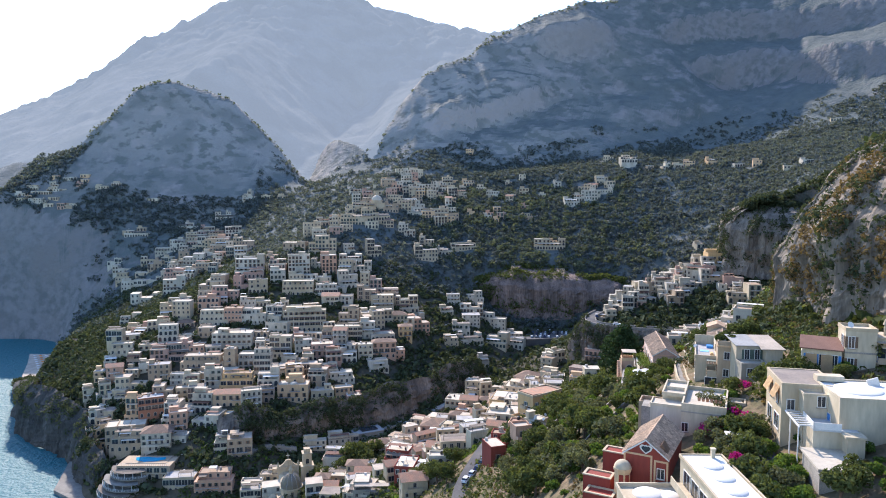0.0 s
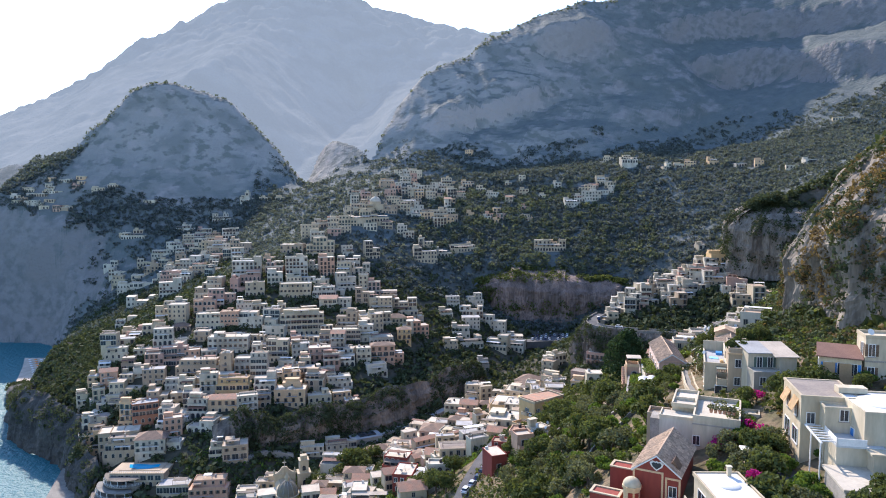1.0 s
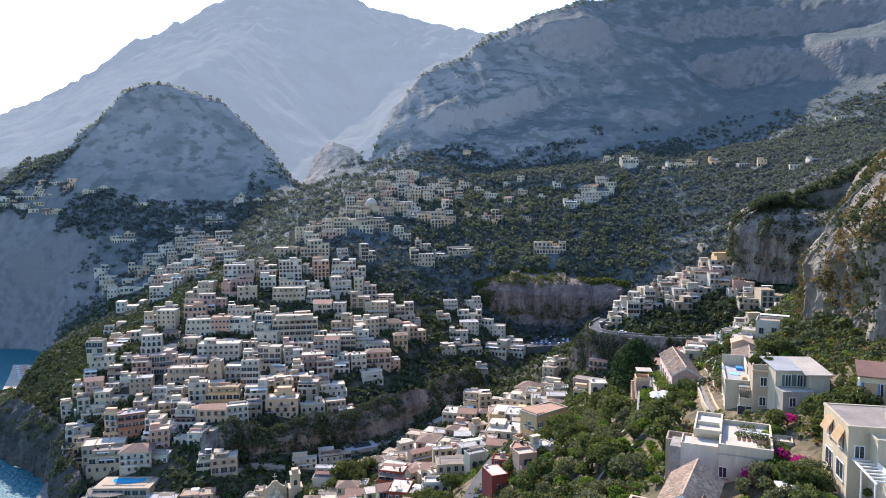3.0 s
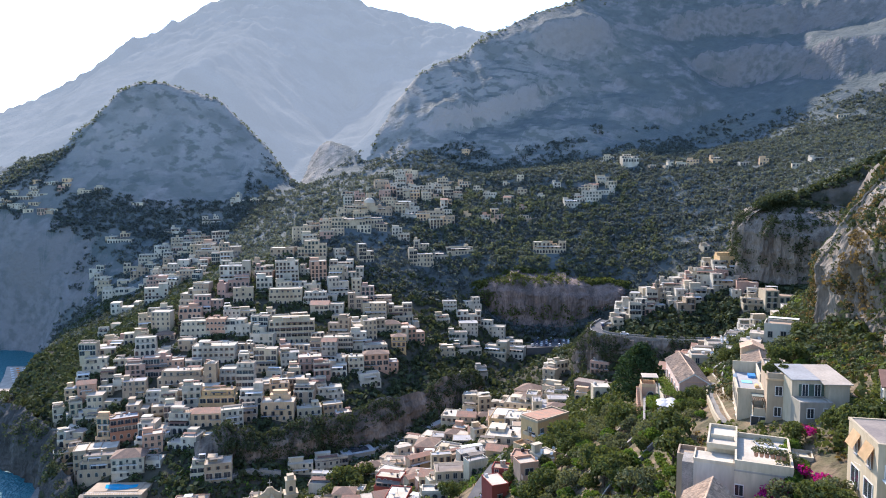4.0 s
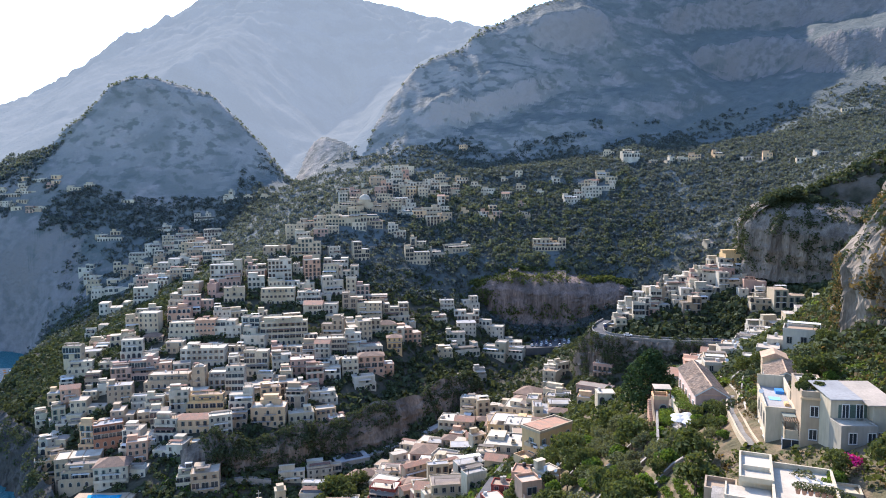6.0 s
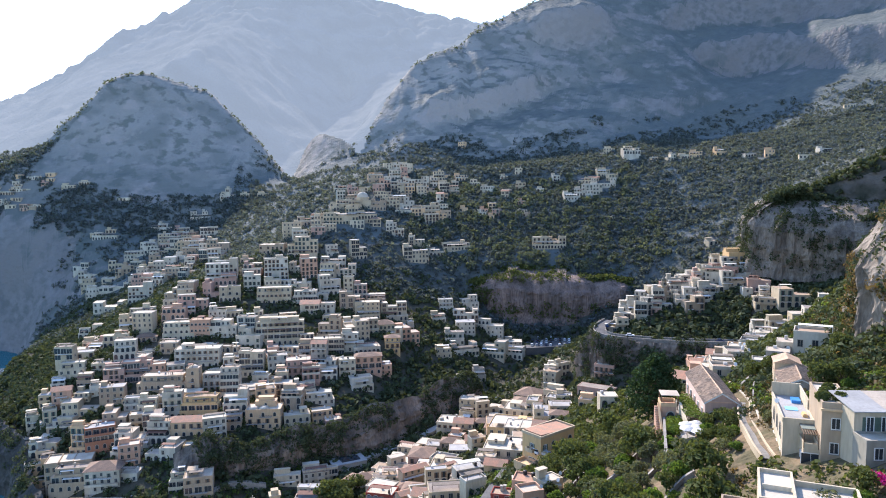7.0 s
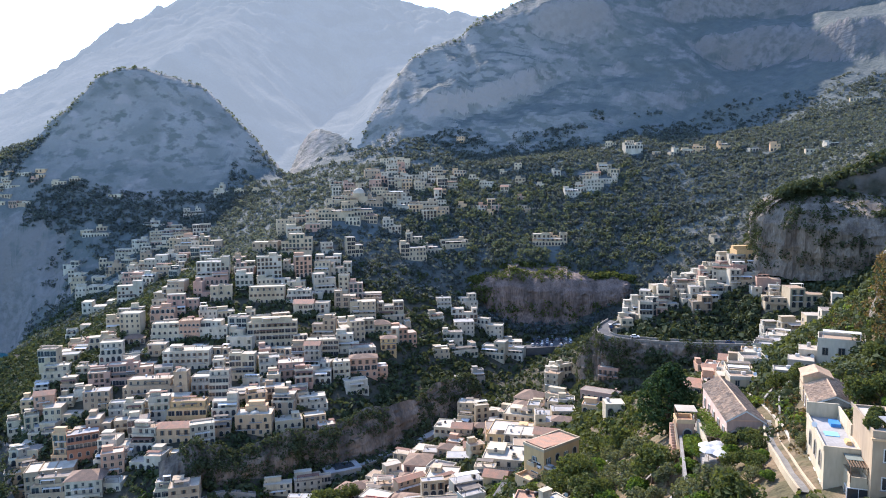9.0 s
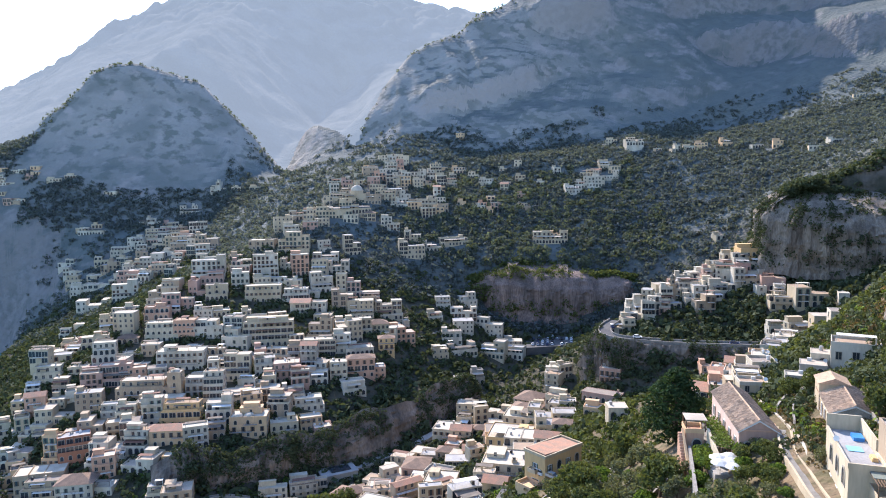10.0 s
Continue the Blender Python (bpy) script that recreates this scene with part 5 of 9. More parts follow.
house(-49.2, 437.9, 51.6, 9.9, 7.5, 10.7, "white")
house(-38.9, 436.3, 50.8, 15.4, 11.0, 4.0, "white")
house(-145.6, 508.9, 84.1, 21.2, 11.0, 15.3, "white", far=True)
house(-109.9, 518.6, 83.8, 16.4, 11.0, 14.3, "white", far=True)
house(-96.2, 530.5, 85.9, 14.6, 10.9, 8.0, "white", far=True)
house(-100.0, 507.5, 78.3, 10.2, 7.6, 6.4, "white", far=True)
house(-70.4, 508.9, 73.9, 14.9, 11.0, 13.6, "white", far=True)
house(-59.4, 511.4, 72.6, 6.8, 7.0, 13.3, "cream", far=True)
house(-51.0, 510.3, 70.6, 9.0, 7.0, 10.2, "pink", far=True)
house(-43.4, 483.8, 61.6, 16.2, 11.0, 10.9, "cream")
house(-26.4, 492.9, 59.1, 17.4, 11.0, 11.2, "cream")
house(-40.0, 509.2, 67.8, 12.8, 9.6, 6.0, "pink", far=True)
house(-48.7, 463.8, 58.1, 14.8, 11.0, 5.8, "white")
house(-17.2, 482.7, 53.2, 8.5, 7.0, 6.5, "white")
house(-134.3, 463.8, 66.4, 10.5, 7.9, 8.2, "white")
house(-125.3, 444.7, 59.6, 16.1, 11.0, 9.7, "white")
house(-112.4, 447.0, 59.1, 10.9, 8.2, 12.0, "white")
house(-168.1, 490.5, 75.7, 19.7, 11.0, 10.7, "beige")
house(-140.0, 500.3, 80.2, 14.2, 10.7, 10.0, "pink", far=True)
house(-163.0, 489.3, 76.7, 10.2, 7.7, 8.2, "cream")
house(-214.5, 539.3, 65.3, 16.7, 11.0, 14.0, "white", far=True)
house(-242.6, 550.2, 56.6, 22.6, 11.0, 7.4, "white", far=True)
house(-241.6, 596.9, 71.0, 13.9, 10.5, 11.0, "white", far=True)
house(-224.8, 611.9, 81.4, 18.4, 11.0, 9.2, "white", far=True)
house(-200.1, 577.5, 79.3, 20.7, 11.0, 9.6, "beige", far=True)
house(-177.3, 603.0, 92.9, 17.6, 11.0, 13.0, "beige", far=True)
house(-268.9, 654.0, 85.5, 16.3, 11.0, 6.5, "white", far=True)
house(-218.7, 578.0, 73.4, 18.8, 11.0, 8.2, "beige", far=True)
house(-281.3, 604.7, 58.8, 12.6, 9.5, 7.1, "white", far=True)
house(-261.1, 599.5, 65.1, 25.5, 11.0, 6.0, "white", far=True)
house(-230.2, 654.8, 93.6, 12.0, 9.0, 9.3, "white", far=True)
house(-208.0, 629.8, 91.5, 15.7, 11.0, 11.0, "beige", far=True)
house(-228.3, 719.6, 116.3, 22.7, 11.0, 8.3, "white", far=True)
house(-126.9, 517.4, 85.7, 12.9, 9.7, 8.6, "pink", far=True)
house(-114.1, 595.1, 108.0, 14.8, 11.0, 10.9, "cream", far=True)
house(-98.8, 554.6, 95.1, 22.2, 11.0, 15.7, "cream", far=True)
house(-88.3, 526.6, 83.2, 11.4, 8.6, 14.5, "salmon", far=True)
house(-77.1, 563.7, 95.1, 8.9, 7.0, 8.0, "white", far=True)
house(-74.7, 546.9, 88.5, 18.2, 11.0, 7.7, "white", far=True)
house(-66.3, 535.7, 82.5, 19.2, 11.0, 8.9, "white", far=True)
house(-56.9, 565.3, 92.2, 12.2, 9.2, 15.1, "cream", far=True)
house(-122.6, 558.2, 98.0, 18.6, 11.0, 7.0, "beige", far=True)
house(-77.5, 613.4, 117.0, 29.0, 11.0, 9.2, "cream", far=True)
house(-61.1, 619.8, 117.7, 25.7, 11.0, 12.3, "cream", far=True)
house(-106.9, 620.1, 115.6, 16.5, 11.0, 7.2, "beige", far=True)
house(-13.6, 574.8, 87.8, 19.6, 11.0, 12.9, "cream", far=True)
house(-14.4, 595.8, 98.6, 12.9, 9.7, 8.4, "cream", far=True)
house(8.6, 527.2, 58.7, 10.2, 7.6, 7.9, "white", far=True)
house(26.9, 540.8, 55.9, 12.2, 9.2, 10.9, "white", far=True)
house(22.0, 519.7, 51.2, 17.9, 11.0, 8.7, "white", far=True)
house(3.2, 509.3, 54.0, 9.8, 7.4, 5.1, "cream", far=True)
house(21.4, 505.1, 46.2, 13.2, 9.9, 8.5, "white", far=True)
house(33.5, 517.5, 46.3, 8.7, 7.0, 7.4, "white", far=True)
house(41.7, 511.8, 41.8, 11.2, 8.4, 8.2, "white", far=True)
house(13.3, 488.1, 43.4, 12.7, 9.5, 7.4, "white")
house(20.6, 479.2, 37.9, 17.8, 11.0, 7.3, "white")
house(38.1, 486.5, 34.6, 15.6, 11.0, 9.8, "cream")
house(53.9, 504.7, 35.9, 11.9, 8.9, 4.7, "grey", far=True)
house(52.2, 492.2, 32.4, 12.4, 9.3, 6.6, "white")
house(6.1, 468.7, 39.2, 9.9, 7.4, 5.5, "cream")
house(19.3, 439.3, 27.9, 10.4, 7.8, 7.8, "white")
house(27.9, 452.1, 28.7, 6.9, 7.0, 6.9, "grey")
house(70.6, 437.0, 36.8, 6.3, 7.0, 4.8, "white")
house(107.9, 404.8, 76.9, 6.8, 7.0, 8.5, "white")
house(104.6, 407.9, 74.9, 6.8, 7.0, 7.5, "white")
house(111.5, 408.7, 84.5, 5.5, 7.0, 5.5, "white")
house(121.0, 409.1, 88.5, 9.6, 7.2, 4.1, "cream")
house(124.6, 406.9, 84.7, 8.2, 7.0, 5.4, "cream")
house(134.8, 407.1, 87.8, 13.6, 10.2, 5.1, "grey")
house(143.9, 420.2, 91.2, 11.2, 8.4, 5.6, "white")
house(144.2, 396.7, 87.0, 9.0, 7.0, 7.3, "white")
house(133.8, 386.7, 81.0, 9.7, 7.3, 9.4, "beige")
house(141.5, 391.3, 84.5, 3.9, 7.0, 6.6, "white")
house(153.7, 410.5, 93.9, 12.0, 9.0, 7.9, "white")
house(161.7, 401.6, 92.7, 9.4, 7.0, 5.4, "cream")
house(161.6, 422.4, 99.7, 9.2, 7.0, 6.0, "cream")
house(171.1, 416.8, 104.9, 16.0, 11.0, 4.2, "ochre")
house(169.6, 411.6, 99.2, 13.7, 10.3, 6.2, "white")
house(168.1, 391.6, 91.1, 10.8, 8.1, 6.5, "pink")
house(166.8, 382.4, 88.6, 4.8, 7.0, 7.0, "white")
house(161.2, 389.4, 88.8, 4.6, 7.0, 4.9, "white")
house(164.5, 374.3, 85.8, 8.1, 7.0, 5.6, "beige")
house(175.0, 404.8, 96.7, 8.1, 7.0, 4.4, "white")
house(146.7, 680.3, 138.3, 19.1, 11.0, 9.0, "white", far=True)
house(158.5, 686.7, 145.0, 23.2, 11.0, 7.9, "white", far=True)
house(127.5, 673.5, 132.8, 14.5, 10.9, 6.7, "white", far=True)
house(199.2, 734.2, 177.2, 16.9, 11.0, 6.0, "white", far=True)
house(94.7, 604.2, 95.3, 27.6, 11.0, 9.0, "cream", far=True)
house(-210.5, 742.3, 133.6, 13.5, 10.1, 13.5, "white", far=True)
house(-368.4, 735.5, 142.9, 15.2, 11.0, 7.3, "cream", far=True)
house(-403.0, 726.8, 142.9, 21.0, 11.0, 6.0, "white", far=True)
house(-421.7, 709.6, 134.3, 17.6, 11.0, 4.7, "white", far=True)
house(-411.0, 697.3, 117.3, 14.4, 10.8, 6.9, "white", far=True)
house(-308.4, 684.0, 100.8, 23.9, 11.0, 6.8, "white", far=True)
house(-442.8, 694.8, 88.5, 14.4, 10.8, 6.9, "white", far=True)
house(-401.7, 692.6, 104.8, 11.5, 8.6, 4.0, "white", far=True)
house(174.7, 367.7, 87.7, 15.4, 11.0, 9.0, "cream")
house(163.0, 375.4, 85.6, 8.1, 7.0, 6.0, "cream")
house(189.2, 406.8, 98.3, 8.6, 7.0, 3.4, "white")
house(208.5, 399.0, 96.3, 12.7, 9.5, 2.9, "white")
house(183.1, 359.1, 91.5, 4.2, 7.0, 4.0, "white")
house(66.6, 432.4, 34.7, 7.2, 7.0, 5.6, "white")
house(153.9, 354.6, 74.3, 9.4, 7.0, 7.4, "white")
house(143.9, 319.2, 85.5, 8.6, 7.0, 5.4, "cream")
house(146.3, 309.6, 92.0, 7.3, 7.0, 4.1, "cream")
house(132.7, 277.7, 101.1, 5.4, 7.0, 3.2, "white")
house(82.0, 230.8, 94.7, 6.4, 7.0, 3.5, "cream")
house(86.8, 258.9, 86.7, 5.8, 7.0, 3.6, "salmon", roof="tile")
house(117.6, 343.5, 62.6, 5.2, 7.0, 5.2, "salmon")
house(89.2, 237.4, 95.8, 6.2, 7.0, 3.4, "white")
house(-141.4, 326.4, 19.7, 14.2, 10.7, 9.5, "white", roof="hip")
house(-9.1, 215.1, 47.7, 8.5, 7.0, 6.3, "cream", roof="tile")
house(-26.6, 244.8, 33.8, 13.7, 10.3, 5.5, "grey")
house(4.4, 243.6, 49.9, 10.4, 7.8, 6.2, "cream")
house(-0.8, 219.2, 53.2, 7.5, 7.0, 6.0, "grey")
house(-28.8, 324.4, 19.6, 9.4, 7.1, 5.0, "cream", roof="hip")
house(13.4, 258.2, 50.3, 9.7, 7.3, 5.7, "white")
house(16.4, 195.6, 68.7, 4.7, 7.0, 4.3, "red")
house(21.0, 199.0, 71.8, 5.9, 7.0, 5.8, "salmon")
house(27.9, 193.9, 77.5, 4.3, 7.0, 2.9, "white")
house(-82.3, 309.7, 10.5, 9.6, 7.2, 6.1, "cream")
house(-86.6, 296.2, 9.6, 9.4, 7.1, 6.6, "white")
house(-75.4, 289.7, 12.2, 8.0, 7.0, 6.0, "white")
house(-53.6, 274.8, 19.2, 7.1, 7.0, 7.1, "white")
house(-51.1, 310.7, 16.3, 10.6, 8.0, 9.3, "white")
house(-53.2, 342.8, 14.8, 11.7, 8.8, 5.0, "white")
house(-261.9, 701.7, 106.6, 18.6, 11.0, 7.6, "white", far=True)
house(-240.2, 692.5, 103.1, 16.1, 11.0, 7.5, "cream", far=True)
house(-243.9, 672.8, 98.3, 19.6, 11.0, 7.8, "cream", far=True)
house(-221.8, 667.7, 99.7, 17.7, 11.0, 7.8, "beige", far=True)
house(-204.0, 664.0, 102.8, 15.4, 11.0, 9.4, "white", far=True)
house(-260.4, 664.2, 92.2, 13.8, 10.4, 7.2, "white", far=True)
house(-231.0, 649.0, 91.4, 17.3, 11.0, 7.6, "cream", far=True)
house(-280.7, 646.1, 78.1, 13.5, 10.1, 6.5, "cream", far=True)
house(-265.2, 626.2, 74.5, 14.6, 11.0, 8.4, "beige", far=True)
house(-317.8, 661.6, 74.8, 19.3, 11.0, 6.6, "white", far=True)
house(-303.8, 645.9, 69.5, 21.5, 11.0, 7.0, "white", far=True)
house(-275.0, 623.0, 69.1, 15.6, 11.0, 6.2, "cream", far=True)
house(-296.9, 630.6, 63.4, 15.8, 11.0, 6.8, "cream", far=True)
house(-56.0, 706.8, 151.2, 14.0, 10.5, 7.6, "beige", far=True)
house(-35.8, 698.6, 145.5, 23.1, 11.0, 11.0, "white", far=True)
house(-11.7, 710.8, 147.8, 14.1, 10.6, 8.8, "white", far=True)
house(-48.9, 668.1, 136.8, 10.5, 7.9, 6.6, "cream", far=True)
house(-89.9, 706.7, 142.5, 11.7, 8.8, 6.4, "cream", far=True)
house(-71.1, 661.8, 135.3, 15.3, 11.0, 8.2, "beige", far=True)
house(-33.9, 666.8, 134.1, 19.3, 11.0, 5.5, "white", far=True)
house(-22.2, 663.6, 130.9, 9.3, 7.0, 7.1, "white", far=True)
house(-2.2, 649.5, 122.7, 16.1, 11.0, 7.5, "cream", far=True)
house(-1.6, 635.1, 114.8, 11.6, 8.7, 8.4, "cream", far=True)
house(10.4, 644.2, 118.6, 9.1, 7.0, 7.5, "beige", far=True)
house(-26.7, 644.6, 123.4, 14.9, 11.0, 5.3, "white", far=True)
house(-35.6, 608.5, 108.1, 8.6, 7.0, 9.1, "white", far=True)
house(-84.7, 598.5, 111.8, 11.4, 8.6, 6.0, "cream", far=True)
house(-78.5, 647.8, 129.1, 13.4, 10.0, 7.5, "cream", far=True)
house(-51.5, 645.5, 127.1, 18.7, 11.0, 7.5, "beige", far=True)
house(-29.7, 605.7, 106.3, 10.1, 7.5, 6.0, "white", far=True)
house(0.5, 588.1, 91.8, 14.7, 11.0, 5.9, "white", far=True)
house(19.1, 597.5, 94.9, 22.4, 11.0, 6.0, "cream", far=True)
house(-451.7, 707.2, 127.4, 14.0, 10.5, 7.0, "cream", far=True)
house(-430.2, 703.5, 126.3, 17.5, 11.0, 5.2, "beige", far=True)
house(-388.6, 698.5, 117.2, 14.5, 10.8, 5.8, "white", far=True)
house(-384.4, 719.3, 134.1, 14.9, 11.0, 5.9, "white", far=True)
house(-374.9, 730.3, 139.9, 15.1, 11.0, 6.0, "cream", far=True)
house(-424.5, 722.5, 143.0, 20.9, 11.0, 6.0, "cream", far=True)
house(16.9, 402.0, 23.6, 10.3, 5.0, 9.3, "cream", yaw=-20)
house(28.0, 392.1, 25.9, 11.7, 4.0, 9.5, "cream", yaw=12)
house(47.5, 395.0, 29.7, 13.0, 14.0, 8.0, "beige", yaw=-32, roof="hip")
house(48.8, 348.8, 41.7, 12.8, 7.7, 7.3, "ivory", yaw=-14)
house(5.8, 374.6, 23.1, 13.3, 14.0, 5.6, "pink", yaw=-17)
house(28.0, 346.1, 33.6, 7.7, 12.5, 5.8, "peach", yaw=-2)
house(35.3, 313.3, 43.1, 14.3, 12.8, 6.0, "ivory", yaw=-15)
house(24.8, 283.6, 45.9, 11.2, 13.0, 5.7, "ivory", yaw=-11)
house(-7.2, 308.5, 27.8, 11.4, 4.0, 7.9, "beige", yaw=32, roof="tile")
house(6.3, 286.0, 37.6, 8.9, 4.0, 7.0, "ivory", yaw=32)
house(18.0, 286.5, 42.4, 6.0, 4.0, 3.6, "red", yaw=27)
house(73.8, 349.6, 51.1, 16.7, 6.6, 4.0, "pink", yaw=-32)
house(61.2, 374.7, 41.4, 15.0, 6.7, 4.3, "ivory", yaw=-32)
house(65.7, 327.8, 52.6, 7.9, 6.0, 3.6, "peach", yaw=-21)
house(61.3, 274.6, 71.1, 6.2, 5.7, 4.0, "ivory", yaw=-3)
house(-16.2, 338.4, 20.7, 8.7, 9.2, 4.3, "ivory", yaw=-9)
house(-20.6, 321.6, 21.8, 11.0, 8.6, 5.3, "pink", yaw=3)
house(65.4, 422.4, 33.3, 7.4, 11.1, 9.2, "ivory", yaw=-32)
house(74.7, 429.8, 37.9, 8.5, 4.0, 7.4, "ivory", yaw=27)
house(19.6, 332.4, 33.3, 6.6, 4.7, 5.7, "cream", yaw=22)
house(-0.9, 276.6, 38.1, 13.8, 7.1, 9.0, "cream", yaw=10)
house(13.3, 240.4, 56.4, 7.0, 4.0, 4.6, "ivory", yaw=26)
house(22.5, 210.4, 70.1, 3.2, 4.0, 3.8, "grey", yaw=-2)
house(23.0, 188.8, 75.1, 4.9, 4.4, 6.0, "salmon", yaw=17)
house(28.5, 194.7, 77.7, 5.4, 4.0, 3.5, "ivory", yaw=32)
house(-20.3, 280.4, 30.5, 10.1, 9.8, 6.9, "red", yaw=-15)
house(-16.0, 339.8, 20.6, 7.3, 4.0, 7.3, "ivory", yaw=30)
house(-8.0, 277.3, 35.5, 7.5, 4.0, 4.6, "beige", yaw=29, roof="tile")
house(2.6, 245.9, 48.2, 11.7, 4.0, 4.6, "ivory", yaw=19)
house(-29.8, 328.5, 18.9, 10.8, 4.8, 3.8, "beige", yaw=-32)
house(-29.8, 244.3, 32.4, 13.3, 10.9, 5.1, "grey", yaw=-14)
house(-11.8, 219.1, 44.9, 8.8, 12.0, 4.5, "beige", yaw=5, roof="tile")
house(-1.8, 229.9, 49.8, 6.2, 4.0, 4.3, "ivory", yaw=18)
house(-3.9, 263.9, 40.7, 7.1, 4.0, 4.0, "salmon", yaw=19)
house(-65.5, 338.6, 15.3, 11.7, 4.0, 5.2, "ivory", yaw=11)
house(-51.2, 343.1, 14.6, 15.9, 4.0, 5.8, "grey", yaw=17)
house(-85.3, 291.6, 10.0, 9.1, 4.0, 6.0, "ivory", yaw=7)
house(-80.5, 303.4, 10.6, 9.1, 8.1, 5.7, "cream", yaw=0)
house(-36.6, 330.0, 17.4, 9.4, 8.9, 3.4, "beige", yaw=-28, roof="hip")
house(-20.5, 320.1, 21.9, 10.4, 4.7, 5.5, "cream", yaw=8)
house(93.0, 275.4, 83.6, 5.5, 8.4, 2.8, "salmon", yaw=-29)
house(80.2, 227.6, 95.2, 6.2, 7.0, 2.8, "cream", yaw=-20)


def district(n, nodes, low, high, tones, size=(8, 15), far=False, seed=1, yaw=None, gap=0.72, tiled=0.05):
    """Houses that fill the ground inside an outline, each on its own foot, none on top of another."""
    r = random.Random(seed)
    xs, ys = [p[0] for p in nodes], [p[1] for p in nodes]
    made = tries = 0
    while made < n and tries < n * 60:
        tries += 1
        x, y = r.uniform(min(xs), max(xs)), r.uniform(min(ys), max(ys))
        inside = False
        for (ax, ay), (bx, by) in zip(nodes, nodes[1:] + nodes[:1]):
            if (ay > y) != (by > y) and x < (bx - ax) * (y - ay) / (by - ay) + ax:
                inside = not inside
        w = r.uniform(*size)
        if not inside or any((x - a) ** 2 + (y + 4 - b) ** 2 < ((w / 2 + c) * gap) ** 2 for a, b, c in FOOTPRINTS):
            continue
        d = min(max(w * 0.75, 6), 9.5)
        house(x, y, float(ground_height(x, y)) + 0.3, w, d, max(1, r.choice(range(low, high + 1)) - (r.random() < 0.5)) * r.uniform(2.9, 3.25), r.choice(tones), far=far or y > 430,
              yaw=None if yaw is None else yaw + r.uniform(-12, 12), roof=r.choice(("tile", "hip")) if r.random() < tiled else "flat")
        made += 1


MIX = ["white"] * 5 + ["ivory"] + ["ivory"] * 2 + ["cream"] * 6 + ["beige"] * 3 + ["pink"] * 3 + ["salmon"] * 2 + ["peach"] * 3 + ["white"] 
district(60, [(-114, 576), (-96, 633), (-81, 685), (-58, 749), (-31, 770), (-18, 736), (13, 741), (11, 643), (-23, 642), (-48, 617), (-90, 592)], 2, 3, MIX, (6, 12), True, 2, gap=0.62)
district(34, [(-269, 636), (-267, 706), (-218, 716), (-177, 609), (-167, 566), (-190, 549), (-224, 555)], 2, 3, MIX, (6, 12), True, 3, gap=0.62)
district(12, [(-446, 712), (-440, 732), (-372, 748), (-366, 736), (-388, 706)], 1, 2, MIX, (6, 14), True, 5)
district(34, [(88, 388), (105, 402), (125, 414), (150, 424), (170, 422), (176, 404), (150, 398), (120, 395)], 2, 3, ["white"] * 5 + ["ivory", "cream", "pink"], (4.5, 8), False, 6, -6, gap=0.7)
district(8, [(121, 676), (142, 701), (174, 722), (170, 683), (144, 681)], 2, 2, ["white", "cream"], (8, 13), True, 7)
district(48, [(-214, 427), (-208, 455), (-182, 480), (-163, 545), (-126, 565), (-92, 565), (-64, 532), (-44, 507), (-18, 501), (-13, 470), (-23, 427), (-50, 412)], 2, 4, MIX, seed=8, gap=0.8)
district(30, [(-205, 420), (-50, 412), (-59, 378), (-88, 368), (-100, 345), (-125, 326), (-152, 335), (-183, 360)], 2, 4, MIX + ["beige"] * 4 + ["grey"] * 3, seed=9, gap=0.8)
district(30, [(-34, 325), (-8, 368), (5, 390), (29, 400), (30, 290), (10, 240), (-4, 225), (-18, 245)], 1, 2, ["ivory"] * 4 + ["cream"] * 4 + ["peach", "beige", "salmon"], (6, 11), False, 10, -14, gap=0.8, tiled=0.3)
district(16, [(26, 296), (44, 306), (58, 330), (64, 368), (50, 400), (30, 402), (26, 340)], 1, 2, ["ivory"] * 4 + ["cream"] * 4 + ["peach", "beige"], (7, 12), False, 15, -14, gap=0.8, tiled=0.3)
district(16, [(-58, 322), (-40, 322), (-20, 262), (-8, 242), (-20, 232), (-44, 262), (-56, 284)], 1, 2, ["ivory"] * 4 + ["cream"] * 4 + ["beige"], (6, 10), False, 17, 6, gap=0.8, tiled=0.35)
district(14, [(-50, 726), (98, 719), (83, 642), (24, 641), (10, 725)], 1, 2, MIX, (6, 10), True, 12)

edge = random.Random(19)
for k in range(18):
    t = k / 17
    ex, ey = -176 - 14 * t + edge.uniform(-5, 5), 330 + 52 * t + edge.uniform(-4, 4)
    house(ex, ey, float(ground_height(ex, ey)) + 0.6, edge.uniform(3.5, 6.5), 5.5, edge.choice((2.6, 2.8, 5.2)), edge.choice(("beige", "grey", "cream", "white", "peach", "salmon")), yaw=edge.uniform(5, 50), group="small houses stepping down to the sea")
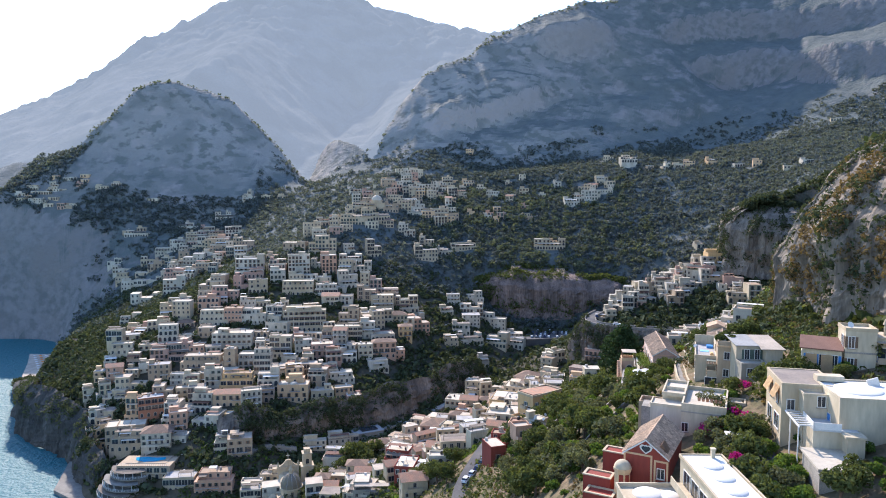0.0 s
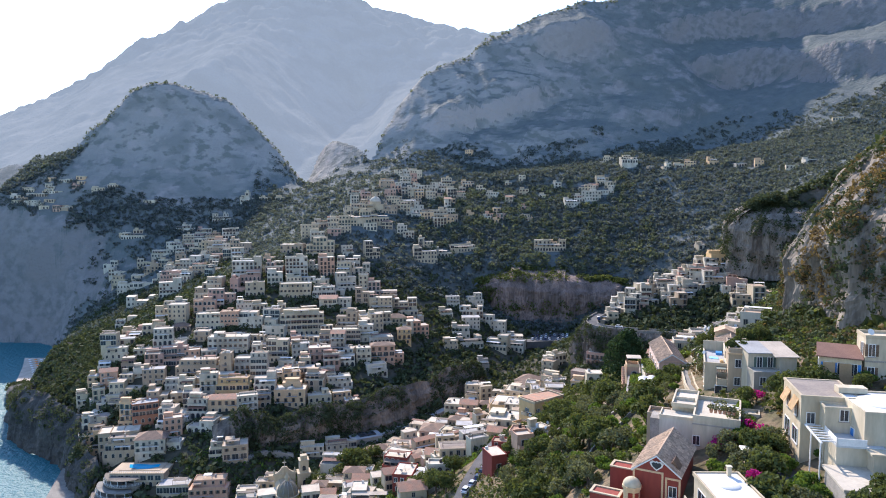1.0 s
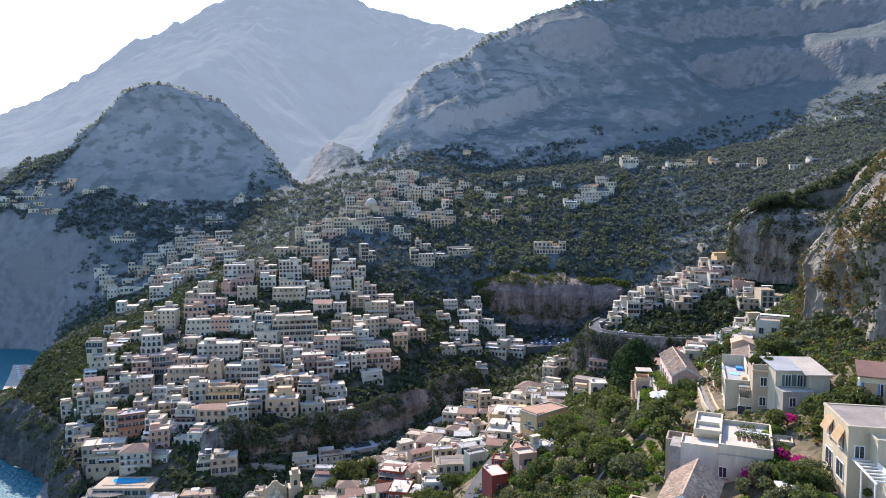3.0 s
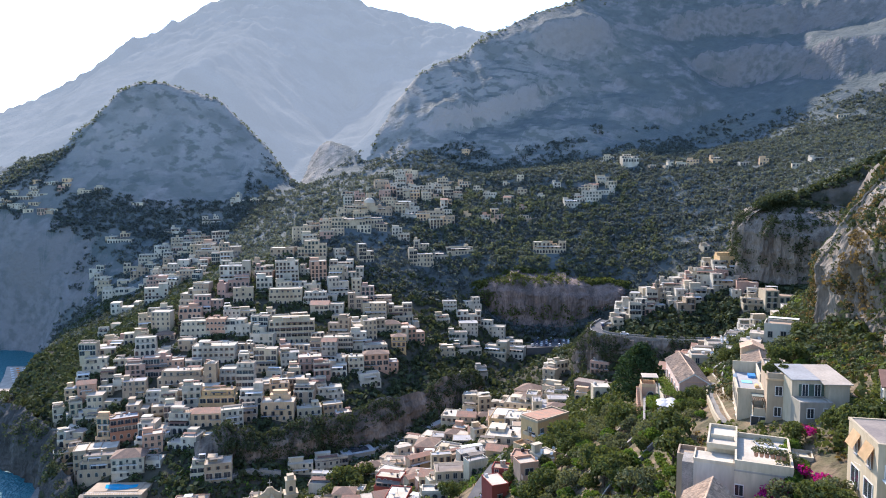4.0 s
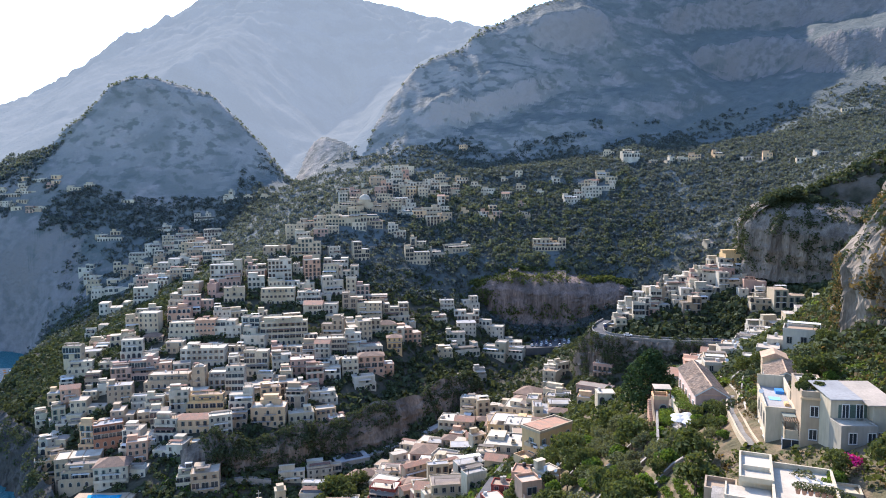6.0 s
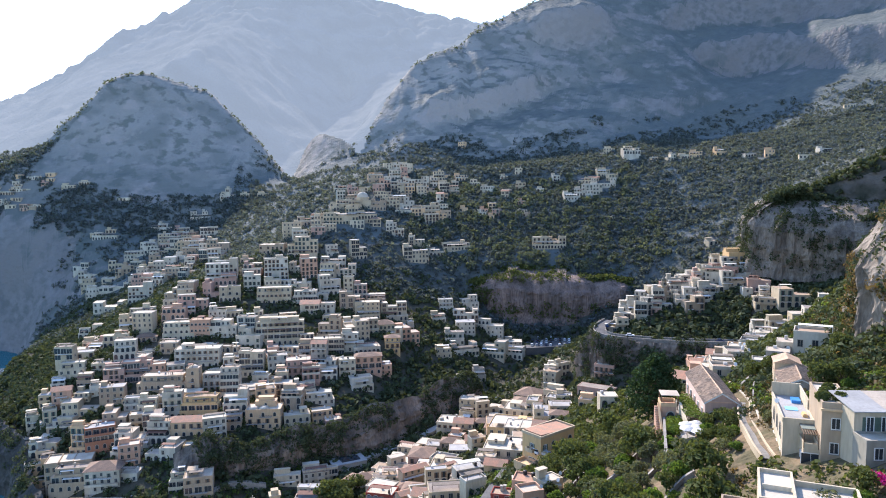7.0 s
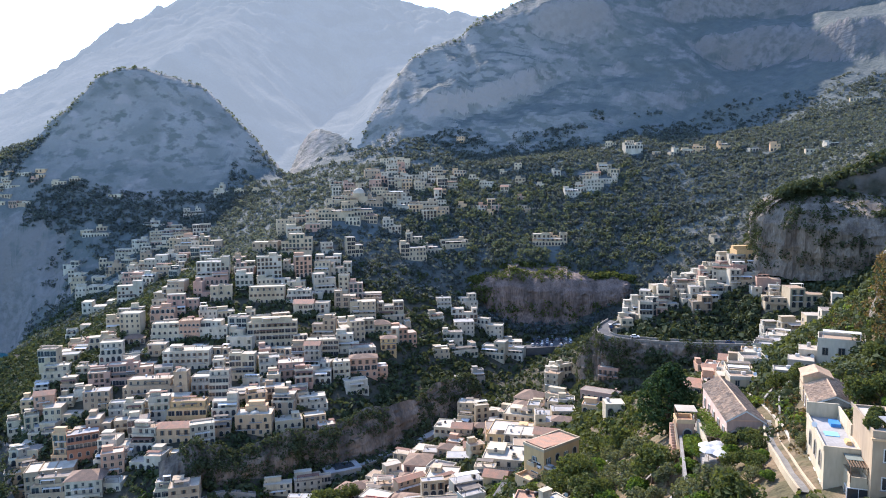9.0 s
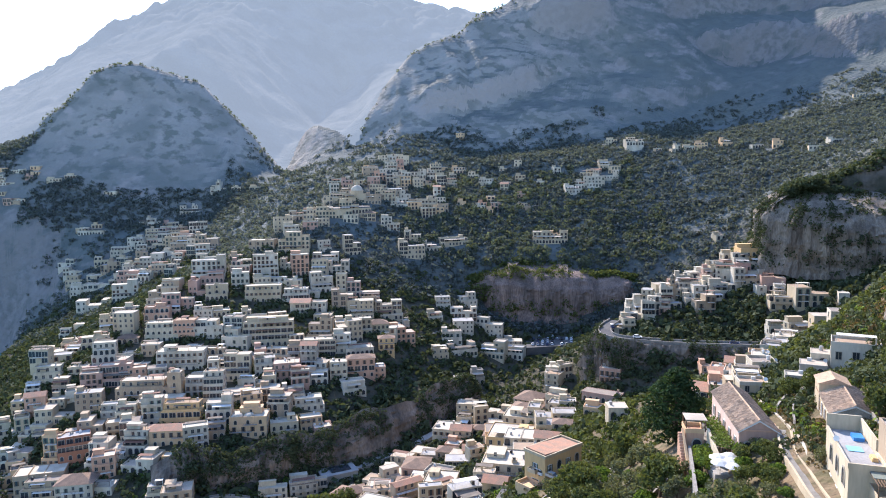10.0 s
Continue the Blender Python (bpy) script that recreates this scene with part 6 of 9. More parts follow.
# farms and villas scattered over the slopes above the town
scatter = random.Random(52)
for hx, hy in ((10, 741), (28, 733), (70, 731), (18, 705), (50, 702), (53, 668), (101, 697), (80, 660), (6, 641), (87, 609), (101, 607), (183, 763), (201, 751), (233, 715), (255, 712), (293, 678), (304, 664), (333, 626),
               (318, 628), (432, 759), (31, 813), (213, 561), (217, 722), (245, 715), (275, 700), (40, 720), (85, 735), (120, 715), (-5, 700), (-12, 690), (-418, 741), (-404, 739), (-386, 738), (-365, 733), (-352, 738), (-434, 727), (-440, 712), (-409, 708), (-441, 701), (-405, 694), (-385, 711),
               (-309, 727), (-319, 687), (-305, 689), (-442, 696), (-423, 694), (-450, 697), (-211, 741), (-193, 744), (-175, 746)):
    low = hx < -160
    house(hx, hy, float(ground_height(hx, hy)) + 0.2, scatter.uniform(7, 13), 8.0, 2.9 if low else scatter.choice((3.2, 5.8, 6.2)), scatter.choice(("white", "ivory", "cream", "peach")), far=True)
# small houses tumbling down to the sea along the hill's edge
for hx, hy in ((-197, 396), (-199.5, 388), (-203, 384), (-205, 378), (-190, 375), (-201, 370), (-186, 356), (-178, 368), (-228, 470), (-222, 456), (-214, 440), (-208, 425), (-199, 421), (-236, 498), (-231, 508)):
    house(hx, hy, float(ground_height(hx, hy)) + 0.4, scatter.uniform(6, 9), 6.5, scatter.choice((3.1, 5.8, 6.0)), scatter.choice(("ivory", "cream", "cream", "peach", "white")), yaw=scatter.uniform(5, 30))

# white terraced houses down the ridge behind the chapel
for k in range(7):
    rx, ry = 115 + 4.2 * k, 286 + 5.8 * k
    house(rx, ry, float(ground_height(rx, ry)), 7.0, 6.0, (3.4, 4.6, 3.2, 5.2, 3.6, 4.4, 3.2)[k], ("white", "white", "cream", "white", "peach", "white", "cream")[k], yaw=-30, group="houses down the ridge")
house(95.5, 210.0, 106.6, 9.5, 7.0, 4.2, "white", yaw=-30, group="houses down the ridge")
for rx, ry, rz, rw, rd, rh, tone, turn, kind in ((77.7, 250.9, 85.0, 6.4, 8.0, 3.2, "beige", -32, "tile"), (81.2, 247.0, 87.6, 5.0, 9.0, 2.6, "salmon", -20, "flat"), (89.8, 260.6, 87.4, 6.0, 5.0, 3.0, "salmon", -24, "flat"),
                                                (87.9, 252.4, 90.2, 5.6, 6.0, 2.6, "white", -28, "flat"), (80.8, 230.3, 94.2, 9.0, 5.0, 2.8, "beige", -14, "flat"), (74.3, 211.8, 99.4, 6.0, 5.0, 2.6, "cream", -12, "flat"),
                                                (87.6, 237.8, 95.0, 5.2, 5.5, 3.4, "white", -22, "flat"), (91.4, 253.0, 91.6, 5.5, 5.0, 2.6, "beige", -20, "flat"), (97.0, 256.0, 93.4, 5.0, 5.0, 3.0, "white", -26, "flat"),
                                                (84.4, 241.5, 92.4, 5.0, 5.5, 2.5, "grey", -24, "flat"), (95.0, 268.0, 88.4, 5.5, 5.5, 2.8, "cream", -26, "tile"), (101.0, 266.0, 91.0, 5.5, 5.5, 3.0, "peach", -26, "flat"),
                                                (87.2, 211.6, 103.4, 5.4, 5.0, 2.8, "grey", -28, "flat"), (91.4, 215.6, 104.2, 4.6, 5.0, 3.4, "white", -28, "flat"), (81.2, 206.5, 102.8, 5.0, 4.0, 2.4, "grey", -24, "flat")):
    house(rx, ry, rz, rw, rd, rh, tone, yaw=turn, roof=kind, group="houses behind the chapel", base=8.0)

me = bpy.data.meshes.new("distant_houses")
me.from_pydata(DISTANT.v, [], DISTANT.f)
for mm in DISTANT.mats:
    me.materials.append(mm)
me.polygons.foreach_set("material_index", DISTANT.slot)
tagged(new("distant_houses", me), "far white and cream houses up the mountain side", "houses", kind="stuff")

# ---------------------------------------------------------------- near slope: the houses passed closest
def near_house(x, y, yaw, label, lift=0.0):
    ob = thing("house", pose(x, y, lift, 0, 0, yaw), label, "house", "houses of the near slope")
    NEAR.append(ob)
    return ob


# pink chapel with a long tiled roof
chapel = gable_house(58.8, 177.0, 97.4, 6.2, 21.5, 7.6, 1.9, "pink", -10.5, "long pink chapel with tan tiled gable roof", M_TILE_OLD)
for k in range(5):
    opening(chapel, "shuttered", -3.22, 2.5 + 4.1 * k, 3.6, "left", "brown")
opening(chapel, "arched", -1.7, 0, 3.2, "front")
part("niche", window_mesh("arched"), [M_TRIM, PLASTER["grey"], M_WOOD], chapel, at=pose(1.8, 0, 3.2))
part("cornice", Shape().box(-3.3, 3.3, -0.12, 0.0, 7.45, 7.7), PLASTER["salmon"], chapel)
# panel over the left wall, its paler colour painting the sunlight there
part("side_wall", Shape().box(-3.2, -3.1, 0.15, 21.3, -4, 7.4), PLASTER["rose"], chapel, "pale pink side wall with sunlight in its colour")
part("lean_to", Shape().box(3.2, 5.0, 0.5, 9, 0, 5.6).box(3.2, 5.2, 0.3, 9.2, 5.6, 5.8), PLASTER["salmon"], chapel)
part("terrace_wall", Shape().box(-8.2, -3.2, -6, -5.6, -6, 2.0).box(-8.2, -3.2, -5.6, 20, -6, 1.6), M_STONE, chapel)
part("balustrade", Shape().box(-3.9, -3.6, 0, 20, 0.4, 3.2), PLASTER["pink"], chapel)

tower = near_house(51.6, 186.5, -10, "small salmon pink gate tower with arched doorway")
part("wall", Shape().box(-1.7, 1.5, 0, 3.6, 88, 101.2), PLASTER["salmon"], tower)
part("parapet", Shape().ring(-1.8, 1.6, -0.1, 3.7, 101.1, 101.9, 0.2), PLASTER["peach"], tower)
part("roof", Shape().box(-1.6, 2.2, 0.4, 4.2, 103.3, 103.45), M_SCREED, tower, "thin pale terrace roof on posts")
for sx, sy in ((-1.5, 0.6), (1.9, 0.6), (1.9, 3.9), (-1.5, 3.9)):
    part("post", Shape().box(sx - 0.1, sx + 0.1, sy - 0.1, sy + 0.1, 101.2, 103.3), M_WOOD, tower)
opening(tower, "arched", 0.3, 0, 97.6, "front")
part("stair_wall", Shape().add([(-2.3, -6, 89), (-1.9, -6, 89), (-1.9, 1, 89), (-2.3, 1, 89), (-2.3, -6, 97.0), (-1.9, -6, 97.0), (-1.9, 1, 101.6), (-2.3, 1, 101.6)],
                               [(0, 3, 2, 1), (4, 5, 6, 7), (0, 1, 5, 4), (1, 2, 6, 5), (2, 3, 7, 6), (3, 0, 4, 7)]), PLASTER["peach"], tower)
for k in range(12):
    part("step", Shape().box(-3.0, -2.3, -4.4 + 0.42 * k, -3.98 + 0.42 * k, 92, 96.8 + 0.38 * k), PLASTER["salmon"], tower, "worn salmon stair tread")
# walls, ramp and arbour of the chapel terrace
yard = near_house(52.0, 176.0, -8, "terraced chapel forecourt with pale stone walls and vine arbour")
part("retaining_wall", Shape().add([(-6.4, -10, 86), (-5.9, -10, 86), (-2.9, 9, 86), (-3.4, 9, 86), (-6.4, -10, 98.6), (-5.9, -10, 98.6), (-2.9, 9, 99.2), (-3.4, 9, 99.2)],
                                   [(0, 3, 2, 1), (4, 5, 6, 7), (0, 1, 5, 4), (1, 2, 6, 5), (2, 3, 7, 6), (3, 0, 4, 7)]), M_STONE, yard, "long pale rubble retaining wall")
part("ramp_wall", Shape().add([(-0.2, 0, 94), (0.2, 0, 94), (0.5, 10, 94), (0.1, 10, 94), (-0.2, 0, 100.3), (0.2, 0, 100.3), (0.5, 10, 102.2), (0.1, 10, 102.2)],
                              [(0, 3, 2, 1), (4, 5, 6, 7), (0, 1, 5, 4), (1, 2, 6, 5), (2, 3, 7, 6), (3, 0, 4, 7)]), PLASTER["ivory"], yard, "white sloping stair wall")
for sx in (0.7, 3.0):
    for k in range(5):
        part("arbour_post", Shape().box(sx - 0.07, sx + 0.07, 2.5 + 3 * k, 2.64 + 3 * k, 97, 101.6), M_WOOD, yard)
for k in range(11):
    part("arbour_beam", Shape().box(0.5, 3.2, 2.2 + 1.3 * k, 2.3 + 1.3 * k, 101.6, 101.7), M_WOOD, yard)

# farmhouse with a brown roof over the path
farm = gable_house(70.6, 169.8, 103.6, 6.8, 14.0, 6.6, 1.5, "grey", -22, "old stone farmhouse with tan tiled gable roof", M_TILE_OLD)
for k in range(4):
    opening(farm, "shuttered", -3.55, 1.8 + 3.2 * k, 3.6, "left", "brown")
part("side_wall", Shape().box(-3.55, -3.4, 0, 14, -5, 6.4), PLASTER["cream"], farm)
part("gable_wall", Shape().slabbed([(-3.35, -5), (3.35, -5), (3.35, 6.5), (0, 7.95), (-3.35, 6.5)], -0.12, 0.0), M_STONE, farm, "weathered grey gable wall")
part("upper_room", Shape().box(-3.7, 1.0, 11, 16.0, 0, 8.2), PLASTER["cream"], farm)
part("upper_roof", Shape().slabbed([(-4.0, 8.2), (1.3, 8.2), (-1.3, 9.3)], 10.7, 16.3), M_TILE_OLD, farm, "tan tiled roof of the upper room")

# tall house with a beige front, a white wing with a roof court, and a narrow white bay
tall = near_house(60.2, 138.0, -20, "tall beige and white house with walled roof terraces")
block(tall, "wall", -1.5, 0.2, 3.8, 10.5, 117.0, 96, "beige")
part("ground_storey", Shape().box(-3.45, 0.45, -0.1, 0.2, 96, 108.4), PLASTER["ivory"], tall, "white plastered ground storey")
part("cornice", Shape().box(-3.6, 0.6, -0.15, 0.2, 116.2, 116.5), PLASTER["peach"], tall)
for k in range(5):
    part("roof_shrub", leaf_heap([(-3.0 + 0.75 * k, 2.5 + (k % 3) * 2.2, 117.6, 0.95)], 420, 0.24, 77 + k), LEAF["oak"], tall, "dark potted shrub on the roof")
block(tall, "side_wing", 1.0, -0.9, 1.2, 9.5, 116.4, 96, "ivory")
block(tall, "court_wing", -5.5, 5.5, 4.3, 14.0, 112.3, 94, "ivory", roof=False)
part("roof", Shape().box(-7.4, -3.6, 5.8, 19.2, 112.3, 112.4), M_SCREED_GREY, tall)
part("parapet", Shape().ring(-7.75, -3.35, 5.5, 19.5, 112.2, 112.9, 0.25), PLASTER["ivory"], tall)
part("court_wall", Shape().box(-7.75, -3.35, 19.25, 19.5, 112.9, 114.6), PLASTER["ivory"], tall)
part("court_wall", Shape().box(-3.6, -3.35, 10.7, 19.25, 112.9, 114.4), PLASTER["ivory"], tall)
part("tarpaulin", Shape().box(-5.2, -3.9, 15, 17, 112.4, 112.9), M_BLUE, tall, "blue tarpaulin over a box")
part("tarpaulin", Shape().box(-6.6, -4.8, 11.0, 12.8, 112.42, 112.5), material("pale blue sheet", (0.25, 0.55, 0.75), 0.6, 0.1), tall)
part("box", Shape().box(-4.6, -3.9, 8.0, 9.6, 112.4, 112.75).box(-4.5, -4.0, 8.1, 9.5, 112.75, 112.9), PLASTER["ochre"], tall, "yellow plastic box on the roof")
part("dish", Shape().lathe(0, 0, [(0.05, 0), (0.35, 0.14), (0.4, 0.2)], 12), M_TRIM, tall, "white satellite dish", at=pose(-7.6, 13.0, 113.2, 60, 0, -30))
block(tall, "balcony_wing", -4.4, 1.4, 2.0, 4.4, 109.9, 96, "cream", roof=False)
pg = Shape()
for k in range(7):
    pg.box(-5.4 + k * 0.32, -5.3 + k * 0.32, 1.3, 5.6, 112.0, 112.14)
for sx in (-5.4, -3.5):
    pg.box(sx, sx + 0.12, 1.4, 1.52, 109.9, 112.0)
part("pergola", pg, M_WOOD, tall, "brown wooden pergola beams")
part("pergola_cloth", Shape().box(-5.4, -3.5, 3.4, 5.6, 112.16, 112.2), material("grey-green shade cloth", (0.20, 0.23, 0.20), 0.9, 0.15), tall)
part("balcony", Shape().ring(-5.4, -3.4, 1.4, 5.5, 109.9, 110.7, 0.15), PLASTER["cream"], tall)
opening(tall, "window", -1.6, 0.2, 113.6, "front", "green")
opening(tall, "window", -1.7, 0.2, 110.0, "front", "green")
opening(tall, "loggia", -4.4, 1.4, 107.0, "front", "brown")
for k in range(3):
    opening(tall, "window", 1.0, -0.9, 104.6 + 3.6 * k, "front", "blue")
for k in range(2):
    opening(tall, "window", -5.4, 3.4, 104.2 + 3.0 * k, "left", "brown")
for k in range(3):
    opening(tall, "arched", -7.65, 8.0 + 3.8 * k, 109.0, "left")
    opening(tall, "window", -7.65, 7.8 + 3.8 * k, 105.6, "left")
part("awning", Shape().add([(-7.7, 8, 104.9), (-7.7, 14, 104.9), (-10.0, 14, 103.9), (-10.0, 8, 103.9), (-7.7, 8, 104.8), (-7.7, 14, 104.8), (-10.0, 14, 103.8), (-10.0, 8, 103.8)],
                           [(0, 1, 2, 3), (7, 6, 5, 4), (0, 3, 7, 4), (3, 2, 6, 7), (2, 1, 5, 6), (1, 0, 4, 5)]), M_CANVAS, tall)
part("porch", Shape().box(-9.9, -7.65, 8, 14, 94, 102.0), PLASTER["ivory"], tall)

wide = near_house(62.6, 131.4, -4, "white house under the cliff with sheet metal roof and grey terrace")
block(wide, "wall", -0.9, 3.6, 5.6, 6.6, 117.3, 98, "ivory", roof=False)
part("roof", Shape().add([(-3.9, 3.2, 117.3), (0.6, 3.2, 117.3), (0.6, 10.4, 118.1), (-3.9, 10.4, 118.1), (-3.9, 3.2, 117.45), (0.6, 3.2, 117.45), (0.6, 10.4, 118.25), (-3.9, 10.4, 118.25)],
                         [(0, 3, 2, 1), (4, 5, 6, 7), (0, 1, 5, 4), (1, 2, 6, 5), (2, 3, 7, 6), (3, 0, 4, 7)]), material("grey sheet roofing", (0.34, 0.335, 0.32), 0.85, 0.15), wide, "grey sheet metal roof")
block(wide, "terrace", -1.3, 0.2, 5.0, 3.4, 114.2, 98, "grey")
block(wide, "side_wing", 3.2, 2.2, 3.2, 8.0, 116.9, 98, "ivory", roof=False)
part("roof", Shape().add([(0.6, 1.8, 116.9), (5.2, 1.8, 116.9), (5.2, 10.6, 118.0), (0.6, 10.6, 118.0), (0.6, 1.8, 117.05), (5.2, 1.8, 117.05), (5.2, 10.6, 118.15), (0.6, 10.6, 118.15)],
                         [(0, 3, 2, 1), (4, 5, 6, 7), (0, 1, 5, 4), (1, 2, 6, 5), (2, 3, 7, 6), (3, 0, 4, 7)]), M_SCREED, wide, "weathered tan cement roof")
for k in range(2):
    opening(wide, "shuttered", -1.6 + 2.0 * k, 3.6, 114.6, "front", "green")
    opening(wide, "window", -2.2 + 2.6 * k, 0.2, 112.0, "front", "green")
for k in range(2):
    opening(wide, "window", 2.4 + 1.5 * k, 2.2, 111.4, "front", "blue")
part("lower_room", Shape().box(-3.6, 0.4, -2.4, 0.2, 98, 110.6).box(-3.8, 0.6, -2.6, 0.2, 110.6, 110.75), PLASTER["ivory"], wide)


# white cube house with sunken roof terraces
cube = near_house(45.0, 114.9, -24, "white cubic house with two walled roof terraces", -0.65)
block(cube, "wall", 0.0, 0.0, 7.2, 11.8, 111.4, 94, "ivory", roof=False)
part("roof", Shape().box(-3.4, 3.4, 0.3, 11.6, 111.4, 111.5), M_TERRACE, cube)
part("parapet", Shape().ring(-3.65, 3.65, -0.05, 11.9, 111.3, 112.2, 0.28), PLASTER["ivory"], cube)
part("string_course", Shape().box(-3.7, 3.7, -0.08, 0.0, 110.6, 110.85), PLASTER["grey"], cube)
block(cube, "upper_wing", -5.4, 5.3, 4.0, 8.3, 111.9, 94, "ivory", roof=False)
part("roof", Shape().box(-7.2, -3.6, 4.9, 13.4, 111.9, 112.0), M_TERRACE, cube)
part("parapet", Shape().ring(-7.45, -3.4, 4.55, 13.65, 111.8, 112.5, 0.26), PLASTER["ivory"], cube)
block(cube, "low_wing", -6.3, 1.0, 5.4, 4.2, 110.9, 92, "white", roof=False)
part("roof", Shape().box(-8.8, -3.8, 1.2, 5.0, 110.9, 111.0), M_TERRACE, cube)
part("low_wall", Shape().box(-9.0, -3.6, 0.95, 1.15, 110.8, 111.3).box(-9.05, -8.85, 1.15, 5.2, 110.8, 111.3), PLASTER["ivory"], cube)
part("side_terrace", Shape().box(-11.6, -7.6, 5.4, 9.4, 92, 109.4).ring(-11.6, -7.6, 5.4, 9.4, 109.4, 110.0, 0.25), PLASTER["beige"], cube)
part("stone_wall", Shape().box(-10.6, -9.0, 1.6, 5.4, 92, 110.3), M_STONE, cube)
part("court", Shape().box(-10.0, -3.7, -2.6, 1.0, 92, 104.0).ring(-10.2, -3.7, -2.8, 1.0, 104.0, 104.9, 0.2), PLASTER["ivory"], cube)
part("shed", Shape().box(-6.4, -3.7, -1.4, 1.0, 104.0, 106.6).box(-6.6, -3.6, -1.6, 1.0, 106.6, 106.75), PLASTER["cream"], cube)
part("small_room", Shape().box(3.9, 6.6, 7.2, 10.2, 96, 110.9).ring(3.9, 6.6, 7.2, 10.2, 110.9, 111.3, 0.2), PLASTER["ivory"], cube)
opening(cube, "window", -3.0, 0.0, 107.2, "front", "brown")
part("roof_partition", Shape().box(-7.0, -3.8, 8.2, 8.4, 112.0, 112.6), PLASTER["ivory"], cube)
for k in range(6):
    t = thing("potted_plant", pose(45.2 + 0.62 * k, 117.6 - 0.3 * k, 111.5), "green shrub in a clay pot on a roof terrace", "potted plant", "pots on the roof")
    part("pot", Shape().lathe(0, 0, [(0.22, 0), (0.3, 0.5), (0.33, 0.5), (0.33, 0.58)], 10), M_TILE, t, "terracotta pot")
    part("foliage", leaf_heap(((0, 0, 1.0, 0.5),), 46, 0.22, k), LEAF["olive"], t)
for k in range(3):
    t = thing("sun_lounger", pose(47.4 + 1.1 * k, 120.4 - 0.5 * k, 111.5, 0, 0, 60), "white sun lounger with raised backrest", "sun lounger", "loungers on the roof")
    part("seat", Shape().box(-0.3, 0.3, -0.9, 0.4, 0.28, 0.36), M_CANVAS, t)
    part("backrest", Shape().box(-0.3, 0.3, 0, 0.7, 0, 0.07), M_CANVAS, t, at=pose(0, 0.4, 0.3, 35))
    for sx in (-0.26, 0.26):
        for sy in (-0.8, 0.3):
            part("leg", Shape().box(sx - 0.03, sx + 0.03, sy - 0.03, sy + 0.03, 0, 0.28), M_TRIM, t)

# red house with cream bands and a heart-shaped gable window
red = gable_house(31.4, 102.4, 99.0, 6.4, 12.4, 8.9, 2.4, "red", -29, "dark red house with cream bands and tiled gable roof", M_TILE_OLD)
def bands(x0, x1, z0, z1, t=0.28):
    return Shape().box(x0, x1, -0.08, 0.0, z0, z0 + t).box(x0, x1, -0.08, 0.0, z1 - t, z1).box(x0, x0 + t, -0.08, 0.0, z0 + t, z1 - t).box(x1 - t, x1, -0.08, 0.0, z0 + t, z1 - t)
part("band", bands(-3.4, 1.0, 1.0, 8.8), PLASTER["peach"], red)
part("band", bands(1.25, 3.4, 1.0, 8.2), PLASTER["peach"], red)
heart = [(0, -0.9), (0.75, -0.2), (0.95, 0.35), (0.6, 0.75), (0.2, 0.6), (0, 0.75), (-0.2, 0.6), (-0.6, 0.75), (-0.95, 0.35), (-0.75, -0.2)]
part("gable_window", Shape().slabbed([(x * 1.05, 9.7 + z * 0.9) for x, z in heart], -0.1, 0.0).slabbed([(x * 0.75, 9.7 + z * 0.62) for x, z in heart], -0.14, -0.09, 1), [M_TRIM, M_GLASS], red, "gable window with a cream quatrefoil frame")
opening(red, "window", 2.3, 0, 5.4, "front", "brown")
for k in range(3):
    opening(red, "window", -3.4, 2.5 + 3.6 * k, 5.0, "left", "brown")
part("dormer", Shape().slabbed([(1.2, 9.0), (3.2, 9.0), (2.2, 10.6)], 0.8, 3.0).box(1.3, 3.1, 0.7, 1.5, 8.2, 9.0), M_WOOD, red)
pavilion = thing("pavilion", pose(27.9, 102.6, 101.0), "small cream domed pavilion with red panels", "pavilion")
part("drum", Shape().lathe(0, 0, [(1.25, -5), (1.25, 4.4), (1.45, 4.4), (1.45, 4.75)], 8), PLASTER["peach"], pavilion)
part("dome", Shape().dome(0, 0, 4.75, 1.3, 0.9, 16), PLASTER["cream"], pavilion, smooth=True)
for k in range(4):
    part("panel", Shape().box(-0.32, 0.32, -0.06, 0.06, 1.0, 3.9), PLASTER["red"], pavilion, at=pose(1.17 * math.cos(k * math.pi / 4 - 2.0), 1.17 * math.sin(k * math.pi / 4 - 2.0), 0, 0, 0, math.degrees(k * math.pi / 4 - 2.0) + 90))
for k, (bx, by, bz) in enumerate(((24.4, 104.8, 103.2), (24.0, 101.8, 101.6), (29.0, 111.0, 104.6))):
    low = near_house(bx, by, -29, "low dark red terrace with cream coping")
    part("wall", Shape().box(-2.2, 2.2, 0, 2.6, bz - 9, bz), PLASTER["red"], low)
    part("coping", Shape().ring(-2.3, 2.3, -0.1, 2.7, bz, bz + 0.18, 0.4), PLASTER["cream"], low)

# white roof with low vaults, closest under the flight
vault = near_house(37.0, 81.0, -1, "white house with low vaulted roof and side balcony")
part("wall", Shape().box(-2.9, 2.9, 0, 14.6, 92, 110.3), PLASTER["ivory"], vault)
part("roof", Shape().box(-2.7, 2.7, 0.2, 14.4, 110.3, 110.45), M_CANVAS, vault)
part("coping", Shape().ring(-3.1, 3.1, -0.15, 14.75, 110.1, 110.6, 0.22), PLASTER["cream"], vault)
for k in range(3):
    part("roof_vault", Shape().dome(0.2, 2.6 + 4.0 * k, 110.42, 1.5, 0.28, 18), M_CANVAS, vault, smooth=True)
part("chimney", Shape().box(1.1, 1.6, 13.4, 13.9, 110.3, 111.7).box(1.0, 1.7, 13.3, 14.0, 111.7, 111.85), PLASTER["ivory"], vault)
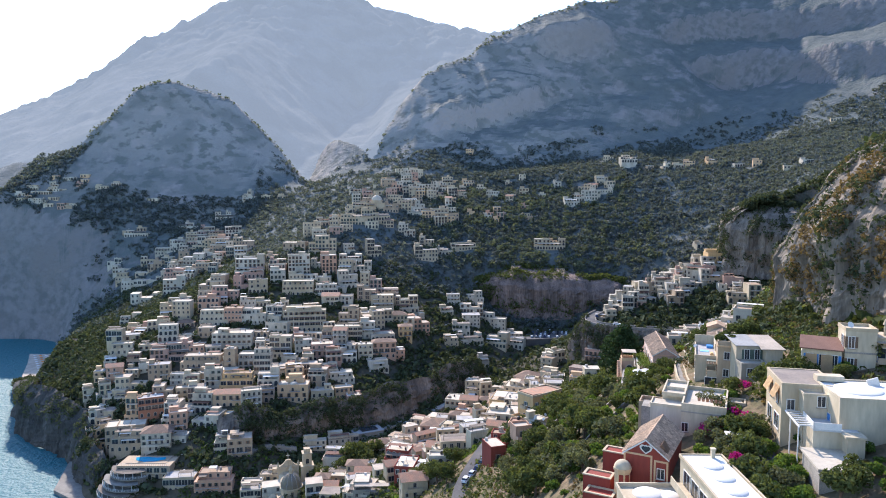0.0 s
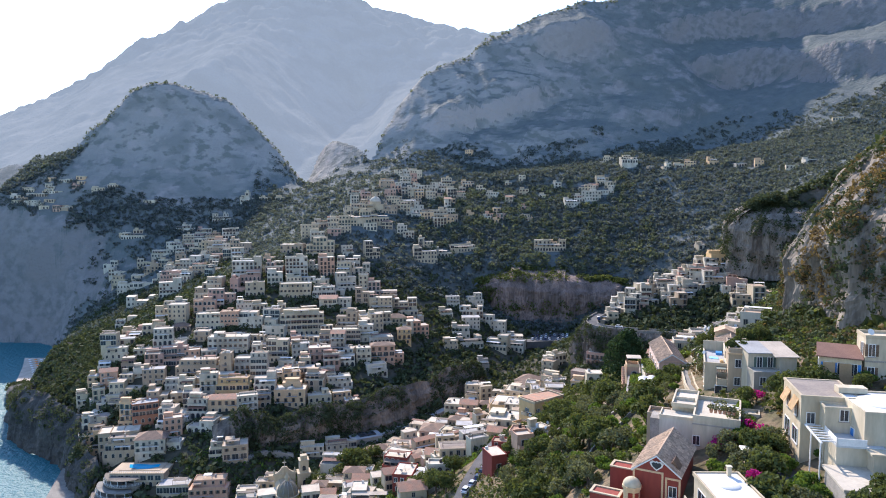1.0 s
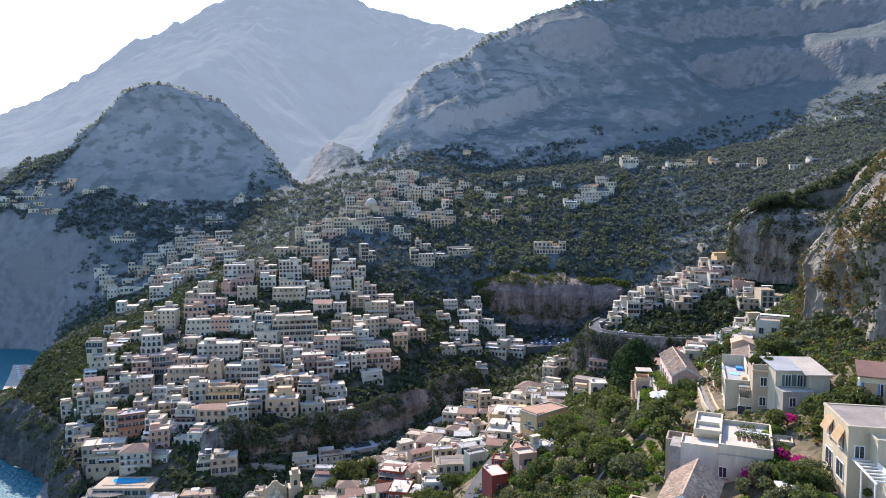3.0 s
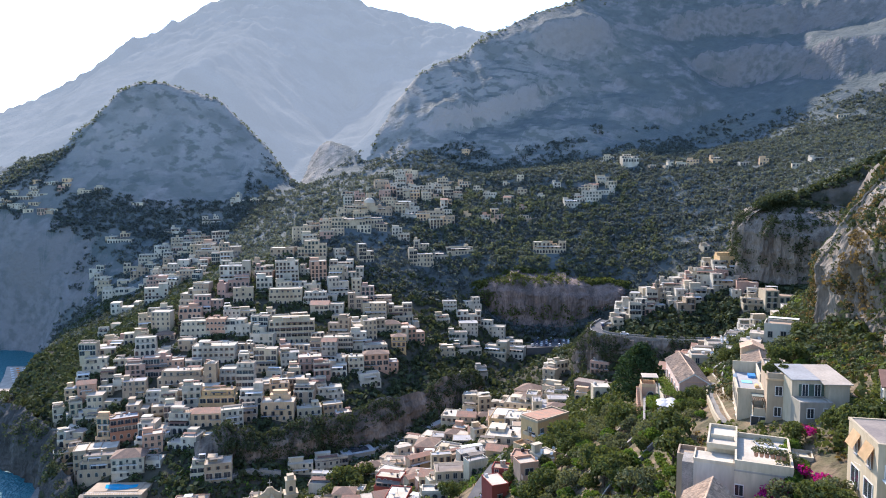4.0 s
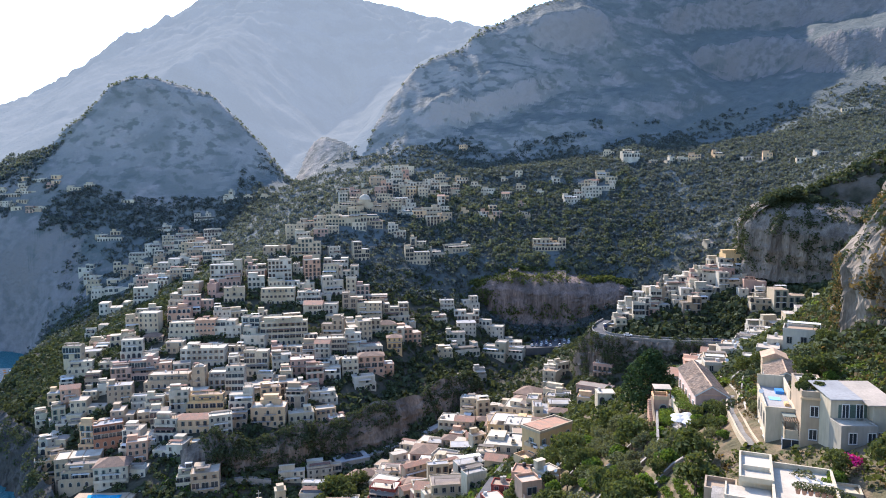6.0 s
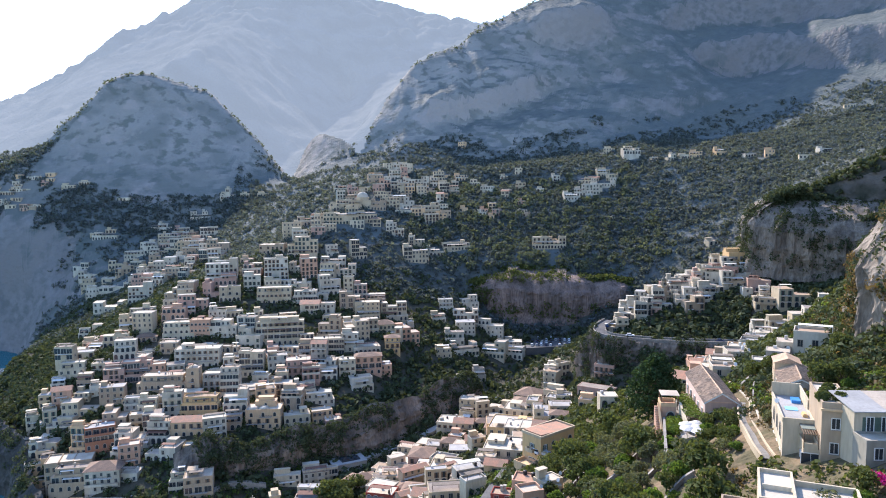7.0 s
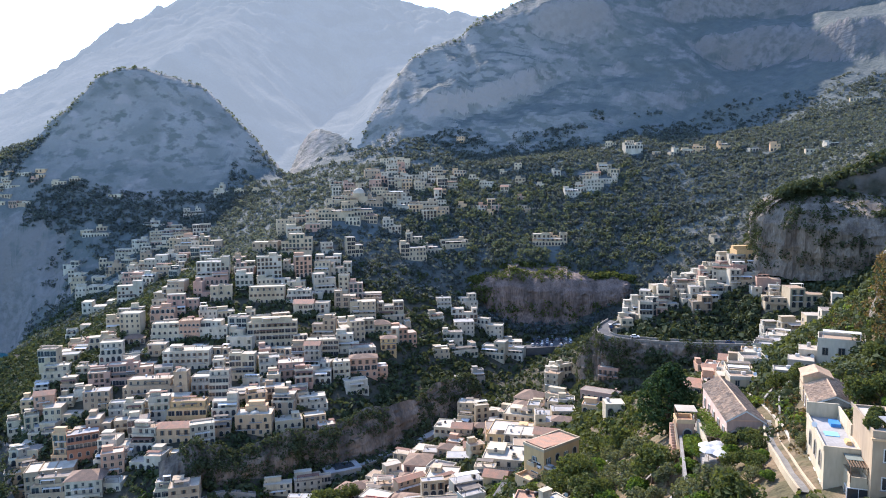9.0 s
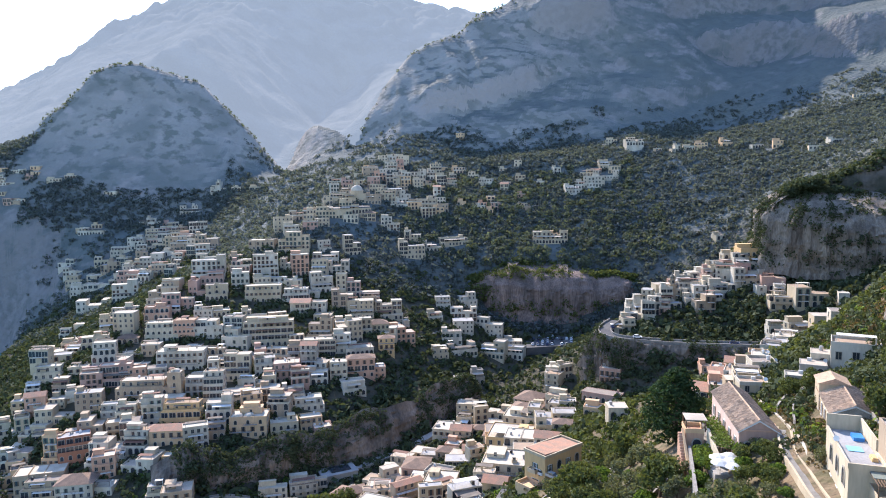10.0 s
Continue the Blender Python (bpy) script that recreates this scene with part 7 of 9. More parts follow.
part("balcony", Shape().box(-4.6, -2.9, 0.5, 13.5, 106.6, 106.8).box(-4.6, -4.45, 0.5, 13.5, 106.8, 107.8), PLASTER["ivory"], vault)
for k in range(4):
    opening(vault, "loggia", -2.9, 2.0 + 3.2 * k, 106.8, "left", "green")
part("front_terrace", Shape().box(-11.5, -3.0, 10.5, 16.5, 90, 104.8).ring(-11.7, -3.0, 10.3, 16.7, 104.8, 105.4, 0.25), PLASTER["ivory"], vault)
part("front_vault", Shape().dome(-7.6, 14.0, 104.8, 2.2, 0.3, 18).dome(-4.8, 13.4, 104.8, 1.7, 0.3, 16), M_CANVAS, vault, smooth=True)

# large white house with terraces and pergola
villa = near_house(51.2, 100.8, -13, "large white villa with flat roofs, deck and pergola")
block(villa, "wall", 3.8, 0, 7.6, 9.4, 119.4, 100, "cream", roof=False)
part("roof", Shape().box(0.2, 7.4, 0.2, 9.2, 119.4, 119.5), M_TARRED, villa, "brown-grey felt roof")
part("coping", Shape().ring(-0.1, 7.7, -0.1, 9.5, 119.3, 119.62, 0.3), PLASTER["cream"], villa)
part("middle_wing", Shape().box(2.4, 6.0, -2.4, 0, 106, 118.6).ring(2.3, 6.1, -2.5, 0, 118.6, 118.9, 0.2), PLASTER["ivory"], villa)
for k in range(2):
    opening(villa, "shuttered", 0, 2.4 + 4.2 * k, 116.0, "left", "brown")
    opening(villa, "loggia", 0, 2.4 + 4.2 * k, 112.0, "left", "brown")
    part("awning", Shape().add([(0, 1.2 + 4.2 * k, 118.7), (0, 3.8 + 4.2 * k, 118.7), (-0.9, 3.8 + 4.2 * k, 116.9), (-0.9, 1.2 + 4.2 * k, 116.9)], [(0, 1, 2, 3), (3, 2, 1, 0)]), material("sand awning cloth", (0.70, 0.50, 0.28), 0.9, 0.1), villa)
opening(villa, "window", 1.3, 0, 115.6, "front", "brown")
opening(villa, "window", 4.8, -2.4, 117.0, "front", "brown")
big = near_house(57.6, 92.6, -10, "large white cubic house with vaulted white roof")
part("wall", Shape().box(-2.2, 13.0, 0, 10.2, 98, 119.4), PLASTER["ivory"], big)
part("roof", Shape().box(-2.0, 12.8, 0.2, 10.0, 119.4, 119.52), M_CANVAS, big)
part("parapet", Shape().ring(-2.25, 13.05, -0.05, 10.25, 119.3, 119.75, 0.25), PLASTER["ivory"], big)
part("roof_vault", Shape().dome(2.2, 5.4, 119.5, 3.3, 0.14, 22), M_CANVAS, big, smooth=True)
part("roof_vault", Shape().dome(8.8, 5.2, 119.5, 3.0, 0.12, 22), M_CANVAS, big, smooth=True)
part("skylight", Shape().box(-0.8, 0.8, 8.0, 8.2, -0.4, 1.1), M_CANVAS, big, at=pose(5.4, 0, 119.5, 0, -18, 0))
part("roof_step", Shape().box(-2.3, 1.5, 8.6, 10.3, 119.7, 120.5), PLASTER["ivory"], big)
opening(big, "door", -2.2, 3.6, 114.2, "left", "blue")
part("shutter", Shape().box(-2.3, -2.2, 6.6, 8.0, 115.5, 117.9), M_BLUE, big, "blue painted shutter")
opening(big, "window", 7.0, 0, 114.0, "front", "green")
opening(big, "window", 11.0, 0, 114.0, "front", "green")
opening(big, "window", 9.5, 0, 110.0, "front", "green")
deck = near_house(54.4, 92.4, -13, "white terrace deck with pergola under the villa", 2.0)
part("slab", Shape().box(-2.6, 3.2, 0, 9.2, 113.0, 113.25), material("grey deck boards", (0.50, 0.50, 0.48), 0.8, 0.12), deck)
part("wall", Shape().box(-2.5, 3.1, 0.3, 9.0, 100, 113.0), PLASTER["ivory"], deck)
part("store", Shape().box(1.2, 3.4, -1.8, 0.6, 104, 112.8).box(0.9, 3.6, -2.0, 0.7, 112.8, 113.1), PLASTER["ivory"], deck)
pg = Shape()
for k in range(9):
    pg.box(-4.4, -2.2, 0.4 + 1.05 * k, 0.55 + 1.05 * k, 113.5, 113.65)
pg.box(-4.5, -4.3, 0, 9.2, 113.3, 113.5).box(-2.5, -2.3, 0, 9.2, 113.3, 113.5)
for sy in (0.2, 4.4, 8.8):
    pg.box(-4.5, -4.35, sy, sy + 0.15, 104, 113.3)
part("pergola", pg, M_TRIM, deck, "white timber pergola")
part("railing", Shape().box(-2.6, -2.5, 0, 5, 113.25, 114.2).box(-2.6, 1.0, 0, 0.1, 113.25, 114.2), M_TRIM, deck)
carport = near_house(51.0, 92.0, -13, "dark grey carport roof on thin posts beside the drive")
part("roof", Shape().box(-5.6, -1.4, 1.0, 8.0, 108.9, 109.05), material("dark grey roofing sheet", (0.10, 0.10, 0.11), 0.7, 0.2), carport)
for sx in (-5.4, -1.6):
    for sy in (1.2, 7.8):
        part("post", Shape().box(sx - 0.06, sx + 0.06, sy - 0.06, sy + 0.06, 103, 108.9), M_IRON, carport)

annex = near_house(51.6, 85.4, -12, "grey rubble stone annex with pale flat roof")
part("wall", Shape().box(-2.6, 3.2, 0, 7.4, 100, 112.2), M_STONE, annex)
part("roof", Shape().box(-2.9, 3.5, -0.3, 7.7, 112.2, 112.5), M_TERRACE, annex)
part("plaster_front", Shape().box(-0.2, 3.25, -0.12, 0.0, 104, 112.1), PLASTER["cream"], annex)
opening(annex, "arched", 0.7, -0.12, 108.2, "front", "brown")
for k, (hx, hy, hz) in enumerate(((46.6, 104.4, 109.6), (49.6, 106.0, 110.6))):
    hut = near_house(hx, hy, -12, "small garden shed with white flat roof")
    part("wall", Shape().box(-1.4, 1.4, 0, 2.4, 102, hz), PLASTER["cream"], hut)
    part("roof", Shape().box(-1.7, 1.7, -0.3, 2.7, hz, hz + 0.18), M_CANVAS, hut)

# cabin with awnings and tower house below the crag
cabin = near_house(64.6, 118.6, -28, "white cabin with brown lean-to roof and sand awnings")
part("wall", Shape().box(-1.0, 5.2, 0.4, 4.6, 106, 120.6), PLASTER["ivory"], cabin)
part("roof", Shape().add([(-1.4, -0.4, 120.9), (5.4, -0.4, 120.9), (5.4, 4.8, 122.2), (-1.4, 4.8, 122.2), (-1.4, -0.4, 120.7), (5.4, -0.4, 120.7), (5.4, 4.8, 122.0), (-1.4, 4.8, 122.0)],
                         [(0, 1, 2, 3), (7, 6, 5, 4), (0, 4, 5, 1), (1, 5, 6, 2), (2, 6, 7, 3), (3, 7, 4, 0)]), M_AWNING, cabin)
for k in range(3):
    opening(cabin, "loggia", -1.0, 1.2 + 1.1 * k, 117.8, "left", "blue") if k == 1 else None
    opening(cabin, "shuttered", 0.3 + 1.9 * k, 0.4, 117.8, "front", "blue")
for k in range(2):
    part("awning", Shape().add([(-0.4 + 2.4 * k, 0.2, 119.8), (1.4 + 2.4 * k, 0.2, 119.8), (1.4 + 2.4 * k, -1.0, 116.6), (-0.4 + 2.4 * k, -1.0, 116.6)], [(0, 1, 2, 3), (3, 2, 1, 0)]), material("faded sand cloth", (0.62, 0.44, 0.25), 0.9, 0.12), cabin)
keep = near_house(71.8, 115.6, -16, "white tower house with brown shutters and roof terrace")
part("wall", Shape().box(-2.2, 2.6, 0, 4.8, 106, 124.4), PLASTER["ivory"], keep)
part("parapet", Shape().ring(-2.3, 2.7, -0.1, 4.9, 124.3, 124.9, 0.2), PLASTER["cream"], keep)
part("string_course", Shape().box(-2.3, 2.7, -0.1, 0.0, 120.4, 120.7), M_STONE, keep)
opening(keep, "shuttered", -1.3, 0, 121.4, "front", "brown")
opening(keep, "shuttered", -1.3, 0, 117.6, "front", "brown")
opening(keep, "shuttered", -2.2, 1.6, 121.4, "left", "brown")
opening(keep, "shuttered", -2.2, 1.6, 117.6, "left", "brown")
part("dish", Shape().lathe(0, 0, [(0.05, 0), (0.5, 0.2), (0.55, 0.28)], 14), M_TRIM, keep, "white satellite dish", at=pose(-1.6, 0.3, 125.3, 60, 0, 20))
part("east_wing", Shape().box(2.6, 7.6, 0.6, 5.6, 106, 123.2).box(2.6, 7.8, 0.4, 5.8, 123.2, 123.4), PLASTER["cream"], keep)
part("balcony", Shape().box(2.6, 7.8, -1.0, 0.6, 119.0, 119.2).box(2.6, 7.8, -1.0, -0.9, 119.2, 120.1).box(2.6, 7.8, -1.0, 0.6, 122.6, 122.7), PLASTER["beige"], keep)
opening(keep, "loggia", 4.2, 0.6, 119.3, "front", "brown")
part("chimney", Shape().lathe(4.6, 2.5, [(0.35, 123.2), (0.35, 125.2), (0.55, 125.3), (0.2, 126.3)], 10), PLASTER["cream"], keep)

# ochre house with a red roof terrace, further down the slope
ochre = near_house(38.0, 242.6, 38, "ochre yellow house with red tiled roof terrace")
part("wall", Shape().box(-7.4, 7.2, 0, 7.6, 54, 74.6), PLASTER["ochre"], ochre)
part("roof", Shape().slabbed([(-7.1, 74.6), (6.9, 74.6), (6.9, 74.75), (-7.1, 75.5)], 0.3, 7.3), M_TILE, ochre)
part("parapet", Shape().ring(-7.6, 7.4, -0.2, 7.8, 74.4, 75.2, 0.35), PLASTER["cream"], ochre)
for k in range(4):
    opening(ochre, "arched" if k % 2 else "shuttered", -5.6 + 3.6 * k, 0, 70.4, "front", "green")
    opening(ochre, "window", -5.6 + 3.6 * k, 0, 66.6, "front", "green")
opening(ochre, "shuttered", -7.4, 3.6, 70.2, "left", "green")
opening(ochre, "loggia", -7.4, 3.6, 65.6, "left", "brown")
part("balcony", Shape().box(-9.0, -7.4, 2.2, 5.0, 69.9, 70.1).ring(-9.0, -7.4, 2.2, 5.0, 70.1, 71.0, 0.1), PLASTER["cream"], ochre)
part("side_terrace", Shape().box(-12.0, -7.4, 1.0, 6.6, 54, 66.6).ring(-12.0, -7.4, 1.0, 6.6, 66.6, 67.5, 0.2), PLASTER["peach"], ochre)
FOOTPRINTS += [(38, 246, 9), (44, 120, 9), (60, 142, 10), (63, 134, 7), (34, 108, 8), (37, 88, 8), (55, 105, 7), (63, 97, 9), (68, 119, 5), (72, 118, 5), (51, 89, 5), (62, 188, 9), (74, 177, 9), (53, 96, 5), (51, 187, 4), (56, 150, 6)]

# ---------------------------------------------------------------- trees
def limb(s, a, b, r0, r1, sides=6):
    a, b = Vector(a), Vector(b)
    q = (b - a).to_track_quat("Z", "Y")
    vs = [a + q @ Vector((r0 * math.cos(k * math.tau / sides), r0 * math.sin(k * math.tau / sides), 0)) for k in range(sides)]
    vs += [b + q @ Vector((r1 * math.cos(k * math.tau / sides), r1 * math.sin(k * math.tau / sides), 0)) for k in range(sides)]
    s.add(vs, [(k, (k + 1) % sides, (k + 1) % sides + sides, k + sides) for k in range(sides)])


def tree_meshes(kind, seed):
    r = random.Random(seed)
    wood, lobes = Shape(), []
    if kind == "pine":
        limb(wood, (0, 0, -1), (0.2, 0.1, 9), 0.45, 0.25)
        for k in range(38):
            z = 1.6 + k * 0.34
            reach = 4.9 * math.sin(min(1.0, (15.0 - z) / 9.0) * 1.45) * min(1.0, 0.6 + z / 8) + 0.4
            an = k * 2.4 + r.uniform(-0.4, 0.4)
            limb(wood, (0.1, 0.05, z - 0.8), (reach * 0.8 * math.cos(an), reach * 0.8 * math.sin(an), z), 0.12, 0.04, 4)
            lobes.append((reach * 0.76 * math.cos(an), reach * 0.76 * math.sin(an), z, 1.3 + r.uniform(-0.2, 0.5)))
            lobes.append((reach * 0.76 * math.cos(an + 1.2), reach * 0.76 * math.sin(an + 1.2), z + 0.2, 1.1 + r.uniform(-0.2, 0.5)))
            lobes.append((reach * 0.4 * math.cos(an), reach * 0.4 * math.sin(an), z + 0.5, 1.2))
        return wood, leaf_heap(lobes, 5200, 0.34, seed, 0.25), "pine"
    height, spread, n, size = {"olive": (2.2, 1.9, 600, 0.27), "citrus": (1.5, 1.5, 500, 0.27), "oak": (3.2, 2.6, 760, 0.34), "shrub": (0.6, 1.1, 260, 0.22),
                               "blossom": (0.7, 1.1, 300, 0.2), "vine": (0.5, 1.2, 300, 0.24), "dry": (0.5, 1.1, 260, 0.22)}[kind]
    limb(wood, (0, 0, -0.8), (0.15, 0.1, height * 0.6), 0.2 * spread / 2, 0.13 * spread / 2)
    for k in range(7):
        an, out = k * 2.4 + r.uniform(-0.5, 0.5), spread * r.uniform(0.45, 0.85)
        p = (out * math.cos(an), out * math.sin(an), height * r.uniform(0.75, 1.35))
        limb(wood, (0.12, 0.08, height * 0.5), p, 0.09, 0.03, 4)
        lobes.append((*p, spread * r.uniform(0.34, 0.6)))
    lobes.append((0, 0, height * 1.4, spread * 0.55))
    return wood, leaf_heap(lobes, n, size, seed), {"shrub": "citrus"}.get(kind, kind)


TREES = {}
for kind in ("olive", "citrus", "oak", "pine", "shrub", "blossom", "vine", "dry"):
    for v in range(1 if kind == "pine" else 3):
        wood, heap, leaf = tree_meshes(kind, 31 * v + len(kind))
        TREES[kind, v] = (wood.data("trunk", M_BARK), heap.data("crown", LEAF[leaf]))
TREE_WORDS = {"olive": ("olive tree with grey-green crown", "tree"), "citrus": ("lemon tree with bright green crown", "tree"), "oak": ("dark green holm oak with dense crown", "tree"),
              "pine": ("tall dark green pine with layered crown", "tree"), "shrub": ("low green shrub in a garden bed", "shrub"),
              "blossom": ("a magenta flowering bougainvillea bush", "shrub"), "vine": ("bright green vine over a trellis", "shrub"), "dry": ("dry orange brown shrub on the slope", "shrub")}
tr = random.Random(77)


def tree(kind, x, y, scale=1.0, z=None, tall=1.0):
    z = float(ground_height(x, y)) if z is None else z
    words, cat = TREE_WORDS[kind]
    ob = thing("tree" if cat == "tree" else "shrub", pose(x, y, z - 0.1, 0, 0, tr.uniform(0, 360)) @ Matrix.Diagonal((scale, scale, scale * tall, 1)), words, cat, "garden trees" if cat == "tree" else "garden shrubs")
    wood, crown = TREES[kind, 0 if kind == "pine" else tr.randrange(3)]
    part("trunk", wood, None, ob)
    part("crown", crown, None, ob)
    return ob


def inside(nodes, x, y):
    hit = False
    for (ax, ay), (bx, by) in zip(nodes, nodes[1:] + nodes[:1]):
        if (ay > y) != (by > y) and x < (bx - ax) * (y - ay) / (by - ay) + ax:
            hit = not hit
    return hit


ROADSIDE = [(-199, 539), (-199, 520), (-200, 502), (-208, 497), (-220, 500), (-226, 496), (-219, 485), (-214, 474), (-206, 460), (-199, 449), (-188, 432), (-179, 420)]
LANE = ROADSIDE + [(53.1, 146.3), (53.5, 149), (54.1, 151.3), (55.2, 155), (56.3, 158.5), (58, 163.5), (59.6, 168.8), (62, 174.5), (64.6, 180.0)]      # kept free of trees


def grove(n, nodes, kinds, low, high, gap, seed, margin=0.75):
    r = random.Random(seed)
    xs, ys = [p[0] for p in nodes], [p[1] for p in nodes]
    spots = []
    for _ in range(n * 40):
        if len(spots) >= n:
            break
        x, y = r.uniform(min(xs), max(xs)), r.uniform(min(ys), max(ys))
        if not inside(nodes, x, y) or any((x - a) ** 2 + (y - b) ** 2 < (c * margin + 0.8) ** 2 for a, b, c in FOOTPRINTS):
            continue
        if any((x - a) ** 2 + (y - b) ** 2 < gap * gap for a, b in spots) or any((x - a) ** 2 + (y - b) ** 2 < 10.0 for a, b in LANE):
            continue
        spots.append((x, y))
        tree(r.choice(kinds), x, y, r.uniform(low, high))


FOOTPRINTS += [(36.5, 140.5, 4.0), (40.0, 143.0, 4.0)]      # the vine plot
FOOTPRINTS += [(53.0, 176.5, 6.5), (51.5, 171.5, 4.5), (46.5, 178.0, 3.0), (45.0, 172.0, 3.0)]      # the chapel terrace and its wall
tree("pine", 55.5, 208.0, 1.3, 90.5, 0.84)
for x, y, s in ((-43, 312, 2.2), (-39, 317, 1.8), (-36, 309, 1.6), (-46, 304, 1.5), (-33, 322, 1.6), (-2, 214, 1.4), (1, 206, 1.3), (-6, 222, 1.5), (-1, 228, 1.2), (4, 222, 1.2), (-10, 232, 1.3), (-58, 302, 1.2), (-52, 296, 1.3)):
    tree("oak", x, y, s)
grove(130, [(30, 128), (40, 133), (46, 150), (52, 176), (47, 196), (56, 232), (46, 238), (36, 232), (22, 214), (16, 180), (18, 140), (24, 126)],
      ["olive"] * 5 + ["oak"] * 3 + ["citrus"] * 2, 0.7, 1.45, 3.3, 5)
grove(34, [(26, 118), (34, 122), (44, 134), (40, 150), (28, 150), (18, 130)], ["citrus"] * 3 + ["vine"] * 2 + ["shrub", "olive"], 0.6, 1.0, 2.4, 6)
grove(38, [(38, 98), (47, 97), (50, 104), (52, 118), (55, 126), (50, 130), (49, 116), (42, 110), (40, 104)], ["citrus"] * 3 + ["oak", "olive", "shrub"], 0.6, 0.95, 2.2, 7, 0.55)
grove(40, [(52, 152), (60, 158), (60, 176), (54, 178), (48, 160)], ["citrus"] * 3 + ["oak", "olive"], 0.55, 0.9, 2.4, 8, 0.3)
grove(40, [(66, 150), (80, 168), (92, 185), (90, 210), (78, 205), (72, 195), (66, 165)], ["vine", "oak", "dry", "dry", "shrub", "citrus"], 0.6, 1.0, 2.8, 9, 0.9)
grove(30, [(60, 122), (68, 126), (74, 128), (78, 118), (66, 112), (58, 114)], ["oak", "citrus", "shrub"], 0.6, 0.9, 2.4, 10, 0.45)
grove(26, [(48, 82), (58, 80), (66, 88), (58, 92), (50, 84)], ["shrub", "citrus", "oak"], 0.6, 0.9, 2.2, 14, 0.4)
FOOTPRINTS.append((48, 97, 4.5))
grove(30, [(40, 84), (46, 83), (50, 90), (50, 99), (46, 105), (41, 101)], ["oak", "citrus", "citrus", "olive"], 0.7, 1.15, 2.0, 15, 0.45)
grove(24, [(52, 96), (56, 108), (58, 122), (66, 118), (62, 108), (56, 100)], ["oak", "citrus", "shrub"], 0.6, 1.0, 2.2, 16, 0.2)
for x, y, z, s in ((46.9, 111.0, 104.5, 1.0), (48.2, 110.5, 105.0, 1.1), (49.4, 110.2, 105.2, 0.9), (52.0, 119.5, 108.0, 0.9), (47.6, 103.2, 107.5, 0.9), (48.6, 101.2, 107.0, 1.0), (50.0, 107.5, 108.4, 0.7), (42.8, 96.4, 109.2, 1.0)):
    tree("blossom", x, y, s, z)
for x, y, z, s in ((47.2, 114.0, 108.2, 1.3), (45.9, 113.4, 107.6, 1.2), (50.6, 115.6, 109.4, 1.2), (56.6, 126.0, 111.4, 1.1), (51.3, 111.4, 110.0, 1.2), (44.4, 112.8, 107.2, 1.1)):
    tree("blossom", x, y, s, z)

# ---------------------------------------------------------------- scrub and woods on the slopes
def scrub(name, label, n, area, low, high, mat, seed, sprays=12, slope=1.6, keep=None, patch=0.0, leaf=0.5, clear=0.9):
    """Bushes by the thousand, one mesh."""
    r = np.random.RandomState(seed)
    x = r.uniform(area[0], area[1], n * 3)
    y = area[2] + (area[3] - area[2]) * r.rand(n * 3) ** 1.15
    h = ground_height(x, y)
    gx, gy = ground_height(x + 2, y) - h, ground_height(x, y + 2) - h
    ok = (np.hypot(gx, gy) / 2 < slope) & (h > 3) & (value_noise(x / 45, y / 45, seed) > -0.5 + patch)
    if keep is not None:
        ok &= keep(x, y)
    fp = np.array(FOOTPRINTS)
    for a, b, c in fp:
        ok &= (x - a) ** 2 + (y - b) ** 2 > (c * clear + 1) ** 2
    for a, b in LANE:
        ok &= (x - a) ** 2 + (y - b) ** 2 > 5.0
    x, y, h = x[ok][:n], y[ok][:n], h[ok][:n]
    k = len(x)
    size = r.uniform(low, high, k) * (0.7 + 0.6 * r.rand(k))
    d = r.normal(size=(k, sprays, 3))
    d /= np.linalg.norm(d, axis=2)[:, :, None]
    c = np.stack([x, y, h + size * 0.45], 1)[:, None] + d * size[:, None, None] * np.array([1, 1, 0.75]) * (0.55 + 0.45 * r.rand(k, sprays, 1))
    a = np.cross(d, r.normal(size=(k, sprays, 3)))
    a /= np.linalg.norm(a, axis=2)[:, :, None]
    b = np.cross(a, d + 0.6 * r.normal(size=(k, sprays, 3)))
    b /= np.linalg.norm(b, axis=2)[:, :, None]
    s = (size * leaf)[:, None, None] * r.uniform(0.6, 1.3, (k, sprays, 1))
    v = np.stack([c - a * s, c - b * s * 0.8, c + a * s, c + b * s * 0.8 + d * s * 0.4], 2).reshape(-1, 3)
    q = len(v) // 4
    me = bpy.data.meshes.new(name)
    me.vertices.add(len(v))
    me.vertices.foreach_set("co", v.ravel())
    me.loops.add(4 * q)
    me.loops.foreach_set("vertex_index", np.arange(4 * q))
    me.polygons.add(q)
    me.polygons.foreach_set("loop_start", np.arange(0, 4 * q, 4))
    me.update()
    me.validate()
    me.materials.append(mat)
    return tagged(new(name, me), label, "scrub", kind="stuff")


def thinning(x, y, full, none, seed):
    """Woods that give way to bare slopes up the mountain, in ragged patches."""
    ragged = 90 * value_noise(x / 70, y / 70, seed) + 110 * value_noise(x / 24, y / 16, seed + 3) + 30 * value_noise(x / 6, y / 6, seed + 5)
    return y + ragged < 0.35 * full + 0.65 * none


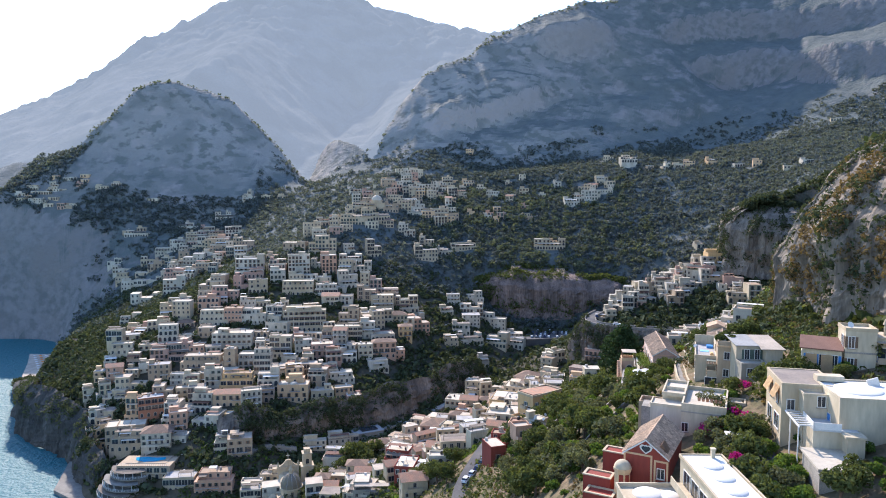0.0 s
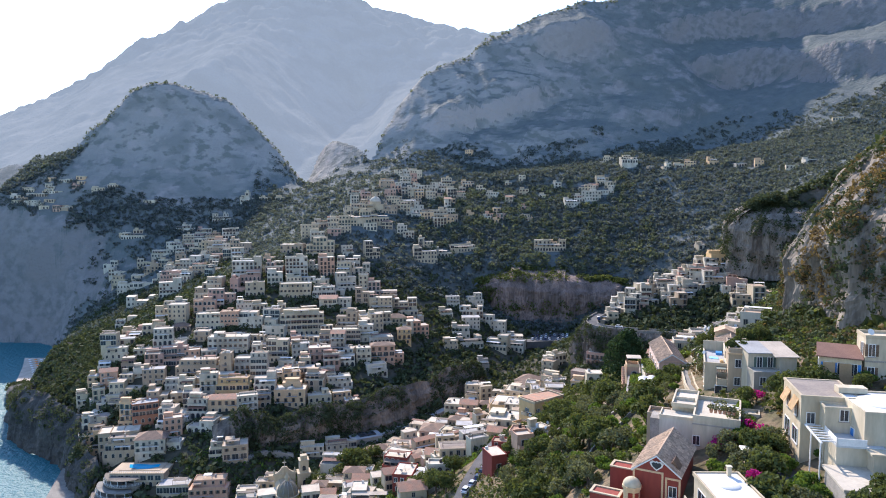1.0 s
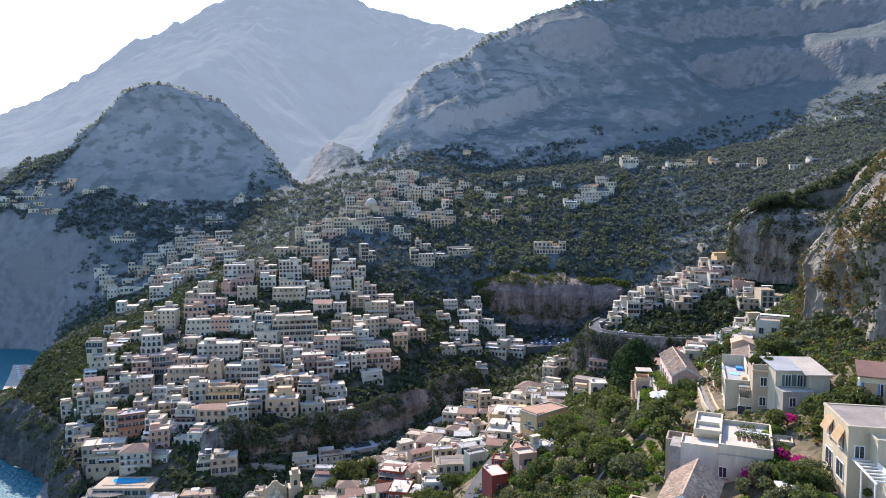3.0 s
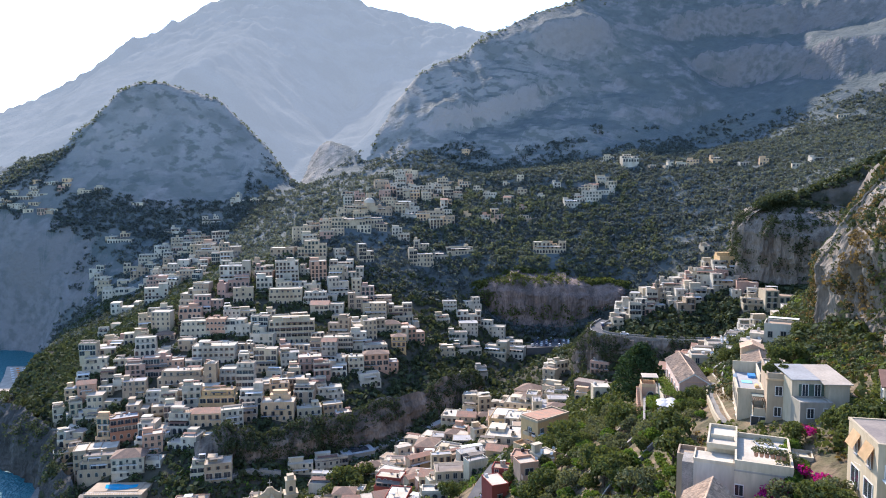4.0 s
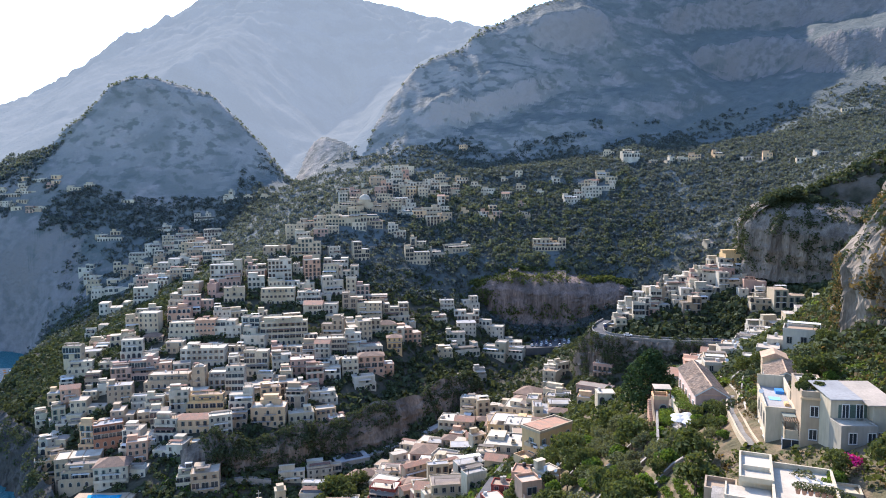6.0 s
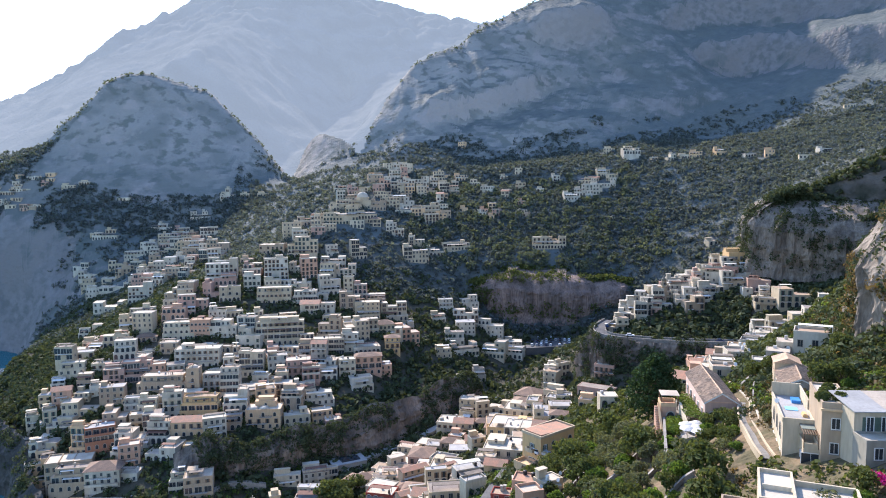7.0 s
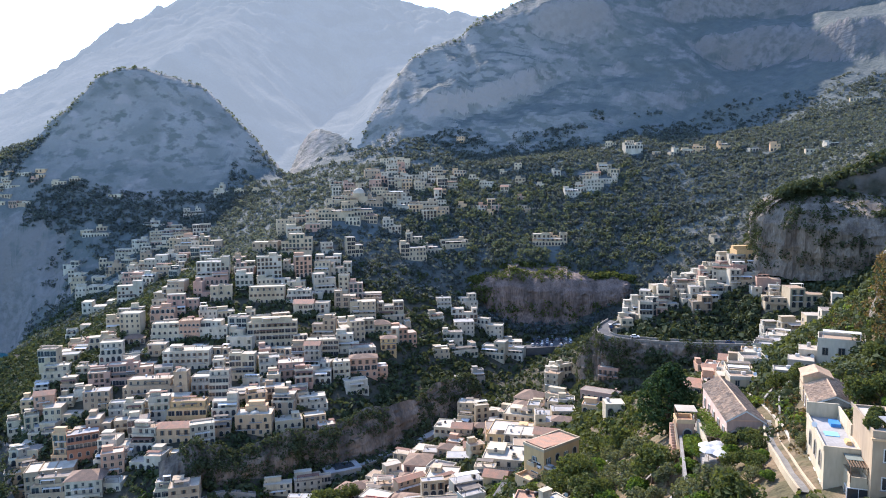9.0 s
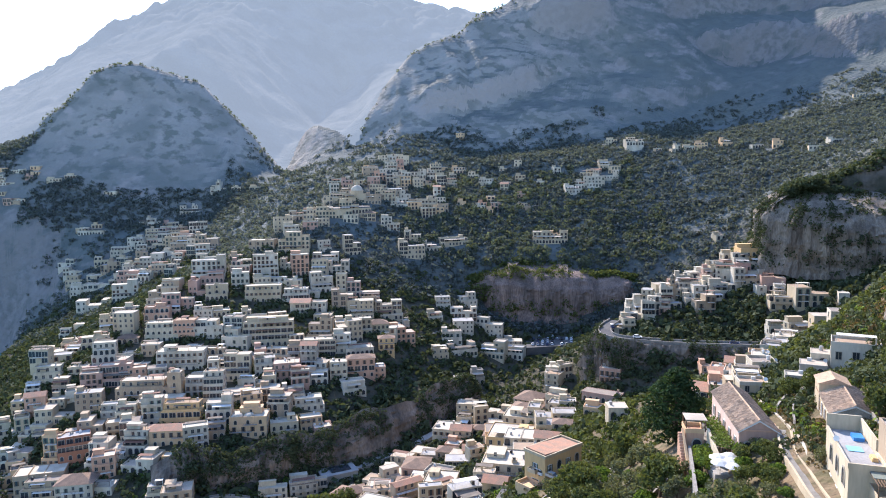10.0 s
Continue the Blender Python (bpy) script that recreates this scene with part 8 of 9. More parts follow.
scrub("mountain_scrub", "grey-green holm oak woods on the mountain slope, haze in their colour", 16000, (-40, 640, 600, 900), 1.0, 2.4, LEAF["hazed_maquis"], 21, 9, 1.3, patch=0.1, leaf=0.5, keep=lambda x, y: thinning(x, y, 650, 890, 9))
scrub("bench_woods", "dark green woods between the houses of the western bench", 2600, (-470, -170, 690, 800), 1.2, 2.8, LEAF["hazed_maquis"], 48, 14, 1.6, patch=0.2, leaf=0.38, clear=0.6, keep=lambda x, y: y < 745 + 60 * value_noise(x / 50, y / 50, 4) + np.clip(-360 - x, 0, 80) * 0.6)
scrub("hillside_woods", "dark green woods between the houses and terraces", 7000, (-330, 300, 300, 540), 1.2, 2.8, LEAF["holm"], 22, 10, 1.8, patch=0.15, leaf=0.5)
scrub("upland_woods", "grey-green woods on the slopes above the town, haze in their colour", 15000, (-380, 560, 530, 960), 1.2, 3.0, LEAF["hazed_maquis"], 28, 14, 1.7, patch=0.08, leaf=0.38, keep=lambda x, y: thinning(x, y, 660, 890, 13) & ((x > -210) | (y < 700)) & (ground_height(x, y) < 130 + 190 * lattice(np.floor(x * 3), np.floor(y * 3), 7)))


def within(*nodes):
    def test(x, y):
        ok = np.zeros(x.shape, bool)
        for (ax, ay), (bx, by) in zip(nodes, nodes[1:] + nodes[:1]):
            ok ^= ((ay > y) != (by > y)) & (x < (bx - ax) * (y - ay) / (by - ay + 1e-9) + ax)
        return ok
    return test


scrub("spur_crest_woods", "sunlit green trees along the crest of the seaward spur", 700, (-460, -170, 735, 905), 1.2, 2.6, LEAF["knoll"], 61, 16, 3.0, leaf=0.36,
      keep=within((-446, 742), (-410, 780), (-389, 806), (-373, 842), (-334, 860), (-311, 876), (-276, 874), (-252, 864), (-228, 854), (-205, 844), (-181, 828), (-160, 804), (-158, 818), (-181, 845), (-205, 860), (-252, 880), (-311, 894), (-334, 876), (-378, 858), (-400, 822), (-424, 792), (-450, 762)))
scrub("mountain_crest_woods", "green trees along the crest of the mountain over the valley", 1300, (-90, 460, 830, 1180), 1.2, 2.8, LEAF["knoll"], 62, 16, 3.0, leaf=0.36,
      keep=within((-84, 828), (-70, 872), (-58, 892), (-50, 915), (-30, 938), (0, 956), (37, 980), (77, 1022), (125, 1042), (188, 1062), (272, 1086), (366, 1132), (443, 1142), (443, 1166), (366, 1158), (272, 1112), (188, 1086), (125, 1068), (77, 1048), (37, 1003), (0, 978), (-30, 956), (-58, 908), (-80, 862)))
scrub("bluff_trees", "dark holm oaks along the top of the gorge bluff", 260, (-110, 30, 335, 475), 1.4, 2.8, LEAF["holm"], 31, 60, 3.0, leaf=0.25,
      keep=within((-96, 352), (-70, 365), (-46, 374), (-30, 404), (-10, 434), (5, 460), (18, 452), (-2, 420), (-26, 392), (-44, 370), (-64, 358), (-90, 346)))
scrub("town_trees", "green trees in gardens between the town houses", 3200, (-214, 35, 230, 560), 1.2, 2.6, LEAF["slope"], 32, 38, 2.0, leaf=0.3, clear=0.38)
scrub("knoll_trees", "rounded green trees on the wooded knoll above the valley cliff", 900, (-20, 190, 575, 720), 2.0, 4.2, LEAF["knoll"], 46, 42, 2.0, leaf=0.24, patch=0.12)
scrub("hamlet_trees", "dark green trees below the eastern hamlet", 480, (84, 205, 360, 400), 1.4, 3.0, LEAF["holm"], 33, 45, 2.2, leaf=0.3)
scrub("hollow_woods", "dark green woods in the hollow beside the road", 1000, (40, 165, 245, 350), 1.2, 2.6, LEAF["oak"], 34, 45, 2.0, leaf=0.28)
scrub("bluff_foot_woods", "dark green woods and terraces below the coast road", 900, (62, 160, 300, 372), 1.0, 2.4, LEAF["holm"], 63, 34, 3.5, leaf=0.3, clear=0.7, keep=lambda x, y: ground_height(x, y) < 76)
scrub("seaside_scrub", "dark green scrub on the sea cliffs", 2800, (-330, -175, 340, 600), 1.2, 2.6, LEAF["holm"], 23, 26, 2.6, leaf=0.32, keep=lambda x, y: ground_height(x, y) > 13 + 8 * value_noise(x / 9, y / 9, 5))
def cliff(name, label, foot, up_to, lean, mat, rough=1.0, ns=230, nv=90, seed=41, plants=(), crest=None):
    """A limestone cliff: upright walls with grooves, leaning back towards its top. lean: (height, way back) pairs."""
    foot = np.array(foot, float)
    s = np.linspace(0, len(foot) - 1.001, ns)
    i, f = np.floor(s).astype(int), (s - np.floor(s))[:, None]
    f = f * f * (3 - 2 * f) * 0.4 + f * 0.6
    p = foot[i] * (1 - f) + foot[i + 1] * f
    d = np.gradient(p[:, :2], axis=0)
    d /= np.linalg.norm(d, axis=1)[:, None]
    inland = np.stack([-d[:, 1], d[:, 0]], 1)
    up = np.linspace(0, up_to, nv)
    back = np.interp(up, [q[0] for q in lean], [q[1] for q in lean])
    ss, uu = np.meshgrid(s * 14, up, indexing="ij")
    bulge = rough * (3.4 * crags(ss, uu * 0.35, 16, 5, seed) + 1.1 * crags(ss, uu * 0.22, 4.2, 3, seed + 2) + 2.4 * value_noise(ss / 22, uu / 17, seed + 6) + 0.9 * crags(ss, uu * 0.8, 2.6, 2, seed + 8))
    tallness = np.interp(s, np.arange(len(foot)), crest) if crest else np.ones(ns)
    rise = p[:, 2][:, None] - 4 + uu * tallness[:, None]
    off = back[None] - bulge
    v = np.stack([p[:, 0][:, None] + inland[:, 0][:, None] * off, p[:, 1][:, None] + inland[:, 1][:, None] * off, rise + 1.6 * rough * crags(ss, uu, 9, 3, seed + 12)], 2).reshape(-1, 3)
    idx = np.arange(ns * nv).reshape(ns, nv)
    q = np.stack([idx[:-1, :-1], idx[:-1, 1:], idx[1:, 1:], idx[1:, :-1]], -1).reshape(-1, 4)
    ob = mesh_object(name, v.tolist(), q.tolist(), mat, smooth=False)
    tagged(ob, label, "cliff", kind="structure")
    for name, mat, n, size, seed, label, *low in plants:
        low = low[0] if low else 0.0
        r = np.random.RandomState(seed)
        pick = v.reshape(ns, nv, 3)[r.randint(int(ns * 0.08), ns, n * 3), (nv * (low + (1 - low) * r.rand(n * 3) ** 0.6)).astype(int).clip(0, nv - 1)]
        ok = value_noise(pick[:, 1] / 9, pick[:, 2] / 9, seed) > (-0.2 if mat == "holm" else 0.0)
        pick = pick[ok][:n]
        heap = leaf_heap([(*c, w) for c, w in zip(pick.tolist(), (size * r.uniform(0.6, 1.7, len(pick))).tolist())], len(pick) * 20, 0.39 * size, seed)
        tagged(new(name, heap.data(name, LEAF[mat])), label, "scrub", kind="stuff")


cliff("cliff", "tall grey-brown limestone cliff with grooves and ledges",
      [(116, 228, 108), (107, 215, 104), (100, 203, 103), (95.5, 190, 106), (93, 176, 109), (92, 160, 112), (95, 144, 115), (103, 128, 118), (114, 112, 120)], 64,
      [(0, -1.5), (6, 0), (28, 2.0), (41, 9), (56, 20), (64, 34)], M_CLIFF, 1.9,
      plants=(("cliff_face_scrub", "dry", 1300, 1.1, 3, "dry brown scrub clinging to the cliff"), ("cliff_face_bushes", "holm", 950, 1.35, 4, "dark green bushes clinging to the cliff")))
cliff("crag", "brown-grey crag with an overhang above the hamlet",
      [(176, 432, 106), (170, 419, 104), (172, 409, 103), (181, 398, 101), (194, 390, 99), (208, 384, 98), (224, 378, 98), (246, 370, 100), (280, 362, 106)], 44,
      [(0, -1.0), (8, 1.5), (16, -0.5), (26, 1.0), (34, 8), (39, 18), (44, 32)], M_CLIFF, 1.9, seed=71,
      plants=(("crag_face_bushes", "holm", 600, 1.7, 6, "dark green bushes on the ledges of the crag"), ("crag_crest", "holm", 700, 2.2, 16, "dark green trees on the crest of the crag", 0.72)))
cliff("bluff", "dark rock bluff under the coast road",
      [(90, 400, 47), (82, 390, 46), (78.5, 380, 45), (80, 371, 45), (88, 365, 45), (104, 360, 44), (124, 355, 44), (146, 348, 46), (168, 341, 50)], 33,
      [(0, -6), (8, -3), (18, -1.5), (27, 0.5), (33, 3)], M_CLIFF_BROWN, 2.4, 260, 80, seed=81,
      plants=(("bluff_bushes", "holm", 800, 1.3, 8, "dark bushes hanging on the bluff", 0.0),))
cliff("gorge_bluff", "dark sheer rock bluff between the town and the gorge lane",
      [(-112, 330, 20), (-98, 336, 19), (-84, 345, 17), (-62, 351, 15), (-46, 362, 16), (-24, 379, 18), (-3, 397, 20), (13, 413, 24), (26, 430, 28)], 23,
      [(0, -2.5), (5, 0), (16, 2), (23, 7)], M_CLIFF_BROWN, 2.4, 230, 60, seed=111, crest=(0.7, 1.1, 0.8, 1.15, 0.9, 1.1, 0.85, 1.0, 0.6),
      plants=(("gorge_bluff_bushes", "holm", 480, 1.6, 12, "dark bushes hanging on the gorge bluff"), ("gorge_bluff_crest", "holm", 260, 1.8, 33, "dark oaks on the brow of the gorge bluff", 0.5)))
cliff("gorge_cliff", "tan limestone cliff across the valley head",
      [(14, 576, 62), (26, 566, 58), (40, 560, 53), (56, 553, 49), (76, 552, 45), (98, 547, 43), (120, 552, 46), (140, 552, 54), (156, 562, 66)], 40,
      [(0, -4), (8, 0), (26, 2), (34, 8), (37, 16), (40, 34)], M_CLIFF_TAN, 1.9, 260, 70, seed=91, crest=(0.2, 0.55, 0.8, 0.98, 1.0, 1.06, 0.9, 0.7, 0.3),
      plants=(("gorge_cliff_foot", "oak", 260, 2.4, 29, "green bushes round the foot of the cliff", 0.0), ("gorge_cliff_bushes", "oak", 420, 1.7, 9, "green bushes hanging over the cliff", 0.55), ("gorge_cliff_crest", "oak", 1100, 2.8, 19, "green trees on the crest of the cliff", 0.7)))
cliff("sea_cliff", "dark sheer sea cliff of the headland",
      [(-306, 512, 3), (-323, 506, 3), (-298, 469, 3), (-278, 440, 3), (-259, 410, 3), (-236, 392, 3), (-214, 373, 3), (-198, 355, 3), (-187, 337, 3), (-168, 316, 4)], 29,
      [(0, -2), (8, 0), (20, 2.5), (29, 10)], M_CLIFF_DARK, 2.4, 260, 70, seed=101, crest=(0.2, 0.25, 0.5, 0.75, 1.0, 1.05, 1.0, 0.9, 0.8, 0.5),
      plants=(("sea_cliff_bushes", "holm", 300, 1.8, 10, "olive green bushes on the sea cliff", 0.5),))
scrub("vine_slope", "yellow-green vines on the slope beside the chapel", 260, (74, 150, 170, 300), 0.7, 1.5, LEAF["vine"], 37, 50, 4.0, patch=0.2, leaf=0.2)
scrub("slope_oaks", "dark green oaks on the slope beside the chapel", 1500, (74, 150, 170, 310), 0.9, 2.5, LEAF["slope"], 38, 50, 4.0, patch=0.12, leaf=0.23)
scrub("ridge_brush", "dry orange-brown brush on the slope below the near cliff", 420, (102, 126, 220, 258), 0.6, 1.4, LEAF["dry"], 44, 40, 5.0, patch=-1.0, leaf=0.22)
scrub("ridge_vines", "yellow-green vines on the slope below the near cliff", 90, (102, 126, 220, 258), 0.7, 1.5, LEAF["vine"], 45, 45, 5.0, patch=-1.0, leaf=0.22)
scrub("slope_brush", "dry brown brush on the slope", 400, (74, 150, 170, 300), 0.6, 1.3, LEAF["dry"], 39, 40, 2.2, patch=0.4, leaf=0.2)
scrub("crag_woods", "dark green holm oaks on top of the crag", 1300, (166, 330, 396, 480), 1.3, 2.8, LEAF["holm"], 36, 22, 2.6, leaf=0.4, keep=lambda x, y: ground_height(x, y) > 116)
scrub("cliff_scrub", "dry orange and brown scrub on the near cliff", 900, (84, 220, 120, 260), 0.7, 1.8, LEAF["dry"], 24, 16, 2.4, keep=lambda x, y: ground_height(x, y) > 116)
scrub("cliff_bushes", "dark green bushes on the near cliff", 800, (84, 230, 120, 260), 0.8, 2.2, LEAF["oak"], 25, 18, 2.2, keep=lambda x, y: ground_height(x, y) > 116)
scrub("town_gardens", "green garden plants between the lower houses", 3200, (-120, 30, 225, 350), 0.5, 1.4, LEAF["citrus"], 35, 14, 2.0, leaf=0.38, clear=0.6)
scrub("garden_undergrowth", "low green undergrowth of the garden terraces", 7000, (-14, 112, 78, 265), 0.45, 1.1, LEAF["oak"], 26, 10, 2.4, patch=0.3, leaf=0.42, clear=0.5)
scrub("lane_brush", "dry grass and low brush beside the walled lane", 1500, (58, 92, 146, 222), 0.3, 0.9, LEAF["dry"], 71, 16, 3.5, patch=-0.6, leaf=0.34, clear=0.55)
scrub("lane_bushes", "green bushes and vines beside the walled lane", 700, (60, 92, 146, 222), 0.6, 1.5, LEAF["slope"], 72, 44, 3.5, patch=-0.1, leaf=0.24, clear=0.6)
scrub("lane_vines", "bright vines on trellises above the lane", 160, (64, 84, 150, 200), 0.7, 1.3, LEAF["vine"], 73, 44, 3.5, patch=0.1, leaf=0.24, clear=0.6)
scrub("dry_grass", "dry straw coloured grass on the garden slope", 700, (10, 112, 78, 260), 0.3, 0.7, LEAF["dry"], 27, 12, 1.6, patch=0.5)

# ---------------------------------------------------------------- church, bell towers, domes
church = thing("church", pose(-66.8, 290.0, 11.0, 0, 0, 18), "cream church with tiled dome and bell tower", "church")
part("nave", Shape().slabbed([(-4.4, -4), (4.4, -4), (4.4, 7.6), (2.6, 9.0), (-2.6, 9.0), (-4.4, 7.6)], 4.6, 13), PLASTER["cream"], church)
part("transept", Shape().box(-6.2, 6.2, -5.0, 4.6, -4, 4.6).ring(-6.4, 6.4, -5.2, 4.8, 4.4, 4.9, 0.4), PLASTER["cream"], church)
part("aisle", Shape().slabbed([(4.4, -4), (10.2, -4), (10.2, 3.6), (9.2, 4.8), (7.4, 5.4), (5.6, 4.8), (4.4, 3.8)], 4.9, 9.0), M_TERRACE, church, "white vaulted side aisle")
part("chapel_apse", Shape().lathe(-7.6, 1.0, [(2.6, -4), (2.6, 2.6), (2.9, 2.6), (2.0, 4.0), (0.8, 4.7)], 14), PLASTER["cream"], church)
part("drum", Shape().lathe(0, 0, [(4.7, 4.6), (4.7, 7.2), (5.0, 7.2), (5.0, 7.8)], 20), PLASTER["cream"], church)
part("dome", Shape().dome(0, 0, 7.8, 4.5, 1.28, 24), M_DOME, church, "grey-green tiled dome", smooth=True)
for k in range(12):
    rib = Shape()
    for a0, a1 in zip(np.linspace(0, 1.4, 7)[:-1], np.linspace(0, 1.4, 7)[1:]):
        limb(rib, (4.5 * math.cos(a0), 0, 7.8 + 5.76 * math.sin(a0)), (4.5 * math.cos(a1), 0, 7.8 + 5.76 * math.sin(a1)), 0.14, 0.14, 4)
    part("rib", rib, M_STONE, church, at=pose(0, 0, 0, 0, 0, 30 * k))
part("lantern", Shape().lathe(0, 0, [(0.9, 13.2), (0.9, 15.0), (1.15, 15.0), (0.5, 16.2), (0.12, 17.2)], 10), PLASTER["cream"], church)
part("gable_front", Shape().slabbed([(-4.8, -4), (4.8, -4), (4.8, 11.6), (3.4, 11.9), (2.0, 13.0), (1.0, 14.4), (-1.0, 14.4), (-2.0, 13.0), (-3.4, 11.9), (-4.8, 11.6)], 13.0, 13.9), PLASTER["cream"], church)
part("cornice", Shape().box(-5.2, 5.2, 12.7, 14.0, 10.9, 11.5), PLASTER["cream"], church)
for sx in (-4.5, 4.5):
    part("vase", Shape().lathe(sx, 13.4, [(0.35, 11.6), (0.5, 12.3), (0.2, 12.9), (0.3, 13.3), (0.05, 13.8)], 8), PLASTER["cream"], church)
part("cross", Shape().box(-0.13, 0.13, 13.3, 13.5, 14.4, 17.6).box(-0.9, -0.13, 13.3, 13.5, 16.2, 16.5).box(0.13, 0.9, 13.3, 13.5, 16.2, 16.5), PLASTER["white"], church)
part("bell_tower", Shape().box(5.6, 11.0, 9.0, 14.0, -4, 11.6).box(5.3, 11.3, 8.7, 14.3, 11.6, 12.2).box(6.3, 10.3, 9.6, 13.4, 12.2, 17.4).box(6.0, 10.6, 9.3, 13.7, 17.4, 17.9).box(6.9, 9.7, 10.2, 12.8, 17.9, 19.6), PLASTER["cream"], church)
part("belfry_opening", window_mesh("arched"), [PLASTER["cream"], M_GLASS, M_WOOD], church, at=pose(8.3, 9.55, 13.0))
opening(church, "arched", 8.3, 8.95, 6.6, "front", "brown")
opening(church, "arched", 0, -5.0, 0.6, "front", "brown")
part("drum_window", window_mesh("window"), [PLASTER["cream"], M_GLASS, M_WOOD], church, at=pose(0, -4.72, 5.2))
FOOTPRINTS += [(-66, 296, 11), (-64, 282, 9)]

belfry = thing("bell_tower", pose(123.5, 406.0, 84.0), "cream bell tower with small onion dome", "bell tower")
part("shaft", Shape().box(-1.4, 1.4, -1.4, 1.4, -4, 9.0).box(-1.6, 1.6, -1.6, 1.6, 9.0, 9.3), PLASTER["beige"], belfry)
part("bell_room", Shape().lathe(0, 0, [(1.25, 9.3), (1.25, 12.0), (1.5, 12.0), (1.5, 12.3)], 8), PLASTER["beige"], belfry)
part("dome", Shape().lathe(0, 0, [(1.2, 12.3), (1.35, 12.9), (0.9, 13.7), (0.25, 14.3), (0.12, 15.2)], 12), M_DOME, belfry, smooth=True)
for k in range(4):
    part("opening", OPENING["window", "brown"], None, belfry, at=pose(0, 0, 9.9, 0, 0, 90 * k) @ pose(0, -1.22, 0))

for x, y, z, r, tone, words in ((-63.0, 651.0, 128.0, 5.0, "cream", "cream church with a large pale dome"), (36.0, 425.0, 20.0, 2.6, "ochre", "ochre chapel with a pale dome")):
    ch = thing("church", pose(x, y, z, 0, 0, 6), words, "church")
    part("wall", Shape().box(-r * 1.5, r * 1.5, -r * 1.2, r * 2.4, -6, r * 1.5).ring(-r * 1.55, r * 1.55, -r * 1.25, r * 2.45, r * 1.5, r * 1.6, 0.3), PLASTER[tone], ch)
    part("drum", Shape().lathe(0, 0, [(r * 1.05, r * 1.4), (r * 1.05, r * 2.0), (r * 1.12, r * 2.0), (r * 1.12, r * 2.08)], 16), PLASTER["cream"], ch)
    part("dome", Shape().dome(0, 0, r * 2.08, r, 0.95, 20), M_TERRACE, ch, smooth=True)
    part("lantern", Shape().lathe(0, 0, [(r * 0.14, r * 3.0), (r * 0.14, r * 3.3), (r * 0.02, r * 3.5)], 8), PLASTER["cream"], ch)
    for k in range(3):
        opening(ch, "shuttered", (k - 1) * r, -r * 1.2, 0.6, "front")


# ---------------------------------------------------------------- roads, walls, quay
def strip(name, nodes, width, mat, label, category, wall=0.0, drop=4.0, wall_mat=None, sit=0.25):
    """A road along some nodes (x, y, z), with a low wall on its valley side and masonry under it."""
    p = [Vector(q) for q in nodes]
    fine = []
    for i in range(len(p) - 1):
        a, b, c, d = p[max(i - 1, 0)], p[i], p[i + 1], p[min(i + 2, len(p) - 1)]
        for k in range(6):
            t = k / 6
            fine.append(0.5 * ((2 * b) + (c - a) * t + (2 * a - 5 * b + 4 * c - d) * t * t + (3 * b - a - 3 * c + d) * t ** 3))
    fine.append(p[-1])
    ob = thing(name, Matrix(), label, category, kind="structure")
    road, par = Shape(), Shape()
    n = len(fine)
    left, right = [], []
    for i, q in enumerate(fine):
        way = (fine[min(i + 1, n - 1)] - fine[max(i - 1, 0)])
        way.z = 0
        way.normalize()
        side = Vector((way.y, -way.x, 0))
        left.append(q - side * width / 2 + Vector((0, 0, sit)))
        right.append(q + side * width / 2 + Vector((0, 0, sit)))
    down = Vector((0, 0, -drop))
    vs = left + right + [q + down for q in left] + [q + down for q in right]
    fs = []
    for i in range(n - 1):
        fs += [(i, i + 1, n + i + 1, n + i), (n + i, n + i + 1, 3 * n + i + 1, 3 * n + i), (2 * n + i, 2 * n + i + 1, i + 1, i)]
    road.add(vs, [fs[3 * i] for i in range(n - 1)])
    road.add(vs, [f for k, f in enumerate(fs) if k % 3], 1)
    part("carriageway", road, [mat, wall_mat or M_STONE], ob)
    if wall:
        for edge, s in ((right, 1), (left, -1)):
            up = Vector((0, 0, wall))
            inner = [e.lerp(o, 0.35 / width) for e, o in zip(edge, left if s > 0 else right)]
            ws = edge + inner + [e + up for e in edge] + [e + up for e in inner]
            q = []
            for i in range(n - 1):
                q += [(2 * n + i, 2 * n + i + 1, 3 * n + i + 1, 3 * n + i), (i, i + 1, 2 * n + i + 1, 2 * n + i), (n + i, 3 * n + i, 3 * n + i + 1, n + i + 1)]
            par.add(ws, q)
        part("parapet", par, wall_mat or M_STONE, ob)
    return ob


strip("road", [(92, 396, 77), (86, 389, 75.6), (83.5, 380, 74.6), (87, 373, 74), (98, 369, 73.5), (112, 366, 73), (133, 359, 73.5), (156, 351, 75), (182, 343, 80)], 6.0, M_ASPHALT,
      "grey coast road with stone parapet round the bluff", "road", 0.8, 1.6)
strip("road", [(4, 176, 60.5), (6, 192, 62.5), (13, 212, 65), (19, 233, 62.5), (25, 258, 56.5)], 5.0, M_ASPHALT, "asphalt street with parked cars below the gardens", "road", 0.0, 3.0)
strip("road", [(-46, 356, 17.5), (-30, 366, 18.5), (-12, 380, 20.2), (4, 396, 22.5), (22, 420, 24)], 7.0, M_CONCRETE, "pale paved lane along the gorge", "road", 0.7, 4.0)
strip("path", [(-94, 322, 20.5), (-89, 329, 20.8), (-82, 333, 19.6), (-74, 335, 17.6)], 2.2, M_CONCRETE, "narrow concrete footpath on the bluff", "path", 0.9, 2.0)
